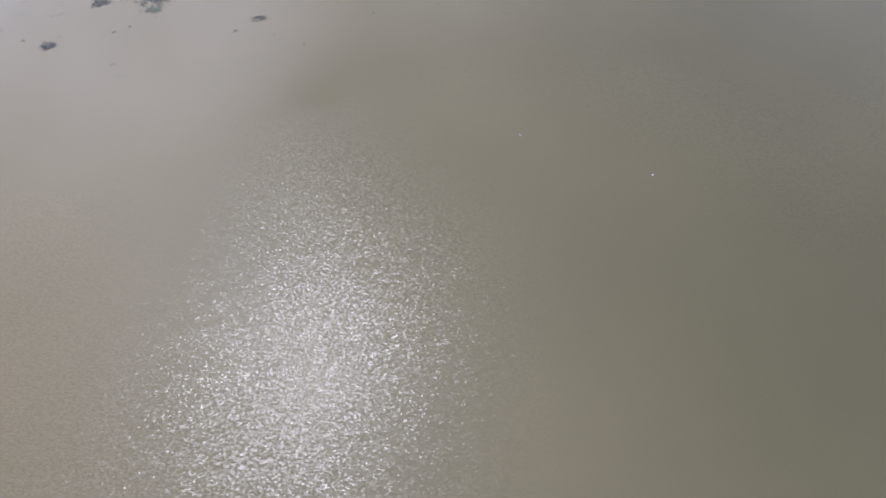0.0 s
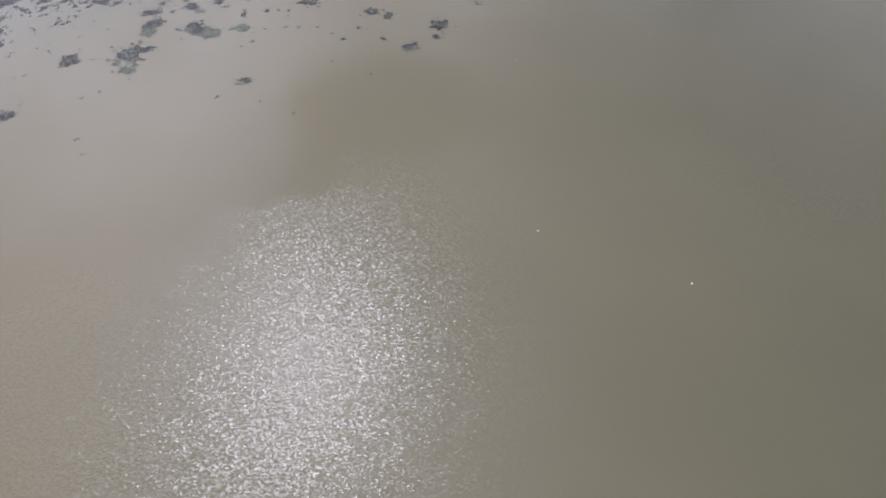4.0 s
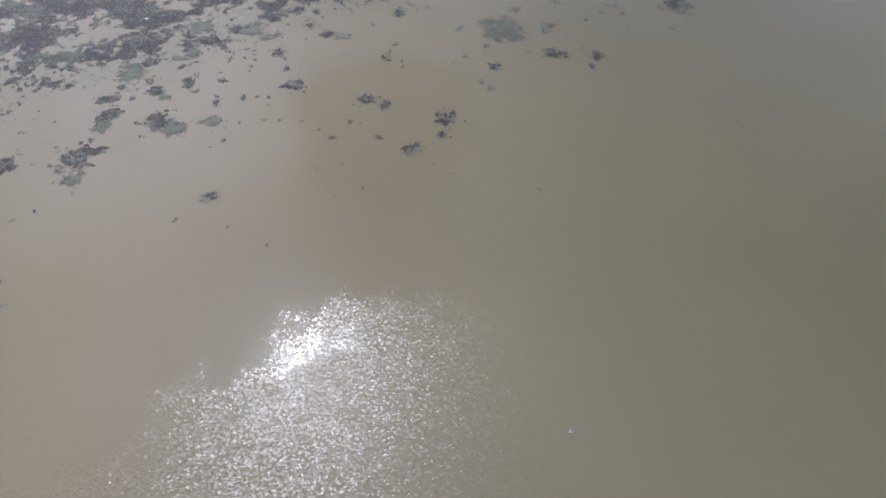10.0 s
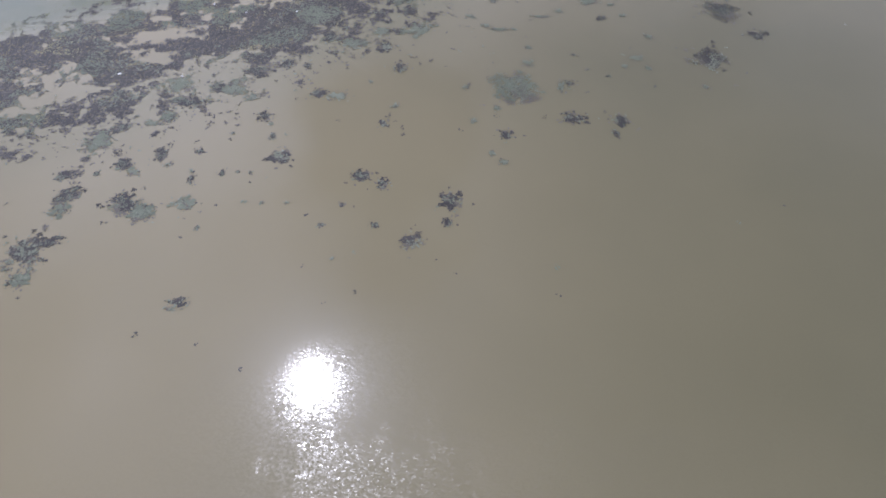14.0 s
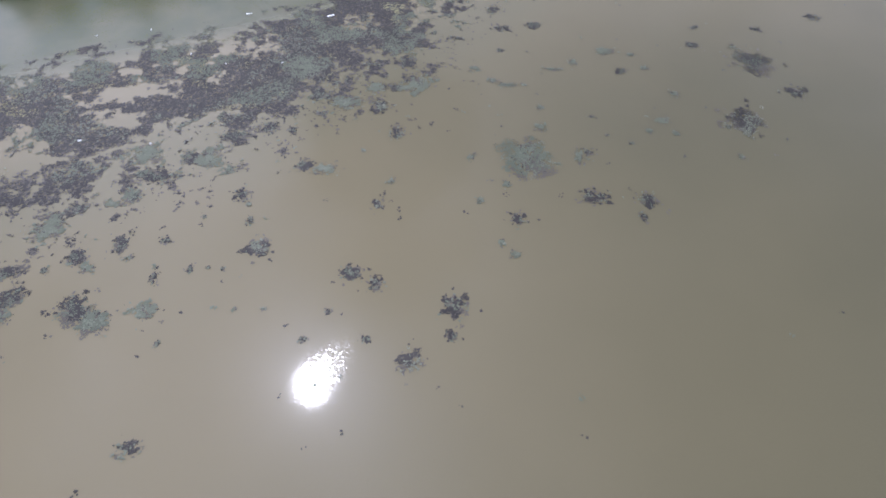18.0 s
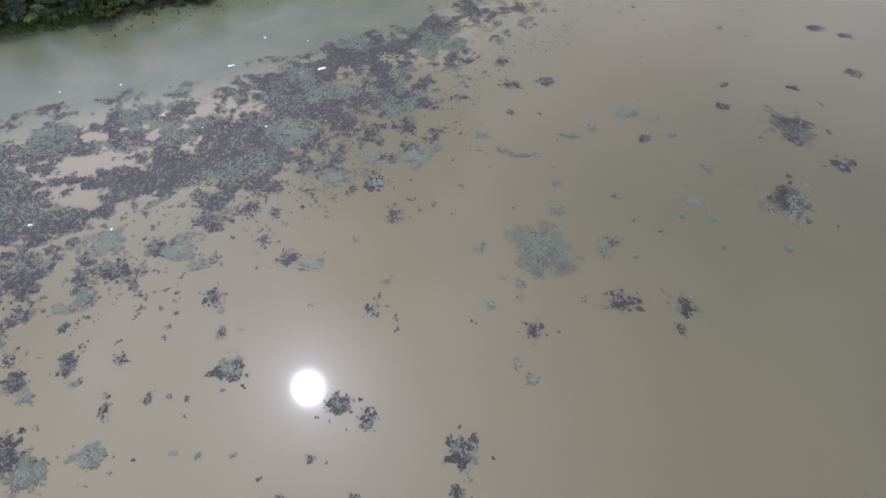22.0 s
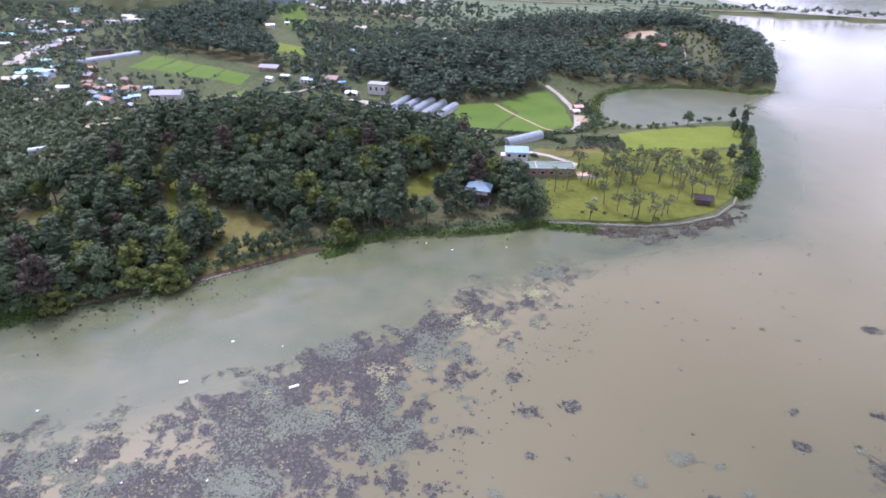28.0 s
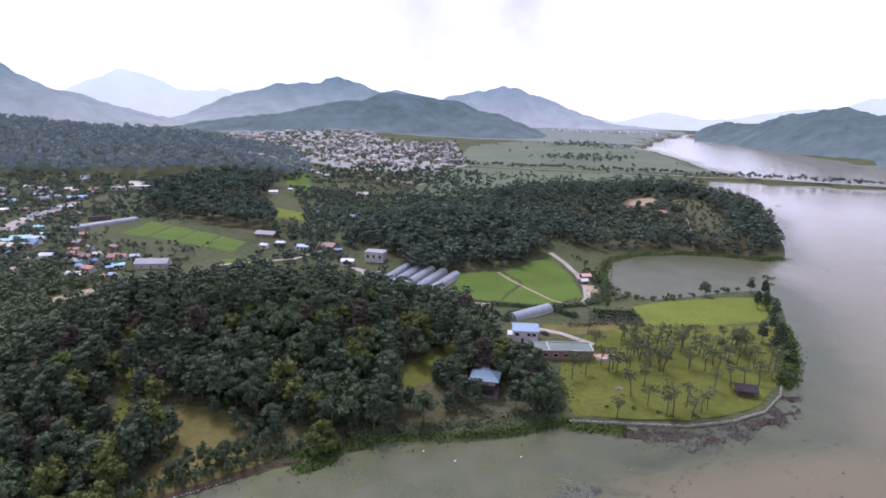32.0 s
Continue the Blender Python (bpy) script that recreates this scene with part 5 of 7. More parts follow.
for poly_, gap_, keep_, words_ in (([(-460, 340), (-250, 280), (-160, 330), (-150, 400), (-240, 480), (-300, 640), (-500, 660)], 8.0, 0.5, "garden shrubs among the village houses"),
                                   ([(-140, 300), (-60, 330), (-60, 420), (30, 480), (60, 600), (-40, 640), (-180, 640), (-130, 520), (-110, 420)], 7.0, 0.65, "shrubs between fields and farm houses"),
                                   ([(-240, 690), (-40, 640), (120, 690), (200, 860), (0, 960), (-120, 880), (-220, 800)], 12.0, 0.5, "shrubs on the plain before the town"),
                                   ([(-420, 180), (-230, 240), (-190, 290), (-260, 330), (-440, 330)], 5.5, 0.6, "dense light scrub beside the village")):
    x, y = scatter(poly_, gap_, RNG, keep_)
    rows_ = (np.abs(x + 185) < 62) & (np.abs(y - 400) < 56) | (np.abs(x + 331) < 12) & (y < 530)
    woods("shrubs", x[~rows_], y[~rows_], LOW_SHRUBS, HAZE_TINT_GREEN if gap_ > 6 else GROVE_GREEN, words_, 1.0, 2.2, 0.32)
steps_ = [max(2, int(math.dist(a_, b_) / 8)) for a_, b_ in zip(DAM[:6], DAM[1:7])]
line_x = np.concatenate([np.linspace(a_[0], b_[0], k, endpoint=False) for a_, b_, k in zip(DAM[:6], DAM[1:7], steps_)])
line_y = np.concatenate([np.linspace(a_[1], b_[1], k, endpoint=False) for a_, b_, k in zip(DAM[:6], DAM[1:7], steps_)])
woods("dam_trees", line_x + RNG.uniform(-3, 3, len(line_x)), line_y - 4, LOW_BROAD, HAZE_TINT_GREEN, "row of round trees along the dam road", 1.0, 1.5, 0.42)
x, y = scatter([(-40, 660), (120, 700), (340, 810), (400, 880), (300, 950), (20, 1000), (-40, 900)], 32.0, RNG, 0.3)
woods("grove", x, y, LOW_SHRUBS + LOW_BROAD[:1], HAZE_TINT_GREEN, "bushes and low trees scattered over the river meadow", 0.8, 1.6, 0.25)
x, y = scatter([(40, 1060), (480, 985), (530, 1300), (560, 1600), (300, 1900), (80, 1500)], 60.0, RNG, 0.3)
woods("grove", x, y, LOW_BROAD, HAZE_TINT_GREEN, "loose trees on the flood meadow", 0.8, 1.5, 0.25)
x, y = scatter([(160, 1180), (330, 1120), (420, 1230), (300, 1290)], 17.0, RNG, 0.8)
woods("grove", x, y, LOW_BROAD, HAZE_TINT_GREEN, "strip of wood beyond the dam", 1.0, 1.6, 0.25)
x, y = scatter([(300, 1600), (500, 1560), (560, 1700), (440, 1900), (330, 1800)], 20.0, RNG, 0.8)
woods("grove", x, y, LOW_BROAD, HAZE_TINT_GREEN, "wood on the river's bend", 1.0, 1.6, 0.25)
x, y = scatter([(80, 296), (108, 300), (96, 340), (100, 385), (88, 380), (86, 340)], 5.0, RNG, 0.35)
woods("bank_bushes", x, y, [("bush", 540), ("bush", 541)], OAK_GREEN, "bushes between the road and the bay", 0.6, 1.1, 0.6)


# ---------------------------------------------------------------- shore: reeds and stone wall
def reeds(name, line, wide, n, mat, label, out=0.0, tall=0.5):
    """Tufts of shore grass along a line."""
    pts = np.asarray(line, float)
    k = RNG.randint(0, len(pts) - 1, n)
    u = RNG.rand(n)[:, None]
    p = pts[k] * (1 - u) + pts[k + 1] * u + RNG.normal(size=(n, 2)) * wide + [0, -out]
    free = np.ones(n, bool)
    for cx, cy, rx, ry in CLEAR[:15] if wide > 2.5 else ():
        free &= ((p[:, 0] - cx) / rx) ** 2 + ((p[:, 1] - cy) / ry) ** 2 > 1
    p = p[free]
    n = len(p)
    z = np.maximum(height(p[:, 0], p[:, 1]), 0) + RNG.uniform(0.1, tall, n)
    nor = RNG.normal(size=(n, 3)) * 0.6 + [0, 0, 0.7]
    nor /= np.linalg.norm(nor, axis=1, keepdims=True)
    v, f = tufts(np.stack([p[:, 0], p[:, 1], z], 1), nor, RNG.uniform(0.25, 0.6, n), RNG)
    return tagged(new(name, mesh_of(name, v, f, mat)), label, "grass", kind="stuff")


reeds("shore_grass", [(-400, -38), (-200, 64), (-132, 97), (-116, 103.5)], 1.6, 4000, REED, "bright green grass along the water's edge")
reeds("shore_grass", [(-42, 146), (-34, 149), (-18, 156), (8, 159), (26, 163), (44, 170)], 1.1, 2600, REED, "green grass along the water's edge")
reeds("shore_grass", [(-30, 147), (-40, 142), (-36, 145)], 1.5, 600, REED, "bright green reeds in the shallow water", 1.0)
reeds("shore_grass", [(42, 167), (52, 166), (60, 166)], 1.5, 1200, REED, "green reeds below the stone wall")
reeds("bank_grass", [(131, 199), (139, 207), (150, 224), (160, 243), (168, 262)], 1.6, 4200, REED, "tall green reeds along the park's east bank", 0, 1.7)
reeds("bank_grass", [(99, 320), (99, 334), (106, 360), (118, 385), (140, 402), (179, 410), (209, 407), (230, 395), (250, 402)], 2.2, 5000, REED, "green grass along the bay")
reeds("undergrowth", [(-100, 122), (-80, 128), (-60, 142), (-30, 156), (0, 163), (30, 170)], 2.4, 3200, OAK_GREEN, "low green undergrowth on the bank")


# scrub under the trees, hedges and rough grass round the farm
for k, (line_, wide_, n_, mat_, words_) in enumerate((
        ([(-120, 112), (-90, 130), (-60, 160), (-20, 175), (20, 190)], 9.0, 9000, OAK_GREEN, "low scrub under the shore wood"),
        ([(-100, 150), (-60, 180), (-10, 190), (30, 200)], 14.0, 6000, OAK_GREEN, "low scrub under the shore wood"),
        ([(6, 282), (28, 277), (52, 275), (76, 282)], 1.2, 2600, OAK_GREEN, "dark hedge along the paddies"),
        ([(30, 252), (34, 263), (58, 272), (66, 262)], 1.4, 2200, OAK_GREEN, "dark bushes round the greenhouse"),
        ([(60, 250), (78, 254), (100, 251), (126, 254)], 1.2, 700, RUST, "brownish low shrubs at the lawn's edge"),
        ([(74, 258), (97, 257), (98, 276), (75, 272)], 0.6, 350, RUST, "dry weeds round the crop bed"),
        ([(76, 262), (97, 261)], 0.35, 500, OAK_GREEN, "row of dark crop plants"),
        ([(76, 267), (97, 266.5)], 0.35, 500, OAK_GREEN, "row of dark crop plants"),
        ([(76, 271), (97, 272)], 0.35, 500, OAK_GREEN, "row of dark crop plants"),
        ([(78, 285), (90, 300), (95, 320), (92, 345)], 2.5, 2600, OAK_GREEN, "bushes on the bank of the bay"),
        ([(-44, 296), (-20, 286), (0, 280)], 1.8, 1800, OAK_GREEN, "dark hedge before the greenhouses"),
        ([(30, 170), (40, 178), (43, 190), (40, 205)], 2.0, 2200, OAK_GREEN, "dark bushes at the lawn's edge"))):
    reeds(("undergrowth", "undergrowth", "hedge", "hedge")[k] if k < 4 else "hedge", line_, wide_, n_, mat_, words_, 0, 1.6 if k > 1 else 0.9)


def stone_wall(line, courses=3):
    """A low wall of rough field stones round the park."""
    ob = thing("stone_wall", 0, 0, 0, 0, "low grey field-stone wall along the park's shore", "wall", kind="structure")
    vs, fs, n = [], [], 0
    for (x0, y0), (x1, y1) in zip(line, line[1:]):
        far = math.hypot(x1 - x0, y1 - y0)
        for course in range(courses):
            for k in range(int(far / 0.75)):
                u = (k + 0.5 + RNG.uniform(-0.2, 0.2)) / (far / 0.75)
                c = np.array([x0 + (x1 - x0) * u + RNG.uniform(-0.12, 0.12), y0 + (y1 - y0) * u + RNG.uniform(-0.12, 0.12), 0.25 + course * 0.5])
                v = ICO_V * (1 + RNG.uniform(-0.2, 0.2, (12, 1))) * RNG.uniform(0.6, 1.25, 3) * (0.48, 0.42, 0.36) + c
                vs.append(v)
                fs.append(ICO_F + n)
                n += 12
    tagged(hang("stones", mesh_of("stones", np.concatenate(vs), np.concatenate(fs), STONE), ob), kind="stuff")


stone_wall([(43, 170), (61, 169), (82, 168), (99, 172), (114, 179), (126, 191), (131, 199)], 2)
stone_wall([(-78, 122), (-62, 132.5), (-48, 141.5), (-34, 147.5)], 1)


# ---------------------------------------------------------------- floating plants
def pads(x, y, size, z=0.03, tilt=0.035, sides=4):
    """Small lobed leaves lying on the water."""
    n = len(x)
    a = np.arange(sides) * 2 * np.pi / sides
    r = size[:, None] * RNG.uniform(0.6, 1.25, (n, sides))
    a = a + RNG.uniform(0, 6.28, (n, 1))
    spin, thin = RNG.uniform(0, 3.14, (n, 1)), RNG.uniform(0.45, 1.0, (n, 1))
    lx, ly = r * np.cos(a) * 1.15, r * np.sin(a) * thin
    px, py = x[:, None] + lx * np.cos(spin) - ly * np.sin(spin), y[:, None] + lx * np.sin(spin) + ly * np.cos(spin)
    base = z + RNG.uniform(0, 0.06, (n, 1))
    pz = base + size[:, None] * RNG.normal(size=(n, sides)) * tilt
    rim = np.stack([px, py, np.maximum(pz, 0.015)], -1)
    mid = np.stack([x, y, base[:, 0] + 0.05 * size], -1)[:, None]
    v = np.concatenate([mid, rim], 1).reshape(-1, 3)
    o = np.arange(n)[:, None] * (sides + 1)
    f = np.concatenate([o + [0, 1 + k, 1 + (k + 1) % sides] for k in range(sides)])
    return v, f


LEAF_OF = {"lime": foliage("green_duckweed", (0.12, 0.135, 0.066), (0.18, 0.19, 0.098), 0.3), "sunken": SUBMERGED, "brown": WEED_BROWN, "dark": WEED_DARK, "green": WEED_GREEN, "pale": WEED_PALE, "yellow": WEED_YELLOW}
WORDS = {"dark": "dark purplish-brown clump of floating water weed", "green": "grey-green raft of floating lily pads", "pale": "small raft of pale lily pads",
         "yellow": "patch of yellowed water plants in the weed belt", "mixed": "dark floating weed clump with pale lily pads"}


def blot(rx, ry, n):
    """Spots that gather into a ragged blot with lobes and gaps."""
    lobes = np.concatenate([RNG.normal(size=(8, 2)) * 0.36, RNG.normal(size=(14, 2)) * 0.58])
    wide = np.concatenate([RNG.uniform(0.13, 0.27, 8), RNG.uniform(0.04, 0.1, 14)])
    share = wide ** 1.7 / (wide ** 1.7).sum()
    k = RNG.choice(22, n, p=share)
    spin, out = RNG.uniform(0, 6.2832, n), np.sqrt(RNG.rand(n)) * 1.5 + RNG.normal(size=n) * 0.12
    p = lobes[k] + np.stack([np.cos(spin), np.sin(spin)], 1) * (out * wide[k] * (0.9 + 0.3 * np.sin(3 * spin + 5 * lobes[k, 0])))[:, None]
    gap = rough(p[:, 0] * rx + 37 * lobes[0, 0], p[:, 1] * ry, 1.1) * 0.5 + rough(p[:, 0] * rx, p[:, 1] * ry, 0.5) * 0.5
    p = p[gap > 0.27 + 0.14 * np.hypot(p[:, 0], p[:, 1])]
    return p[:, 0] * rx, p[:, 1] * ry


def weed(x, y, rx, ry, kind):
    ob = thing("floating_plant_clump", x, y, 0, 0, WORDS[kind], "water plant", "floating plant clumps")
    area = rx * ry * 3.1
    for colour, share in ({"mixed": (("dark", 0.75), ("pale", 0.13)), "dark": (("dark", 0.9), ("green", 0.1)), "green": (("green", 0.85), ("pale", 0.1), ("dark", 0.05))}.get(kind, ((kind, 1.0),)) + (("sunken", 0.35),)):
        small = min(0.18 if colour == "dark" else 0.23, 0.12 + 0.14 * min(rx, ry))
        n = int(min(2600, max(26, 1.5 * area * share / (small * small))))
        u, v = blot(rx, ry, n)
        if len(u) < 4:
            u, v = RNG.normal(size=8) * rx * 0.4, RNG.normal(size=8) * ry * 0.4
        if kind == "mixed":
            u, v = u + rx * (0.12 if colour == "pale" else -0.06), v - ry * (0.15 if colour == "pale" else -0.08)
        if colour == "sunken":
            u, v = u * 1.12 + 0.06 * rx, v * 1.15 - 0.1 * ry
        pv, pf = pads(u, v, RNG.uniform(0.6, 1.35, len(u)) * small, {"pale": 0.06, "green": 0.04, "sunken": 0.004}.get(colour, 0.02), 0.02 if colour == "sunken" else 0.035)
        leaves_ = hang({"sunken": "sunken_foliage", "dark": "dark_foliage", "pale": "pale_foliage", "green": "green_foliage", "yellow": "yellow_foliage"}[colour], mesh_of("leaves", pv, pf, LEAF_OF[colour]), ob)
        tagged(leaves_, kind="stuff")
    return ob


weed(-8.4, 49.0, 3.7, 3.8, "dark")
weed(-11.2, 35.3, 3.1, 1.9, "dark")
weed(-4.3, 37.0, 4.9, 4.9, "green")
weed(-16.7, 35.2, 2.8, 2.9, "green")
weed(-32.7, 31.6, 3.4, 3.8, "dark")
weed(-25.4, 28.1, 6.0, 3.2, "green")
weed(-15.2, 25.9, 3.0, 4.0, "mixed")
weed(-9.4, 14.3, 2.2, 2.8, "mixed")
weed(-32.5, 1.1, 2.6, 3.1, "dark")
weed(-27.4, -0.2, 3.5, 2.1, "pale")
weed(-18.0, 7.0, 0.9, 0.7, "pale")
weed(-9.9, -4.3, 1.0, 1.2, "pale")
weed(-12.6, -12.3, 1.2, 2.1, "mixed")
weed(-45.8, -9.5, 2.2, 2.5, "dark")
weed(-42.3, -17.9, 0.9, 1.4, "dark")
weed(-43.8, -12.7, 0.6, 0.7, "green")
weed(-38.9, -26.0, 3.7, 3.1, "mixed")
weed(-70.1, -24.8, 2.2, 3.6, "dark")
weed(-67.1, -29.5, 1.0, 1.0, "green")
weed(-60.2, -24.2, 1.5, 1.1, "dark")
weed(-52.3, -32.5, 0.7, 1.0, "dark")
weed(-53.4, -16.9, 0.6, 0.7, "dark")
weed(21.3, -16.8, 2.1, 2.5, "dark")
weed(40.9, -9.5, 4.2, 2.5, "dark")
weed(53.6, -10.6, 2.8, 3.2, "dark")
weed(51.4, -16.1, 1.1, 1.8, "dark")
weed(24.9, 4.8, 8.4, 8.0, "green")
weed(30.1, 17.1, 1.6, 2.1, "green")
weed(31.1, 26.1, 1.3, 1.1, "green")
weed(19.2, -5.1, 1.1, 1.3, "green")
weed(12.3, -10.8, 1.1, 1.1, "green")
weed(38.8, 5.7, 1.2, 3.0, "green")
weed(41.5, 7.2, 1.5, 1.5, "dark")
weed(87.9, 20.5, 5.9, 6.9, "mixed")
weed(99.8, 50.7, 6.8, 7.9, "dark")
weed(107.0, 34.3, 3.2, 3.2, "dark")
weed(83.1, 59.0, 1.6, 1.5, "dark")
weed(86.3, 69.5, 1.0, 1.1, "dark")
weed(107.4, 68.8, 2.0, 1.7, "dark")
weed(128.3, 103.5, 3.3, 1.8, "dark")
weed(136.3, 98.9, 2.3, 1.8, "dark")
weed(129.4, 77.3, 2.5, 2.3, "dark")
weed(64.4, 20.5, 2.3, 1.6, "green")
weed(71.0, 33.1, 1.4, 1.4, "green")
weed(59.9, 16.0, 1.0, 1.0, "green")
weed(66.9, 15.0, 1.0, 1.0, "green")
weed(57.6, 44.4, 1.8, 2.0, "dark")
weed(64.9, 46.2, 1.5, 1.1, "green")
weed(22.3, 36.6, 2.8, 1.2, "green")
weed(17.6, 39.0, 1.4, 1.5, "green")
weed(27.2, 36.7, 0.8, 0.8, "green")
weed(43.4, 49.0, 1.5, 1.7, "green")
weed(36.9, 45.0, 3.3, 0.9, "green")
weed(12.9, 45.1, 1.8, 1.3, "green")
weed(21.9, 68.7, 2.8, 2.3, "dark")
weed(33.3, 70.1, 2.8, 2.6, "dark")
weed(20.3, 80.6, 2.5, 2.0, "dark")
weed(8.1, 61.9, 1.6, 1.5, "dark")
weed(20.9, 55.0, 0.8, 0.9, "dark")
weed(54.4, 55.3, 3.4, 2.1, "green")
weed(62.3, 53.2, 1.4, 1.2, "green")
weed(10.5, 4.6, 1.1, 1.0, "green")
weed(16.9, -24.5, 0.8, 1.0, "green")
weed(19.4, -27.8, 1.1, 1.0, "green")
weed(82.0, 5.6, 0.9, 0.9, "green")
weed(44.8, 22.0, 1.0, 0.7, "dark")
weed(48.0, 14.0, 0.5, 0.5, "dark")
weed(54.0, 10.7, 0.7, 0.6, "dark")
weed(95.9, 57.9, 1.2, 1.0, "green")
weed(-75.3, 5.4, 5.3, 4.7, "green")
weed(-57.7, 4.2, 4.1, 4.5, "green")
weed(-51.3, -0.5, 1.7, 2.1, "green")
weed(-62.4, 4.1, 2.9, 3.0, "dark")
weed(-70.1, -2.8, 4.5, 3.5, "dark")
weed(-76.7, -12.9, 3.2, 1.2, "green")
weed(-72.4, -10.4, 1.6, 2.0, "dark")
weed(-38.1, 46.6, 8.0, 6.5, "green")
weed(-25.5, 38.6, 1.1, 2.5, "dark")
weed(-38.1, 15.1, 1.2, 2.0, "dark")
weed(-53.0, 12.5, 5.5, 3.2, "dark")
weed(-44.1, 16.6, 2.5, 2.9, "dark")
weed(-14.2, 82.0, 5.0, 4.3, "yellow")
weed(9.9, 104.4, 5.5, 4.2, "yellow")
weed(16.8, 102.9, 2.7, 3.7, "yellow")
weed(32.5, 120.0, 5.3, 6.6, "yellow")
weed(-81.9, -10.0, 0.6, 0.7, "dark")
weed(-73.5, -9.2, 2.2, 2.7, "green")
weed(-17.0, -32.9, 3.0, 2.6, "dark")
weed(-11.0, -36.0, 2.0, 2.1, "mixed")
weed(5.7, -41.6, 3.2, 3.6, "dark")
weed(5.3, -48.8, 1.5, 1.3, "dark")
weed(-3.3, -54.3, 2.7, 2.5, "mixed")
weed(-12.0, -49.7, 1.2, 0.9, "dark")
weed(-51.8, -72.0, 2.4, 1.8, "mixed")
weed(-20.7, -43.3, 0.9, 0.8, "dark")
weed(-24.7, -49.9, 1.1, 0.7, "dark")
weed(-88.4, -40.7, 3.8, 3.5, "dark")
weed(-88.1, -45.4, 2.5, 2.5, "green")
weed(-74.1, -43.0, 4.4, 4.6, "dark")
weed(-68.6, -46.0, 4.3, 3.7, "green")
weed(-58.4, -43.2, 3.4, 2.5, "green")
weed(-92.2, -33.7, 2.6, 2.1, "dark")
weed(-78.7, -29.6, 2.7, 2.9, "dark")
weed(-75.1, -32.2, 2.0, 1.4, "green")
weed(-86.5, -55.2, 2.9, 1.9, "dark")
weed(-89.2, -20.7, 4.2, 4.2, "green")
weed(-84.6, -14.6, 3.2, 2.4, "dark")
weed(-59.7, -34.7, 1.0, 1.8, "dark")
weed(-53.7, -51.1, 0.6, 0.9, "dark")
weed(16.8, -24.1, 0.7, 0.9, "green")
weed(20.2, -27.8, 0.8, 0.9, "green")
weed(-84.3, -33.1, 0.9, 0.9, "dark")
weed(-52.4, -32.9, 0.7, 0.7, "dark")
weed(-48.6, -32.0, 0.5, 0.5, "dark")
weed(-45.2, -32.5, 0.5, 0.7, "dark")
weed(-40.3, -42.7, 0.5, 0.7, "dark")
weed(-34.2, -42.7, 0.6, 0.5, "green")
weed(-20.9, -59.9, 0.5, 0.5, "pale")
weed(-108.2, -60.6, 3.0, 3.7, "dark")
weed(-90.7, -58.8, 5.3, 6.1, "mixed")
weed(-88.4, -66.5, 2.9, 2.3, "green")
weed(-114.7, -87.4, 2.2, 2.7, "dark")
weed(-138.4, -51.6, 1.9, 2.0, "dark")
weed(83.3, 59.5, 2.2, 1.9, "dark")
weed(87.5, 70.2, 1.3, 1.0, "dark")
weed(95.5, 102.9, 0.8, 0.9, "dark")
weed(21.3, 55.3, 1.2, 1.0, "dark")
weed(33.2, 70.3, 2.0, 2.2, "dark")
weed(77.8, 158.3, 6.3, 4.1, "dark")
weed(97.3, 165.7, 7.6, 3.4, "dark")
weed(70.6, 162.4, 3.2, 2.8, "dark")


def belt(name, colour, n, take, label, size, z):
    """The long belt of weed that lies off the shore."""
    x = RNG.uniform(-152, 108, n)
    top = np.interp(x, [p[0] for p in BELT_TOP], [p[1] for p in BELT_TOP])
    low = np.interp(x, [p[0] for p in BELT_LOW], [p[1] for p in BELT_LOW])
    u = RNG.uniform(-0.42, 1.05, n)
    y = low + (top - low) * u
    ok = take(x + RNG.normal(size=n) * 0.2, y + RNG.normal(size=n) * 0.2, u + RNG.normal(size=n) * 0.02)
    v, f = pads(x[ok], y[ok], RNG.uniform(0.6, 1.4, ok.sum()) * size, z, 0.05, 4)
    return tagged(new(name, mesh_of(name, v, f, LEAF_OF[colour])), label, "water plants", kind="stuff")


def thick(x, y, u, warp):
    """How thick the weed lies: full in the belt's middle, thinning out to both sides."""
    core = step(-0.05, 0.4, u) * step(1.08, 0.75, u)                   # towards its margins the belt breaks up into small tufts
    ragged = rough(x + warp, y, 15) * (0.2 + 0.1 * core) + rough(x, y + warp, 5) * 0.3 + rough(x, y - warp, 2.1) * 0.25 + rough(x - warp, y, 0.95) * (0.25 - 0.1 * core)
    return 0.5 + 1.5 * (ragged - 0.5) + RNG.normal(size=len(x)) * 0.015 + 0.13 * step(0.1, 0.55, u) - 0.3 * step(0.25, -0.35, u) - 0.27 * step(0.72, 1.04, u) - 0.25 * step(-15, 45, x)


def patch(x, y, size, shift):
    return RNG.normal(size=len(x)) * 0.03 + rough(x + shift, y - shift, size) * 0.6 + rough(x - shift, y + shift, size * 0.4) * 0.28 + rough(x, y + shift, size * 0.14) * 0.12


belt("sunken_weed", "sunken", 70000, lambda x, y, u: thick(x, y, u, 0) > 0.46, "faint sunken weed under the surface beside the belt", 0.42, 0.004)
belt("weed_belt", "dark", 34000, lambda x, y, u: thick(x, y, u, 0) > 0.575, "thick mat of dark weed in the middle of the belt", 0.66, 0.006)
belt("weed_belt", "dark", 80000, lambda x, y, u: thick(x, y, u, 0) > 0.53, "dense belt of dark purplish floating weed", 0.42, 0.01)
belt("weed_belt", "dark", 130000, lambda x, y, u: thick(x, y, u, 0) > 0.5, "dense belt of dark purplish floating weed", 0.2, 0.03)
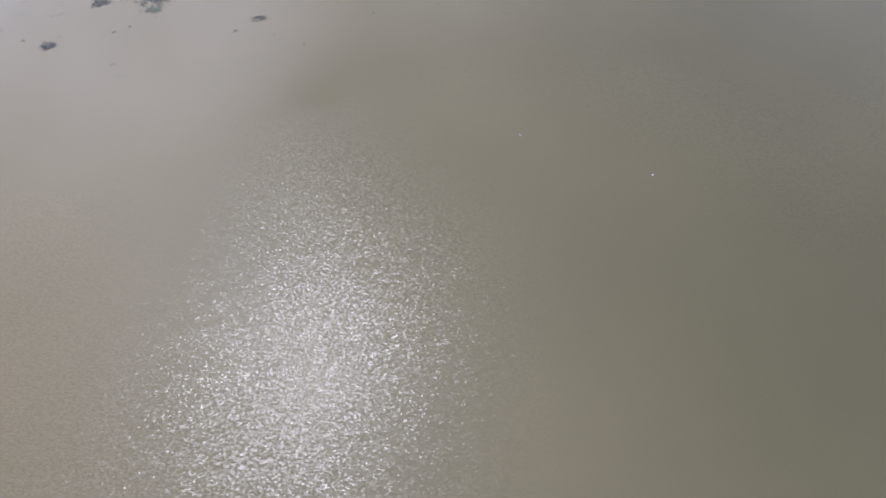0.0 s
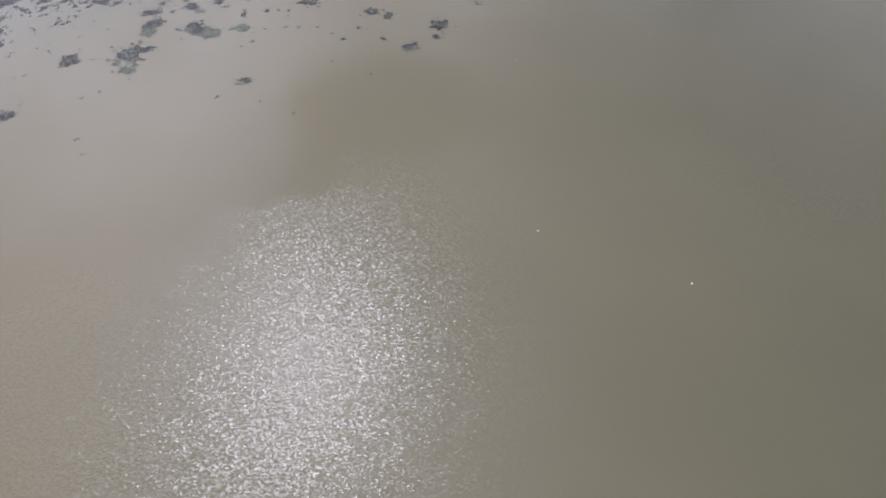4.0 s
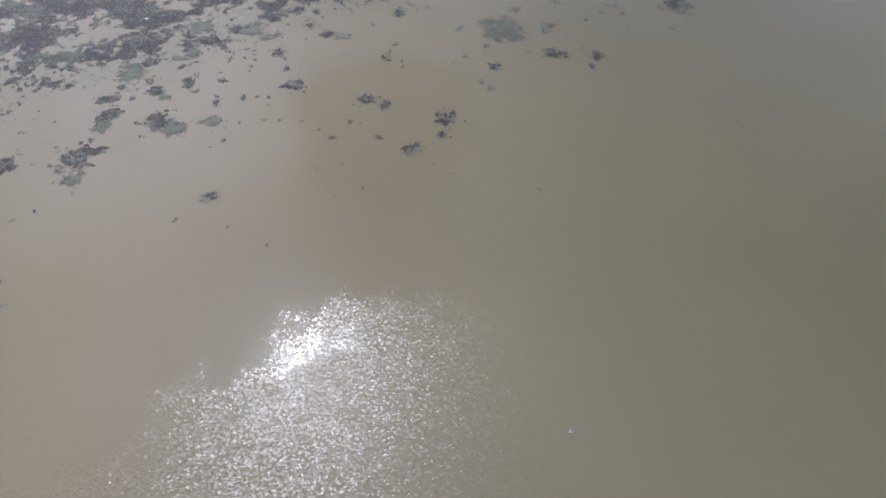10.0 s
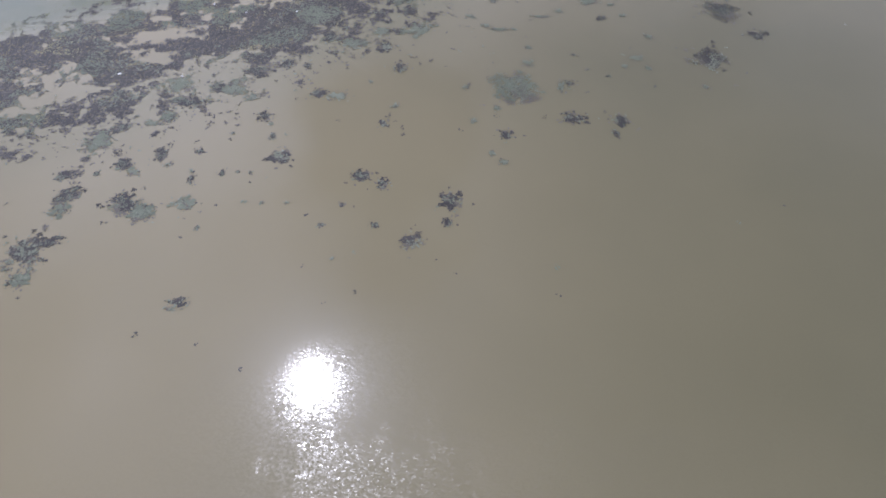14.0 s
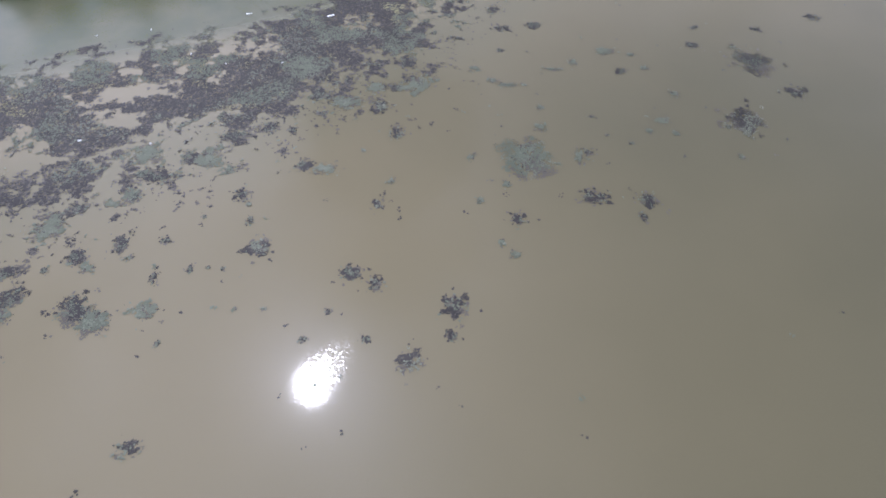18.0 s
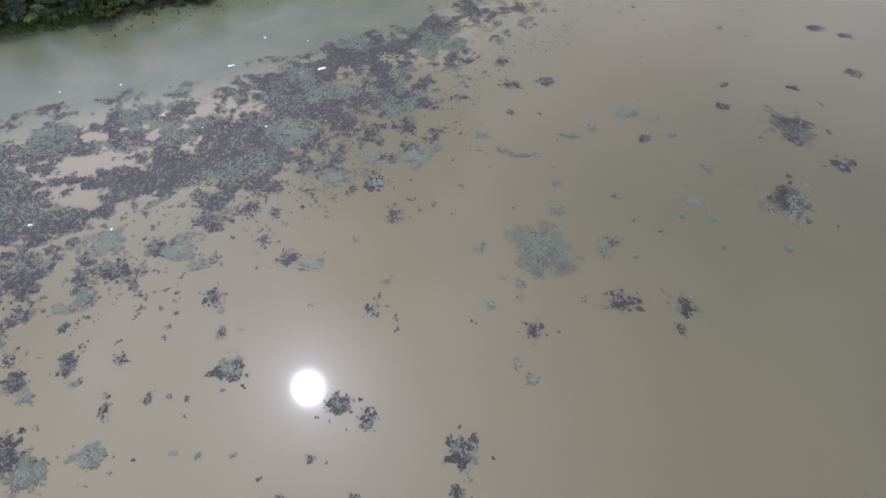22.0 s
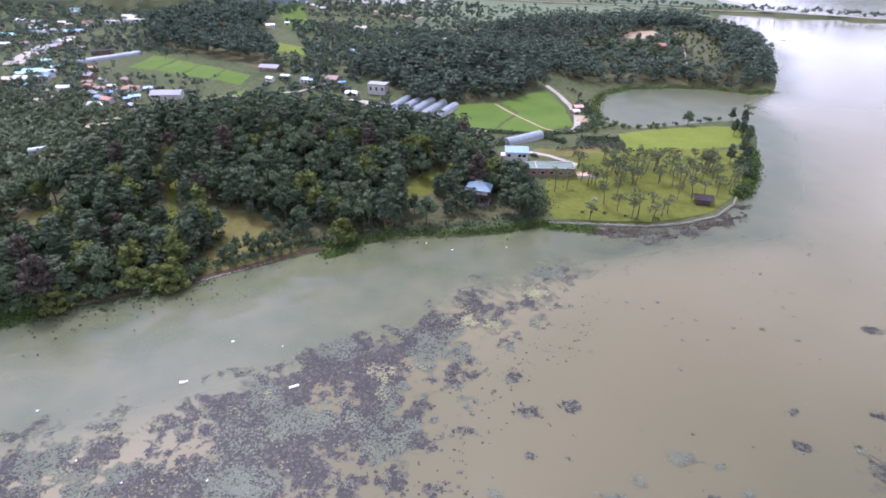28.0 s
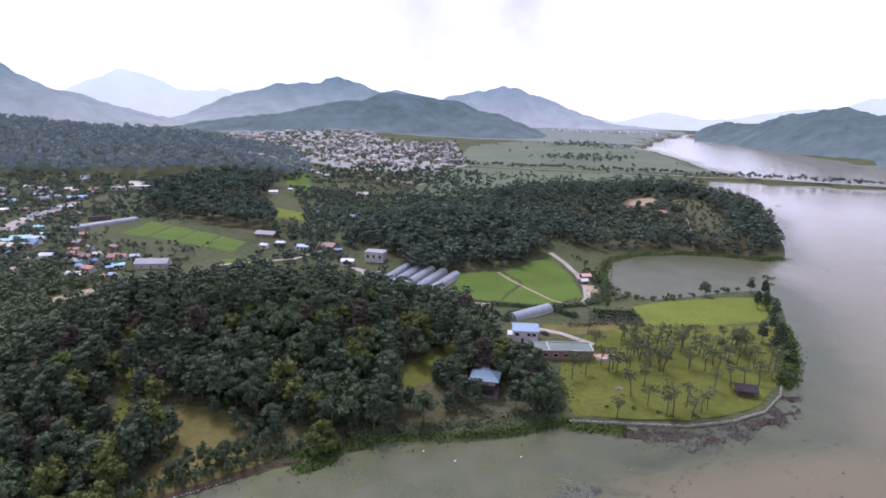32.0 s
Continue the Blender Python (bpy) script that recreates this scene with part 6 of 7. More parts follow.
belt("lily_belt", "green", 130000, lambda x, y, u: (patch(x, y, 11, 300) > 0.575) & (thick(x, y, u, 0) > 0.4) & (u > -0.2), "grey-green lily pads among the weed belt", 0.34, 0.06)
belt("lily_belt", "pale", 60000, lambda x, y, u: (patch(x, y, 9, 740) > 0.62) & (thick(x, y, u, 0) > 0.42) & (u > 0.0), "pale lily pads among the weed belt", 0.26, 0.09)
belt("yellow_belt", "yellow", 60000, lambda x, y, u: (patch(x, y, 7, 1240) > 0.735 - 0.05 * step(-30, 10, x)) & (thick(x, y, u, 0) > 0.42) & (u > 0.1), "yellowed pads among the weed belt", 0.24, 0.1)
belt("lily_belt", "lime", 24000, lambda x, y, u: (patch(x, y, 10, 520) > 0.58) & (u > 0.75), "thin veil of green pads behind the weed belt", 0.24, 0.03)
belt("lily_belt", "green", 60000, lambda x, y, u: (x > 0) & (u > 0.35) & (patch(x, y, 6, 910) > 0.54), "thin scattered grey-green pads where the belt meets the shore", 0.2, 0.04)
belt("loose_weed", "dark", 2500, lambda x, y, u: (u < 0.15) & (rough(x, y, 9) > 0.5), "small loose scraps of dark weed", 0.3, 0.02)


def flecks(name, n, colour, size, label, spread_poly, power):
    """Loose scraps that drift off the belt."""
    x, y = RNG.uniform(-150, 170, n), RNG.uniform(-110, 170, n)
    off = np.interp(x, [p[0] for p in BELT_LOW], [p[1] for p in BELT_LOW]) - y
    ok = (off > 0) & (RNG.rand(n) < np.exp(-off / spread_poly)) & (rough(x, y, 14) > 0.42) & (land_depth(x, y) < -2)
    k = RNG.randint(2, 6, ok.sum())
    cx, cy = np.repeat(x[ok], k), np.repeat(y[ok], k)
    v, f = pads(cx + RNG.normal(size=len(cx)) * 0.35, cy + RNG.normal(size=len(cx)) * 0.35, RNG.uniform(0.5, 1.4, len(cx)) * size)
    return tagged(new(name, mesh_of(name, v, f, LEAF_OF[colour])), label, "water plants", kind="stuff")


def film(name, n, colour, far, label):
    """Small floating leaves that gather along the wooded shore."""
    line = np.array(SHORE_SOUTH[3:13], float)
    k, u = RNG.randint(0, len(line) - 1, n), RNG.rand(n)[:, None]
    p = line[k] * (1 - u) + line[k + 1] * u + np.stack([RNG.normal(size=n) * 3, -np.abs(RNG.normal(size=n)) * far], 1)
    ok = (patch(p[:, 0], p[:, 1], 9, 95) > 0.47) & (land_depth(p[:, 0], p[:, 1]) < -0.5)
    v, f = pads(p[ok, 0], p[ok, 1], RNG.uniform(0.12, 0.3, ok.sum()), 0.02, 0.04, 4)
    return tagged(new(name, mesh_of(name, v, f, LEAF_OF[colour])), label, "water plants", kind="stuff")


film("floating_pads", 42000, "lime", 15.0, "green film of small floating leaves along the shore")
film("floating_pads", 9000, "lime", 26.0, "thin green floating leaves off the shore")
flecks("loose_weed", 2600, "dark", 0.3, "loose dark scraps of weed on the open water", 42.0, 1)
flecks("loose_pads", 1700, "green", 0.33, "loose green lily pads on the open water", 30.0, 1)


def wall_debris(name, n, colour, label):
    """Rotting weed washed against the park's wall."""
    line = np.array([(58, 164), (70, 163), (84, 162), (98, 166), (112, 172), (124, 182), (132, 193)], float)
    k, u = RNG.randint(0, 6, n), RNG.rand(n)[:, None]
    p = line[k] * (1 - u) + line[k + 1] * u + np.stack([RNG.normal(size=n) * 1.5, RNG.normal(size=n) * 2.6], 1)
    ok = (rough(p[:, 0], p[:, 1], 5) * 0.6 + rough(p[:, 0], p[:, 1], 2) * 0.4 > 0.45) & (land_depth(p[:, 0], p[:, 1]) < -0.5)
    v, f = pads(p[ok, 0], p[ok, 1], RNG.uniform(0.15, 0.4, ok.sum()), 0.03, 0.3)
    return tagged(new(name, mesh_of(name, v, f, LEAF_OF[colour])), label, "water plants", kind="stuff")


wall_debris("washed_up_weed", 5000, "dark", "dark weed washed against the stone wall")
wall_debris("washed_up_weed", 3500, "brown", "brown rotting weed washed against the stone wall")


# ---------------------------------------------------------------- small things on the lawn
def rocks(x, y, n, label):
    ob = thing("rock_pile", x, y, float(height(x, y)), RNG.uniform(0, 360), label, "rocks")
    for k in range(n):
        a, r = RNG.uniform(0, 6.28), RNG.uniform(0, 1.3)
        v = ICO_V * (1 + RNG.uniform(-0.2, 0.2, (12, 1))) * RNG.uniform(0.35, 0.8, 3) + [r * math.cos(a), r * math.sin(a), 0.25]
        hang("rock", mesh_of("rock", v, ICO_F, STONE), ob)


rocks(66, 191, 9, "heap of pale garden rocks round a pine")
rocks(30, 182, 5, "few pale garden rocks beside the pavilion")
for x, y in ((62, 178), (67, 177), (58, 178), (75, 175), (79, 173), (87, 173), (64, 181)):
    plant(BUSHES[RNG.randint(3)], x, y, RNG.uniform(0.3, 0.5), group="low shrubs on the lawn", label="low round shrub on the park lawn")


def bench(x, y, turn):
    ob = thing("bench", x, y, float(height(x, y)) + 0.12, turn, "pale wooden bench on the lawn", "bench", "benches in the park")
    part("seat", box(bmesh.new(), 0, 0, 0.42, 1.8, 0.5, 0.08, 0, 0.02), GRAVEL, ob)
    part("backrest", box(bmesh.new(), 0, 0.24, 0.55, 1.8, 0.07, 0.4, 0, 0.02), GRAVEL, ob)
    for s in (-0.75, 0.75):
        part("leg", box(bmesh.new(), s, 0, 0, 0.1, 0.45, 0.42), CONCRETE, ob)


for x, y, turn in ((124, 250, 10), (72, 236, 40), (124, 224, -20), (143, 238, 60), (96, 246, 5)):
    bench(x, y, turn)

# ---------------------------------------------------------------- buildings
def gable(wide, deep, low, high, over, thick=0.18):
    """A ridged roof along x, with overhanging eaves and some thickness."""
    bm = bmesh.new()
    w, d = wide / 2 + over, deep / 2 + over
    rise = (high - low) / (deep / 2)
    eave = low - over * rise
    for s in (1, -1):
        q = [(-w, s * d, eave), (w, s * d, eave), (w, 0, high), (-w, 0, high)]
        vs = [bm.verts.new(p) for p in q] + [bm.verts.new((p[0], p[1], p[2] + thick)) for p in q]
        for f in ((0, 1, 2, 3), (7, 6, 5, 4), (0, 4, 5, 1), (1, 5, 6, 2), (2, 6, 7, 3), (3, 7, 4, 0)):
            bm.faces.new([vs[i] for i in f])
    bmesh.ops.recalc_face_normals(bm, faces=bm.faces)
    return bm


def gabled_walls(wide, deep, low, high):
    bm = bmesh.new()
    w, d = wide / 2, deep / 2
    base = [bm.verts.new(p) for p in ((-w, -d, -1), (w, -d, -1), (w, d, -1), (-w, d, -1))]
    top = [bm.verts.new(p) for p in ((-w, -d, low), (w, -d, low), (w, d, low), (-w, d, low))]
    r0, r1 = bm.verts.new((-w, 0, high)), bm.verts.new((w, 0, high))
    bm.faces.new((base[0], base[1], top[1], top[0]))
    bm.faces.new((base[2], base[3], top[3], top[2]))
    bm.faces.new((base[1], base[2], top[2], r1, top[1]))
    bm.faces.new((base[3], base[0], top[0], r0, top[3]))
    bm.faces.new((base[3], base[2], base[1], base[0]))
    return bm


def window(parent, x, y, z, w, h, turn=0.0):
    """A framed window set into a wall that faces -y, before the turn."""
    ob = part("window", box(bmesh.new(), x, y, z, w, 0.12, h, turn), PLASTER, parent)
    out = Vector((math.sin(radians(turn)), -math.cos(radians(turn)))) * 0.05
    part("pane", box(bmesh.new(), x + out.x, y + out.y, z + 0.1, w - 0.2, 0.1, h - 0.2, turn), GLASS_DARK, ob)
    return ob


def cottage(x, y, wide, colour, deep=None, low=2.6, turn=None, wall=None):
    """A village house with a ridged roof, windows and a door."""
    wide = max(3.6, wide * 0.85)
    deep = deep or wide * RNG.uniform(0.55, 0.8)
    deep = min(deep, 9.0)
    turn = RNG.uniform(-25, 25) if turn is None else turn
    high = low + deep * RNG.uniform(0.16, 0.24)
    ob = thing("house", x, y, float(height(x, y)), turn, f"small plastered village house with a {dict(sky='pale blue', teal='teal green').get(colour, colour)} roof", "house", "village houses")
    part("wall", gabled_walls(wide, deep, low, high), wall or (PLASTER, BRICKWORK, CONCRETE)[RNG.randint(3)], ob)
    part("roof", gable(wide, deep, low, high, 0.45), ROOFS[colour], ob)
    for u in (-0.28, 0.28):
        window(ob, u * wide, -deep / 2, 0.9, min(1.4, wide * 0.25), 1.2)
    part("door", box(bmesh.new(), 0, -deep / 2, 0, 0.9, 0.14, 2.0), TIMBER, ob)
    return ob


cottage(-395, 508, 13.2, "teal")
cottage(-447, 567, 7.2, "grey")
cottage(-411, 573, 13.2, "grey")
cottage(-371, 508, 7.1, "white")
cottage(-392, 559, 10.3, "grey")
cottage(-438, 644, 10.6, "red")
cottage(-287, 374, 14.4, "teal")
cottage(-291, 367, 8.8, "teal")
cottage(-276, 375, 9.0, "white")
cottage(-267, 339, 7.9, "blue")
cottage(-250, 324, 5.1, "white")
cottage(-238, 303, 7.4, "brown")
cottage(-239, 315, 4.6, "brown")
cottage(-332, 491, 10.2, "white")
cottage(-248, 371, 10.8, "grey")
cottage(-237, 351, 6.8, "brown")
cottage(-255, 391, 6.8, "red")
cottage(-220, 336, 7.3, "brown")
cottage(-216, 342, 6.0, "cream")
cottage(-231, 359, 5.6, "grey")
cottage(-211, 316, 5.0, "blue")
cottage(-204, 312, 5.6, "grey")
cottage(-210, 327, 4.5, "blue")
cottage(-203, 327, 4.5, "blue")
cottage(-192, 313, 4.3, "blue")
cottage(-215, 359, 7.0, "brown")
cottage(-201, 339, 8.4, "grey")
cottage(-190, 337, 6.0, "sky")
cottage(-186, 298, 4.8, "salmon")
cottage(-183, 301, 5.4, "sky")
cottage(-172, 290, 6.4, "dark")
cottage(-161, 295, 11.9, "red")
cottage(-156, 295, 4.2, "white")
cottage(-165, 284, 4.0, "white")
cottage(-167, 276, 2.8, "white")

cottage(-125, 307, 8.1, "blue")
cottage(-177, 502, 9.9, "brown")
cottage(-177, 580, 10.2, "white")
cottage(-168, 614, 5.4, "white")
cottage(-114, 510, 9.1, "blue")
cottage(-81, 497, 12.5, "sky")
cottage(-67, 485, 14.7, "blue")
cottage(-60, 473, 5.3, "white")
cottage(-47, 488, 5.9, "brown")
cottage(-92, 631, 15.1, "cream")
cottage(-47, 608, 12.2, "white")
cottage(-12, 524, 9.6, "white")
cottage(-0, 516, 8.4, "white")
cottage(2, 562, 6.9, "white")
cottage(-131, 409, 17.2, "grey")
cottage(-122, 375, 6.0, "white")
cottage(-113, 383, 6.9, "white")
cottage(-96, 375, 10.6, "sky")
cottage(-79, 376, 13.4, "brown")
cottage(-70, 366, 5.2, "blue")
cottage(-60, 344, 8.5, "white")


# more village roofs between the lanes
vrng = np.random.RandomState(3)
added = 0
while added < 60:
    x, y = vrng.uniform(-460, -150), vrng.uniform(285, 640)
    if not inside(np.array([x]), np.array([y]), [(-270, 300), (-185, 285), (-160, 315), (-200, 345), (-245, 385), (-300, 420), (-300, 470), (-330, 520), (-330, 630), (-460, 650), (-450, 520), (-340, 380)])[0]:
        continue
    cottage(x, y, vrng.uniform(6, 12), ("grey", "brown", "white", "blue", "grey", "red", "cream", "teal")[vrng.randint(8)])
    added += 1


def shed(name, x, y, wide, deep, high, turn, roof, wall, label):
    """A long flat building with a roof slab and a row of windows."""
    ob = thing(name, x, y, float(height(x, y)), turn, label, "building")
    part("wall", box(bmesh.new(), 0, 0, -1, wide, deep, high + 1), wall, ob)
    part("roof", box(bmesh.new(), 0, 0, high, wide + 0.8, deep + 0.8, 0.3, 0, 0.05), roof, ob)
    for k in range(max(2, int(wide / 4))):
        window(ob, -wide / 2 + (k + 0.5) * wide / max(2, int(wide / 4)), -deep / 2, high * 0.35, 1.6, high * 0.4)
    return ob


cottage(-172, 323, 21, "grey", 14, 3.2, 8, CONCRETE)
shed("barn", -277, 446, 16, 6, 3.0, 35, ROOFS["dark"], TIMBER, "long dark livestock barn beside the fields")
shed("barn", -341, 590, 15, 7, 3.2, 8, ROOFS["white"], PLASTER, "long white-roofed shed at the hill's foot")
shed("barn", -321, 598, 25, 7, 3.2, 8, ROOFS["white"], PLASTER, "long white-roofed shed at the hill's foot")
shed("concrete_house", -43, 350, 12, 8, 6.0, -12, ROOFS["grey"], CONCRETE, "two-storey grey concrete house with a flat roof")
shed("low_barn", 17, 266, 13, 7, 2.8, -8, ROOFS["brown"], CONCRETE, "low grey-brown barn among trees")


def tunnel(x0, y0, x1, y1, wide, high, label, group=""):
    """A film greenhouse: an arched skin, its hoops, and two end walls."""
    far, turn = math.hypot(x1 - x0, y1 - y0), math.degrees(math.atan2(y1 - y0, x1 - x0))
    z = max(float(height(x0, y0)), float(height(x1, y1)), float(height((x0 + x1) / 2, (y0 + y1) / 2)))
    ob = thing("greenhouse", (x0 + x1) / 2, (y0 + y1) / 2, z, turn, label, "greenhouse", group)
    arc = [(math.cos(a) * wide / 2, high * math.sin(a) ** 0.8) for a in np.linspace(0, math.pi, 13)]
    n = max(4, int(far / 2))
    v = [(-far / 2 + far * k / n, p, max(q, -0.2)) for k in range(n + 1) for p, q in arc]
    f = [(k * 13 + s, k * 13 + s + 1, k * 13 + s + 14, k * 13 + s + 13) for k in range(n) for s in range(12)]
    hang("skin", mesh_of("skin", v, f, FILM, True), ob)
    for k, end in enumerate((-far / 2, far / 2)):
        ev = [(end, p, q) for p, q in arc] + [(end, 0, -0.5)]
        hang("end_wall", mesh_of("end_wall", ev, [(s, s + 1, 13) for s in range(12)], FILM), ob)
        part("door", box(bmesh.new(), end + (0.05 if k else -0.05), 0, 0, 0.1, 1.6, 1.9), PLASTER, ob)
    for k in range(0, n + 1, 2):
        c = -far / 2 + far * k / n
        hv, hf = [], []
        for p, q in arc:
            hv += [(c - 0.05, p * 1.012, q * 1.015), (c + 0.05, p * 1.012, q * 1.015)]
        hf = [(2 * s, 2 * s + 1, 2 * s + 3, 2 * s + 2) for s in range(12)]
        hang("hoop", mesh_of("hoop", hv, hf, ROOFS["white"]), ob)
    base = bmesh.new()
    for s in (-1, 1):
        box(base, 0, s * wide / 2, -0.8, far, 0.15, 0.95)
    part("footing", base, CONCRETE, ob)
    return ob


tunnel(-34, 306, -22, 338, 5.6, 2.9, "arched film greenhouse with torn white skin beside the paddy", "greenhouses by the paddy")
tunnel(-28, 302, -14, 337, 5.6, 2.9, "arched grey film greenhouse beside the paddy", "greenhouses by the paddy")
tunnel(-21.5, 298, -7, 335, 5.6, 2.9, "arched grey film greenhouse beside the paddy", "greenhouses by the paddy")
tunnel(-15, 294, 0.5, 331, 5.6, 2.9, "arched grey film greenhouse beside the paddy", "greenhouses by the paddy")
tunnel(-8.5, 289, 8, 327, 5.6, 2.9, "arched grey film greenhouse beside the paddy", "greenhouses by the paddy")
tunnel(-44, 312, -37, 326, 5.0, 2.6, "short arched greenhouse beside the farm road")
tunnel(34, 256, 54, 271, 6.0, 3.0, "long arched grey greenhouse behind the house")
tunnel(-184, 209, -178, 213, 4.2, 2.4, "small white film hut in the clearing")
tunnel(-276, 408, -249, 450, 6.5, 3.0, "long white greenhouse above the fields")


def pavilion(x, y, turn):
    """A lakeside pavilion of two storeys under a hipped pale blue roof."""
    z = float(height(x, y))
    ob = thing("pavilion", x, y, z, turn, "wooden two-storey lakeside pavilion with a pale blue hipped roof", "pavilion")
    part("base", box(bmesh.new(), 0, 0, -1.2, 10.0, 8.2, 1.6, 0, 0.05), STONE, ob)
    part("floor", box(bmesh.new(), 0, 0, 2.9, 9.4, 7.6, 0.35, 0, 0.03), TIMBER, ob)
    for px in (-4.2, -1.4, 1.4, 4.2):
        for py in (-3.3, 0, 3.3):
            part("post", box(bmesh.new(), px, py, 0.4, 0.32, 0.32, 5.6), TIMBER, ob)
    part("inner_wall", box(bmesh.new(), 0, 1.2, 3.25, 7.8, 4.4, 2.6), PLASTER, ob)
    for s in (-1, 1):
        part("railing", box(bmesh.new(), 0, s * 3.65, 3.95, 9.0, 0.1, 0.12), TIMBER, ob)
        part("railing", box(bmesh.new(), s * 4.6, 0, 3.95, 0.1, 7.2, 0.12), TIMBER, ob)
    bm = bmesh.new()
    eave, ridge_, top, low = (5.3, 4.4), (1.0, 0.0), 9.0, 6.0
    outer = [bm.verts.new((sx * eave[0], sy * eave[1], low + 0.35)) for sx, sy in ((-1, -1), (1, -1), (1, 1), (-1, 1))]
    under = [bm.verts.new((sx * eave[0], sy * eave[1], low + 0.1)) for sx, sy in ((-1, -1), (1, -1), (1, 1), (-1, 1))]
    mid = [bm.verts.new((sx * 3.9, sy * 2.5, low + 1.35)) for sx, sy in ((-1, -1), (1, -1), (1, 1), (-1, 1))]
    r = [bm.verts.new((-ridge_[0], 0, top)), bm.verts.new((ridge_[0], 0, top))]
    for k in range(4):
        j = (k + 1) % 4
        bm.faces.new((outer[k], outer[j], mid[j], mid[k]))
        bm.faces.new((under[j], under[k], outer[k], outer[j])[::-1])
    bm.faces.new((mid[0], mid[1], r[1], r[0]))
    bm.faces.new((mid[2], mid[3], r[0], r[1]))
    bm.faces.new((mid[1], mid[2], r[1]))
    bm.faces.new((mid[3], mid[0], r[0]))
    bm.faces.new(under[::-1])
    bmesh.ops.recalc_face_normals(bm, faces=bm.faces)
    roof = part("roof", bm, ROOFS["slate"], ob)
    part("ridge_cap", box(bmesh.new(), 0, 0, top - 0.1, 2.8, 0.4, 0.35, 0, 0.06), ROOFS["grey"], roof)
    return ob


pavilion(16, 185, -12)


def hut(x, y, turn):
    """A small open shelter with a dark tiled roof."""
    ob = thing("shelter", x, y, float(height(x, y)), turn, "small open wooden shelter with a dark tiled roof on the lawn", "shelter")
    part("platform", box(bmesh.new(), 0, 0, -0.3, 5.6, 4.6, 0.8, 0, 0.04), TIMBER, ob)
    for px in (-2.4, 2.4):
        for py in (-1.9, 1.9):
            part("post", box(bmesh.new(), px, py, 0.5, 0.22, 0.22, 2.2), TIMBER, ob)
    part("roof", gable(6.6, 5.2, 2.7, 4.0, 0.7, 0.25), ROOFS["dark"], ob)
    part("bench", box(bmesh.new(), 0, 1.5, 0.5, 4.0, 0.5, 0.45), TIMBER, ob)


hut(112, 190, -14)


def lake_house():
    ob = thing("white_house", 36.5, 231.5, float(height(36.5, 231)), -4, "white house with a pale blue ridged roof behind the park", "house")
    part("wall", gabled_walls(10.5, 9.0, 5.4, 6.8), ROOFS["white"], ob)
    part("roof", gable(10.5, 9.0, 5.4, 6.8, 0.5), ROOFS["sky"], ob)
    for u in (-3.6, 1.5, 3.6):
        window(ob, u, -4.5, 3.0, 1.8, 1.5)
    part("door", box(bmesh.new(), -1.2, -4.5, 0, 1.1, 0.14, 2.1), TIMBER, ob)
    part("annex", box(bmesh.new(), -6.3, 1.0, 0, 2.2, 5.0, 2.4), PLASTER, ob)
    low = thing("long_house", 49, 217, float(height(49, 217)), 0, "long low house with a pale green flat roof and white parapet", "house")
    part("wall", box(bmesh.new(), 0, 0, -1, 25, 8, 4.4), BRICKWORK, low)
    part("roof", box(bmesh.new(), 0, 0, 3.4, 26, 9, 0.3), ROOFS["green"], low)
    for k, (px, py, w, d) in enumerate(((0, -4.4, 26, 0.3), (0, 4.4, 26, 0.3), (-12.9, 0, 0.3, 8.6), (12.9, 0, 0.3, 8.6), (-5, 0, 0.5, 8.6))):
        part("parapet", box(bmesh.new(), px, py, 3.704, w, d, 0.4), CONCRETE, low)
    for k in range(6):
        window(low, -10.4 + k * 4.1, -4.0, 1.0, 2.0, 1.5)
    terrace = thing("terrace", 68, 216, float(height(68, 216)), 0, "pinkish paved terrace with a low wall", "terrace")
    part("paving", box(bmesh.new(), 0, 0, -0.6, 9, 6, 0.9), ROOFS["salmon"], terrace)
    part("low_wall", box(bmesh.new(), 0, -3.1, -0.6, 9, 0.3, 1.7), CONCRETE, terrace)


lake_house()


def car(x, y, turn):
    ob = thing("car", x, y, float(height(x, y)) + 0.2, turn, "dark parked car on the track beside the house", "car")
    bm = box(bmesh.new(), 0, 0, 0.35, 4.3, 1.75, 0.6, 0, 0.15)
    box(bm, -0.2, 0, 0.9, 2.3, 1.5, 0.5, 0, 0.2)
    part("body", bm, CAR_PAINT, ob)
    part("windscreen", box(bmesh.new(), -0.2, 0, 1.0, 2.34, 1.3, 0.28), GLASS_DARK, ob)
    for px in (-1.35, 1.35):
        for py in (-0.8, 0.8):
            bm = bmesh.new()
            bmesh.ops.create_cone(bm, cap_ends=True, segments=14, radius1=0.33, radius2=0.33, depth=0.22, matrix=pose(px, py, 0.33, 90))
            part("wheel", bm, RUBBER, ob)


car(46.5, 237.5, -35)


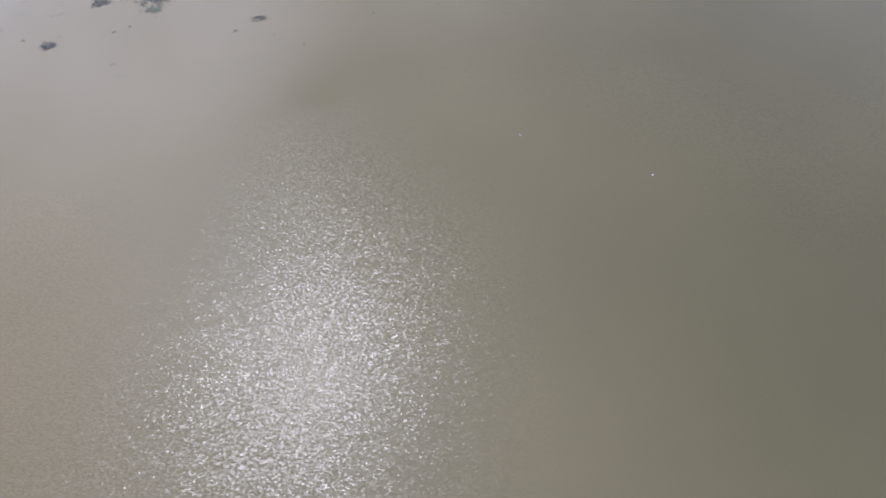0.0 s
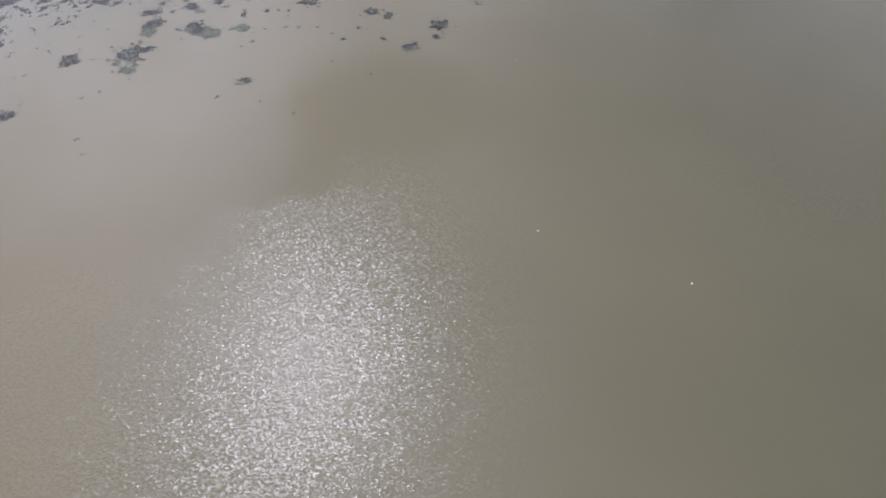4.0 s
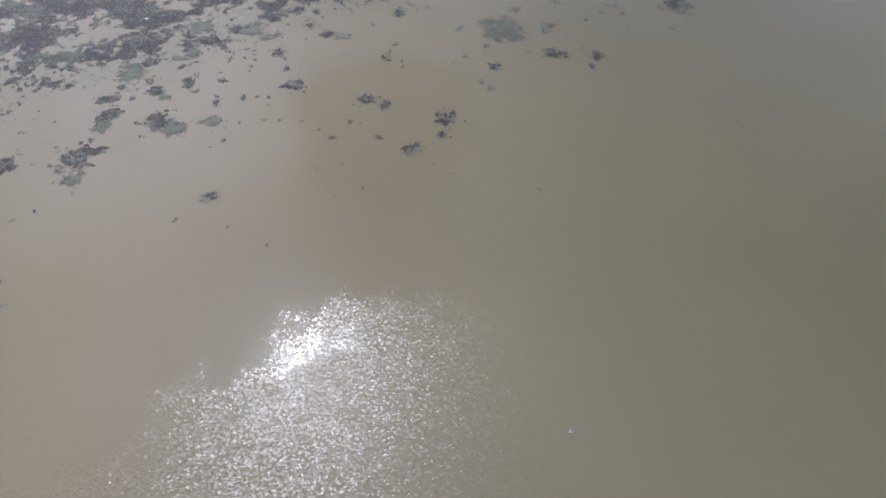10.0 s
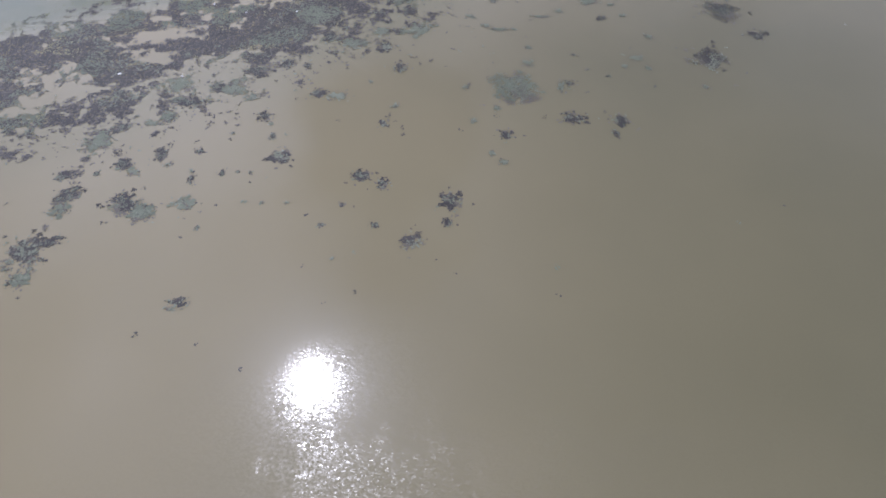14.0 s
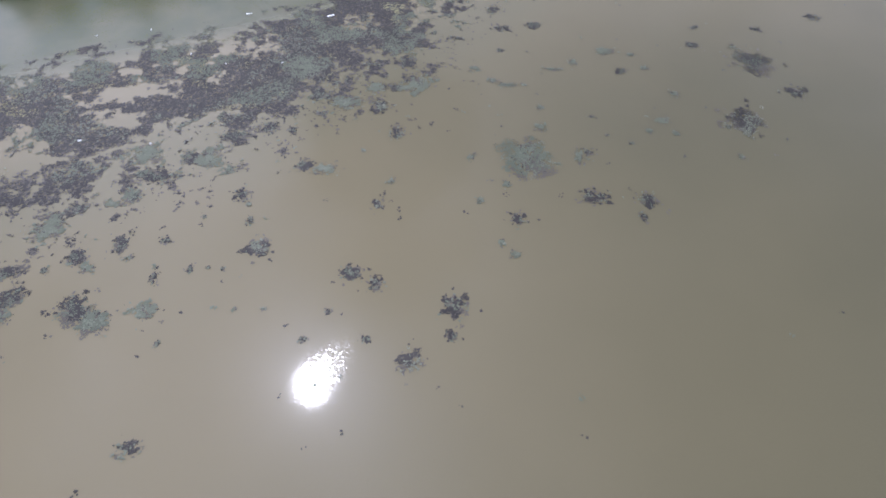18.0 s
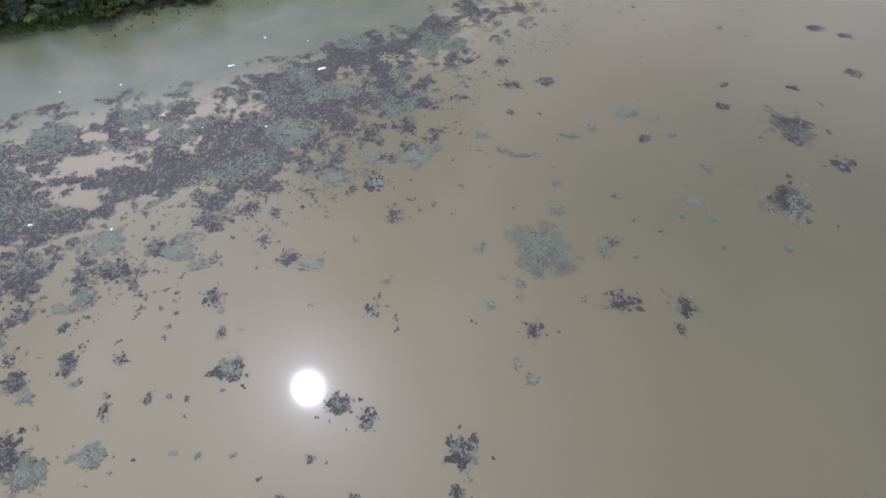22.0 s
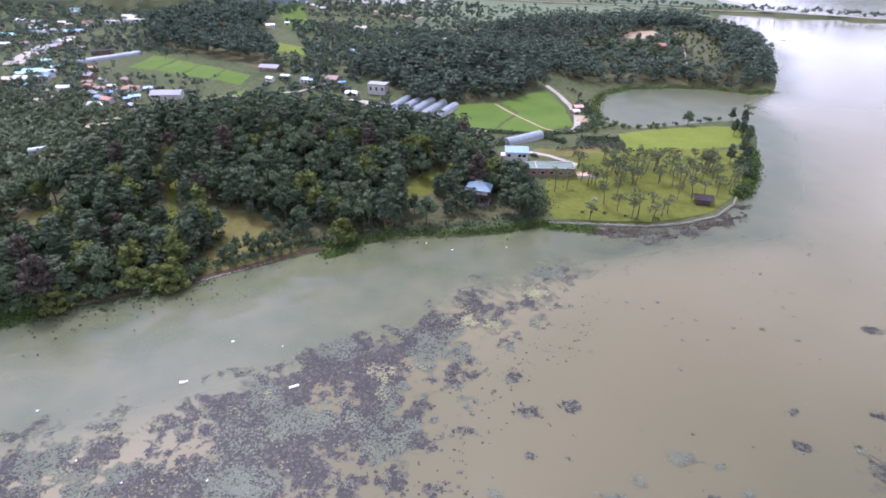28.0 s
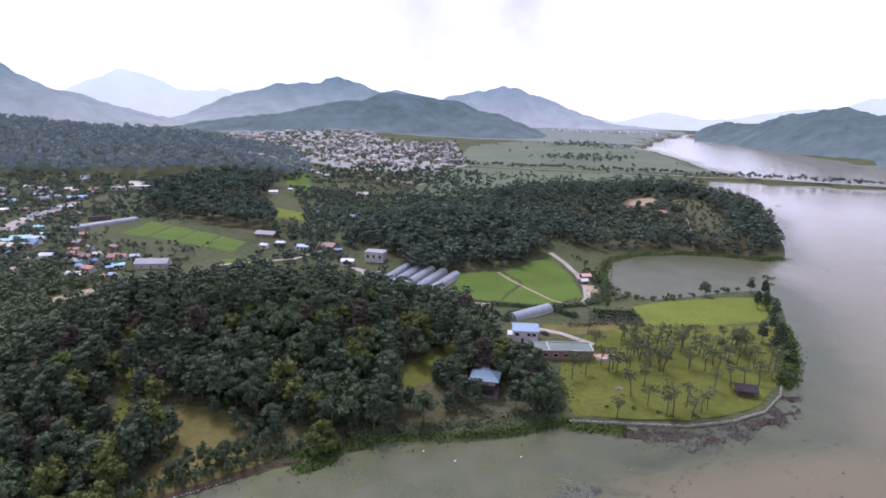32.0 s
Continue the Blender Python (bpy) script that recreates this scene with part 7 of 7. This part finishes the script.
# the town: blocks of flats and shops, copied
def block(seed):
    rng = np.random.RandomState(seed)
    w, d, h = rng.uniform(11, 22), rng.uniform(9, 14), rng.choice([4, 6, 7, 9, 13])
    ob = thing("town_building", 0, 0, -60, 0, ("pale plastered", "brick-red", "grey concrete", "white")[seed % 4] + " town building with rows of windows", "building")
    part("wall", box(bmesh.new(), 0, 0, -3, w, d, h + 3), TOWN_WALLS[seed % 4], ob)
    part("roof", box(bmesh.new(), 0, 0, h, w + 0.5, d + 0.5, 0.5), (ROOFS["grey"], TOWN_WALLS[0], ROOFS["brown"], TOWN_WALLS[2], TOWN_WALLS[3])[seed % 5], ob)
    part("roof_house", box(bmesh.new(), w * 0.25, 0, h + 0.5, 4, 4, 2.2), TOWN_WALLS[2], ob)
    for storey in range(int(h / 3)):
        part("window", box(bmesh.new(), 0, -d / 2, storey * 3 + 1, w * 0.86, 0.12, 1.3), GLASS_DARK, ob)
    return ob


BLOCKS = [block(k) for k in range(11)]
placed = 0
trng = np.random.RandomState(5)
while placed < 160:
    x, y = trng.uniform(-640, 60), trng.uniform(820, 1750)
    if not inside(np.array([x]), np.array([y]), [(-640, 1300), (-380, 1050), (-150, 850), (0, 930), (40, 1020), (30, 1560), (-130, 1500), (-250, 1750), (-560, 1750)])[0]:
        continue
    proto = BLOCKS[trng.randint(11)]
    m = pose(x, y, float(height(x, y)), 0, 0, trng.choice([10, 12, 100, 35]))
    if placed < 11:
        proto = BLOCKS[placed]
        proto.matrix_world = m
    else:
        proto = copy_thing(proto, m)
    tagged(proto, group="buildings of the town")
    placed += 1
# the small houses that fill the town, too far to tell apart
def far_houses(name, n, mat, label, seed):
    rng, vs, fs, m = np.random.RandomState(seed), [], [], 0
    cube_f = np.array([(0, 1, 5, 4), (1, 2, 6, 5), (2, 3, 7, 6), (3, 0, 4, 7), (4, 5, 9, 8), (6, 7, 8, 9), (5, 6, 9, 9), (7, 4, 8, 8)])
    while m < n:
        x, y = rng.uniform(-640, 60), rng.uniform(820, 1750)
        if not inside(np.array([x]), np.array([y]), [(-640, 1300), (-380, 1050), (-150, 850), (0, 930), (40, 1020), (30, 1560), (-130, 1500), (-250, 1750), (-560, 1750)])[0]:
            continue
        w, d, h, a = rng.uniform(4, 8), rng.uniform(3.5, 6), rng.uniform(3.5, 8), rng.choice([0.2, 0.25, 1.7, 0.6])
        p = np.array([(-w, -d, -3), (w, -d, -3), (w, d, -3), (-w, d, -3), (-w, -d, h), (w, -d, h), (w, d, h), (-w, d, h), (-w, 0, h + 1.6), (w, 0, h + 1.6)])
        c, s = math.cos(a), math.sin(a)
        vs.append(np.stack([p[:, 0] * c - p[:, 1] * s + x, p[:, 0] * s + p[:, 1] * c + y, p[:, 2] + float(height(x, y))], 1))
        fs += [[int(i) + m * 10 for i in dict.fromkeys(f)] for f in cube_f]
        m += 1
    tagged(new(name, mesh_of(name, np.concatenate(vs), fs, mat)), label, "houses", kind="stuff")


far_houses("far_town_houses", 80, foliage("far_pale_walls", (0.36, 0.34, 0.325), (0.56, 0.535, 0.51), 0.6), "pale small houses of the town", 21)
far_houses("far_town_houses", 60, foliage("far_red_walls", (0.32, 0.25, 0.215), (0.47, 0.39, 0.345), 0.6), "reddish small houses of the town", 22)
x, y = scatter([(-500, 1230), (-300, 1000), (-150, 850), (0, 930), (40, 1020), (30, 1560), (-130, 1500), (-430, 1680)], 19.0, RNG, 0.6)
woods("town_trees", x, y, LOW_BROAD, GROVE_GREEN, "street trees between the town's buildings", 1.1, 1.7, 0.3)
for k in range(26):
    x, y = 650 + k * 24 - 40 * (k % 3), 3050 + 90 * (k % 4) - 12 * k
    ob = thing("factory_hall", x, y, float(height(x, y)), 4, "far white factory hall on the plain", "building", "far factory halls")
    part("wall", box(bmesh.new(), 0, 0, -2, 46, 24, 13), PLASTER, ob)
    part("roof", box(bmesh.new(), 0, 0, 11, 47, 25, 0.8), ROOFS["white"], ob)


cottage(183, 470, 9, "red", 6.0, 2.6, 10)
cottage(88, 335, 6.5, "salmon", 5.0, 2.4, 10)
cottage(84, 324, 5.0, "white", 4.0, 2.4, 20)
cottage(-118, 134, 5.0, "white", 4.0, 2.4, 15)

# ---------------------------------------------------------------- litter on the water
def litter(name, x, y, w, d, turn, label):
    bm = box(bmesh.new(), 0, 0, -0.08, w, d, 0.35, 0, 0.06)
    me = bpy.data.meshes.new(name)
    bm.to_mesh(me)
    bm.free()
    me.materials.append(FOAM)
    ob = new(name, me)
    ob.matrix_world = pose(x, y, 0.02, 0, 0, turn)
    return tagged(ob, label, "litter")


litter("foam_board", -35.3, 75.3, 2.4, 0.7, 28, "long white foam board adrift in the weed")
litter("foam_lump", -63.5, 76.0, 1.3, 0.7, 10, "white foam lump adrift off the weed belt")
litter("foam_lump", -62.5, 76.4, 0.6, 0.5, 50, "white foam lump adrift off the weed belt")
litter("foam_lump", 59.9, -146.1, 0.36, 0.28, 20, "small white foam lump on the open water")
litter("foam_lump", -56.2, 92.5, 0.8, 0.5, 20, "small white foam scrap adrift in the weed")
litter("foam_lump", -93.1, 65.5, 0.6, 0.4, 58, "small white foam scrap adrift in the weed")
litter("foam_lump", -76.0, 51.5, 0.5, 0.3, 70, "small white foam scrap adrift in the weed")
litter("foam_lump", -42.1, 90.9, 0.5, 0.3, 54, "small white foam scrap adrift in the weed")
litter("foam_lump", -46.6, 47.2, 0.5, 0.3, 38, "small white foam scrap adrift in the weed")
litter("foam_lump", -63.8, 46.3, 0.5, 0.3, 55, "small white foam scrap adrift in the weed")
litter("foam_lump", -4.6, 151.5, 0.6, 0.4, 79, "small white foam scrap adrift in the weed")
litter("foam_lump", 24.7, 149.7, 0.6, 0.4, 20, "small white foam scrap adrift in the weed")
litter("foam_lump", 4.9, 146.9, 0.6, 0.4, 20, "small white foam scrap adrift in the weed")
litter("foam_lump", -94.0, 10.0, 0.9, 0.5, 18, "small white foam scrap adrift in the weed")
litter("foam_lump", -74.7, 9.0, 0.6, 0.4, 36, "small white foam scrap adrift in the weed")
litter("foam_lump", -109.4, 61.6, 0.6, 0.4, 29, "small white foam scrap adrift in the weed")


buoy = thing("float_ball", 28.2, -130.8, 0, 0, "pale round plastic float on the open water", "float")
bm = bmesh.new()
bmesh.ops.create_uvsphere(bm, u_segments=14, v_segments=9, radius=0.34, matrix=pose(0, 0, 0.12))
part("ball", bm, CONCRETE, buoy)
bm = bmesh.new()
bmesh.ops.create_cone(bm, cap_ends=True, segments=10, radius1=0.12, radius2=0.09, depth=0.2, matrix=pose(0, 0, 0.5))
part("eye", bm, RUBBER, buoy)
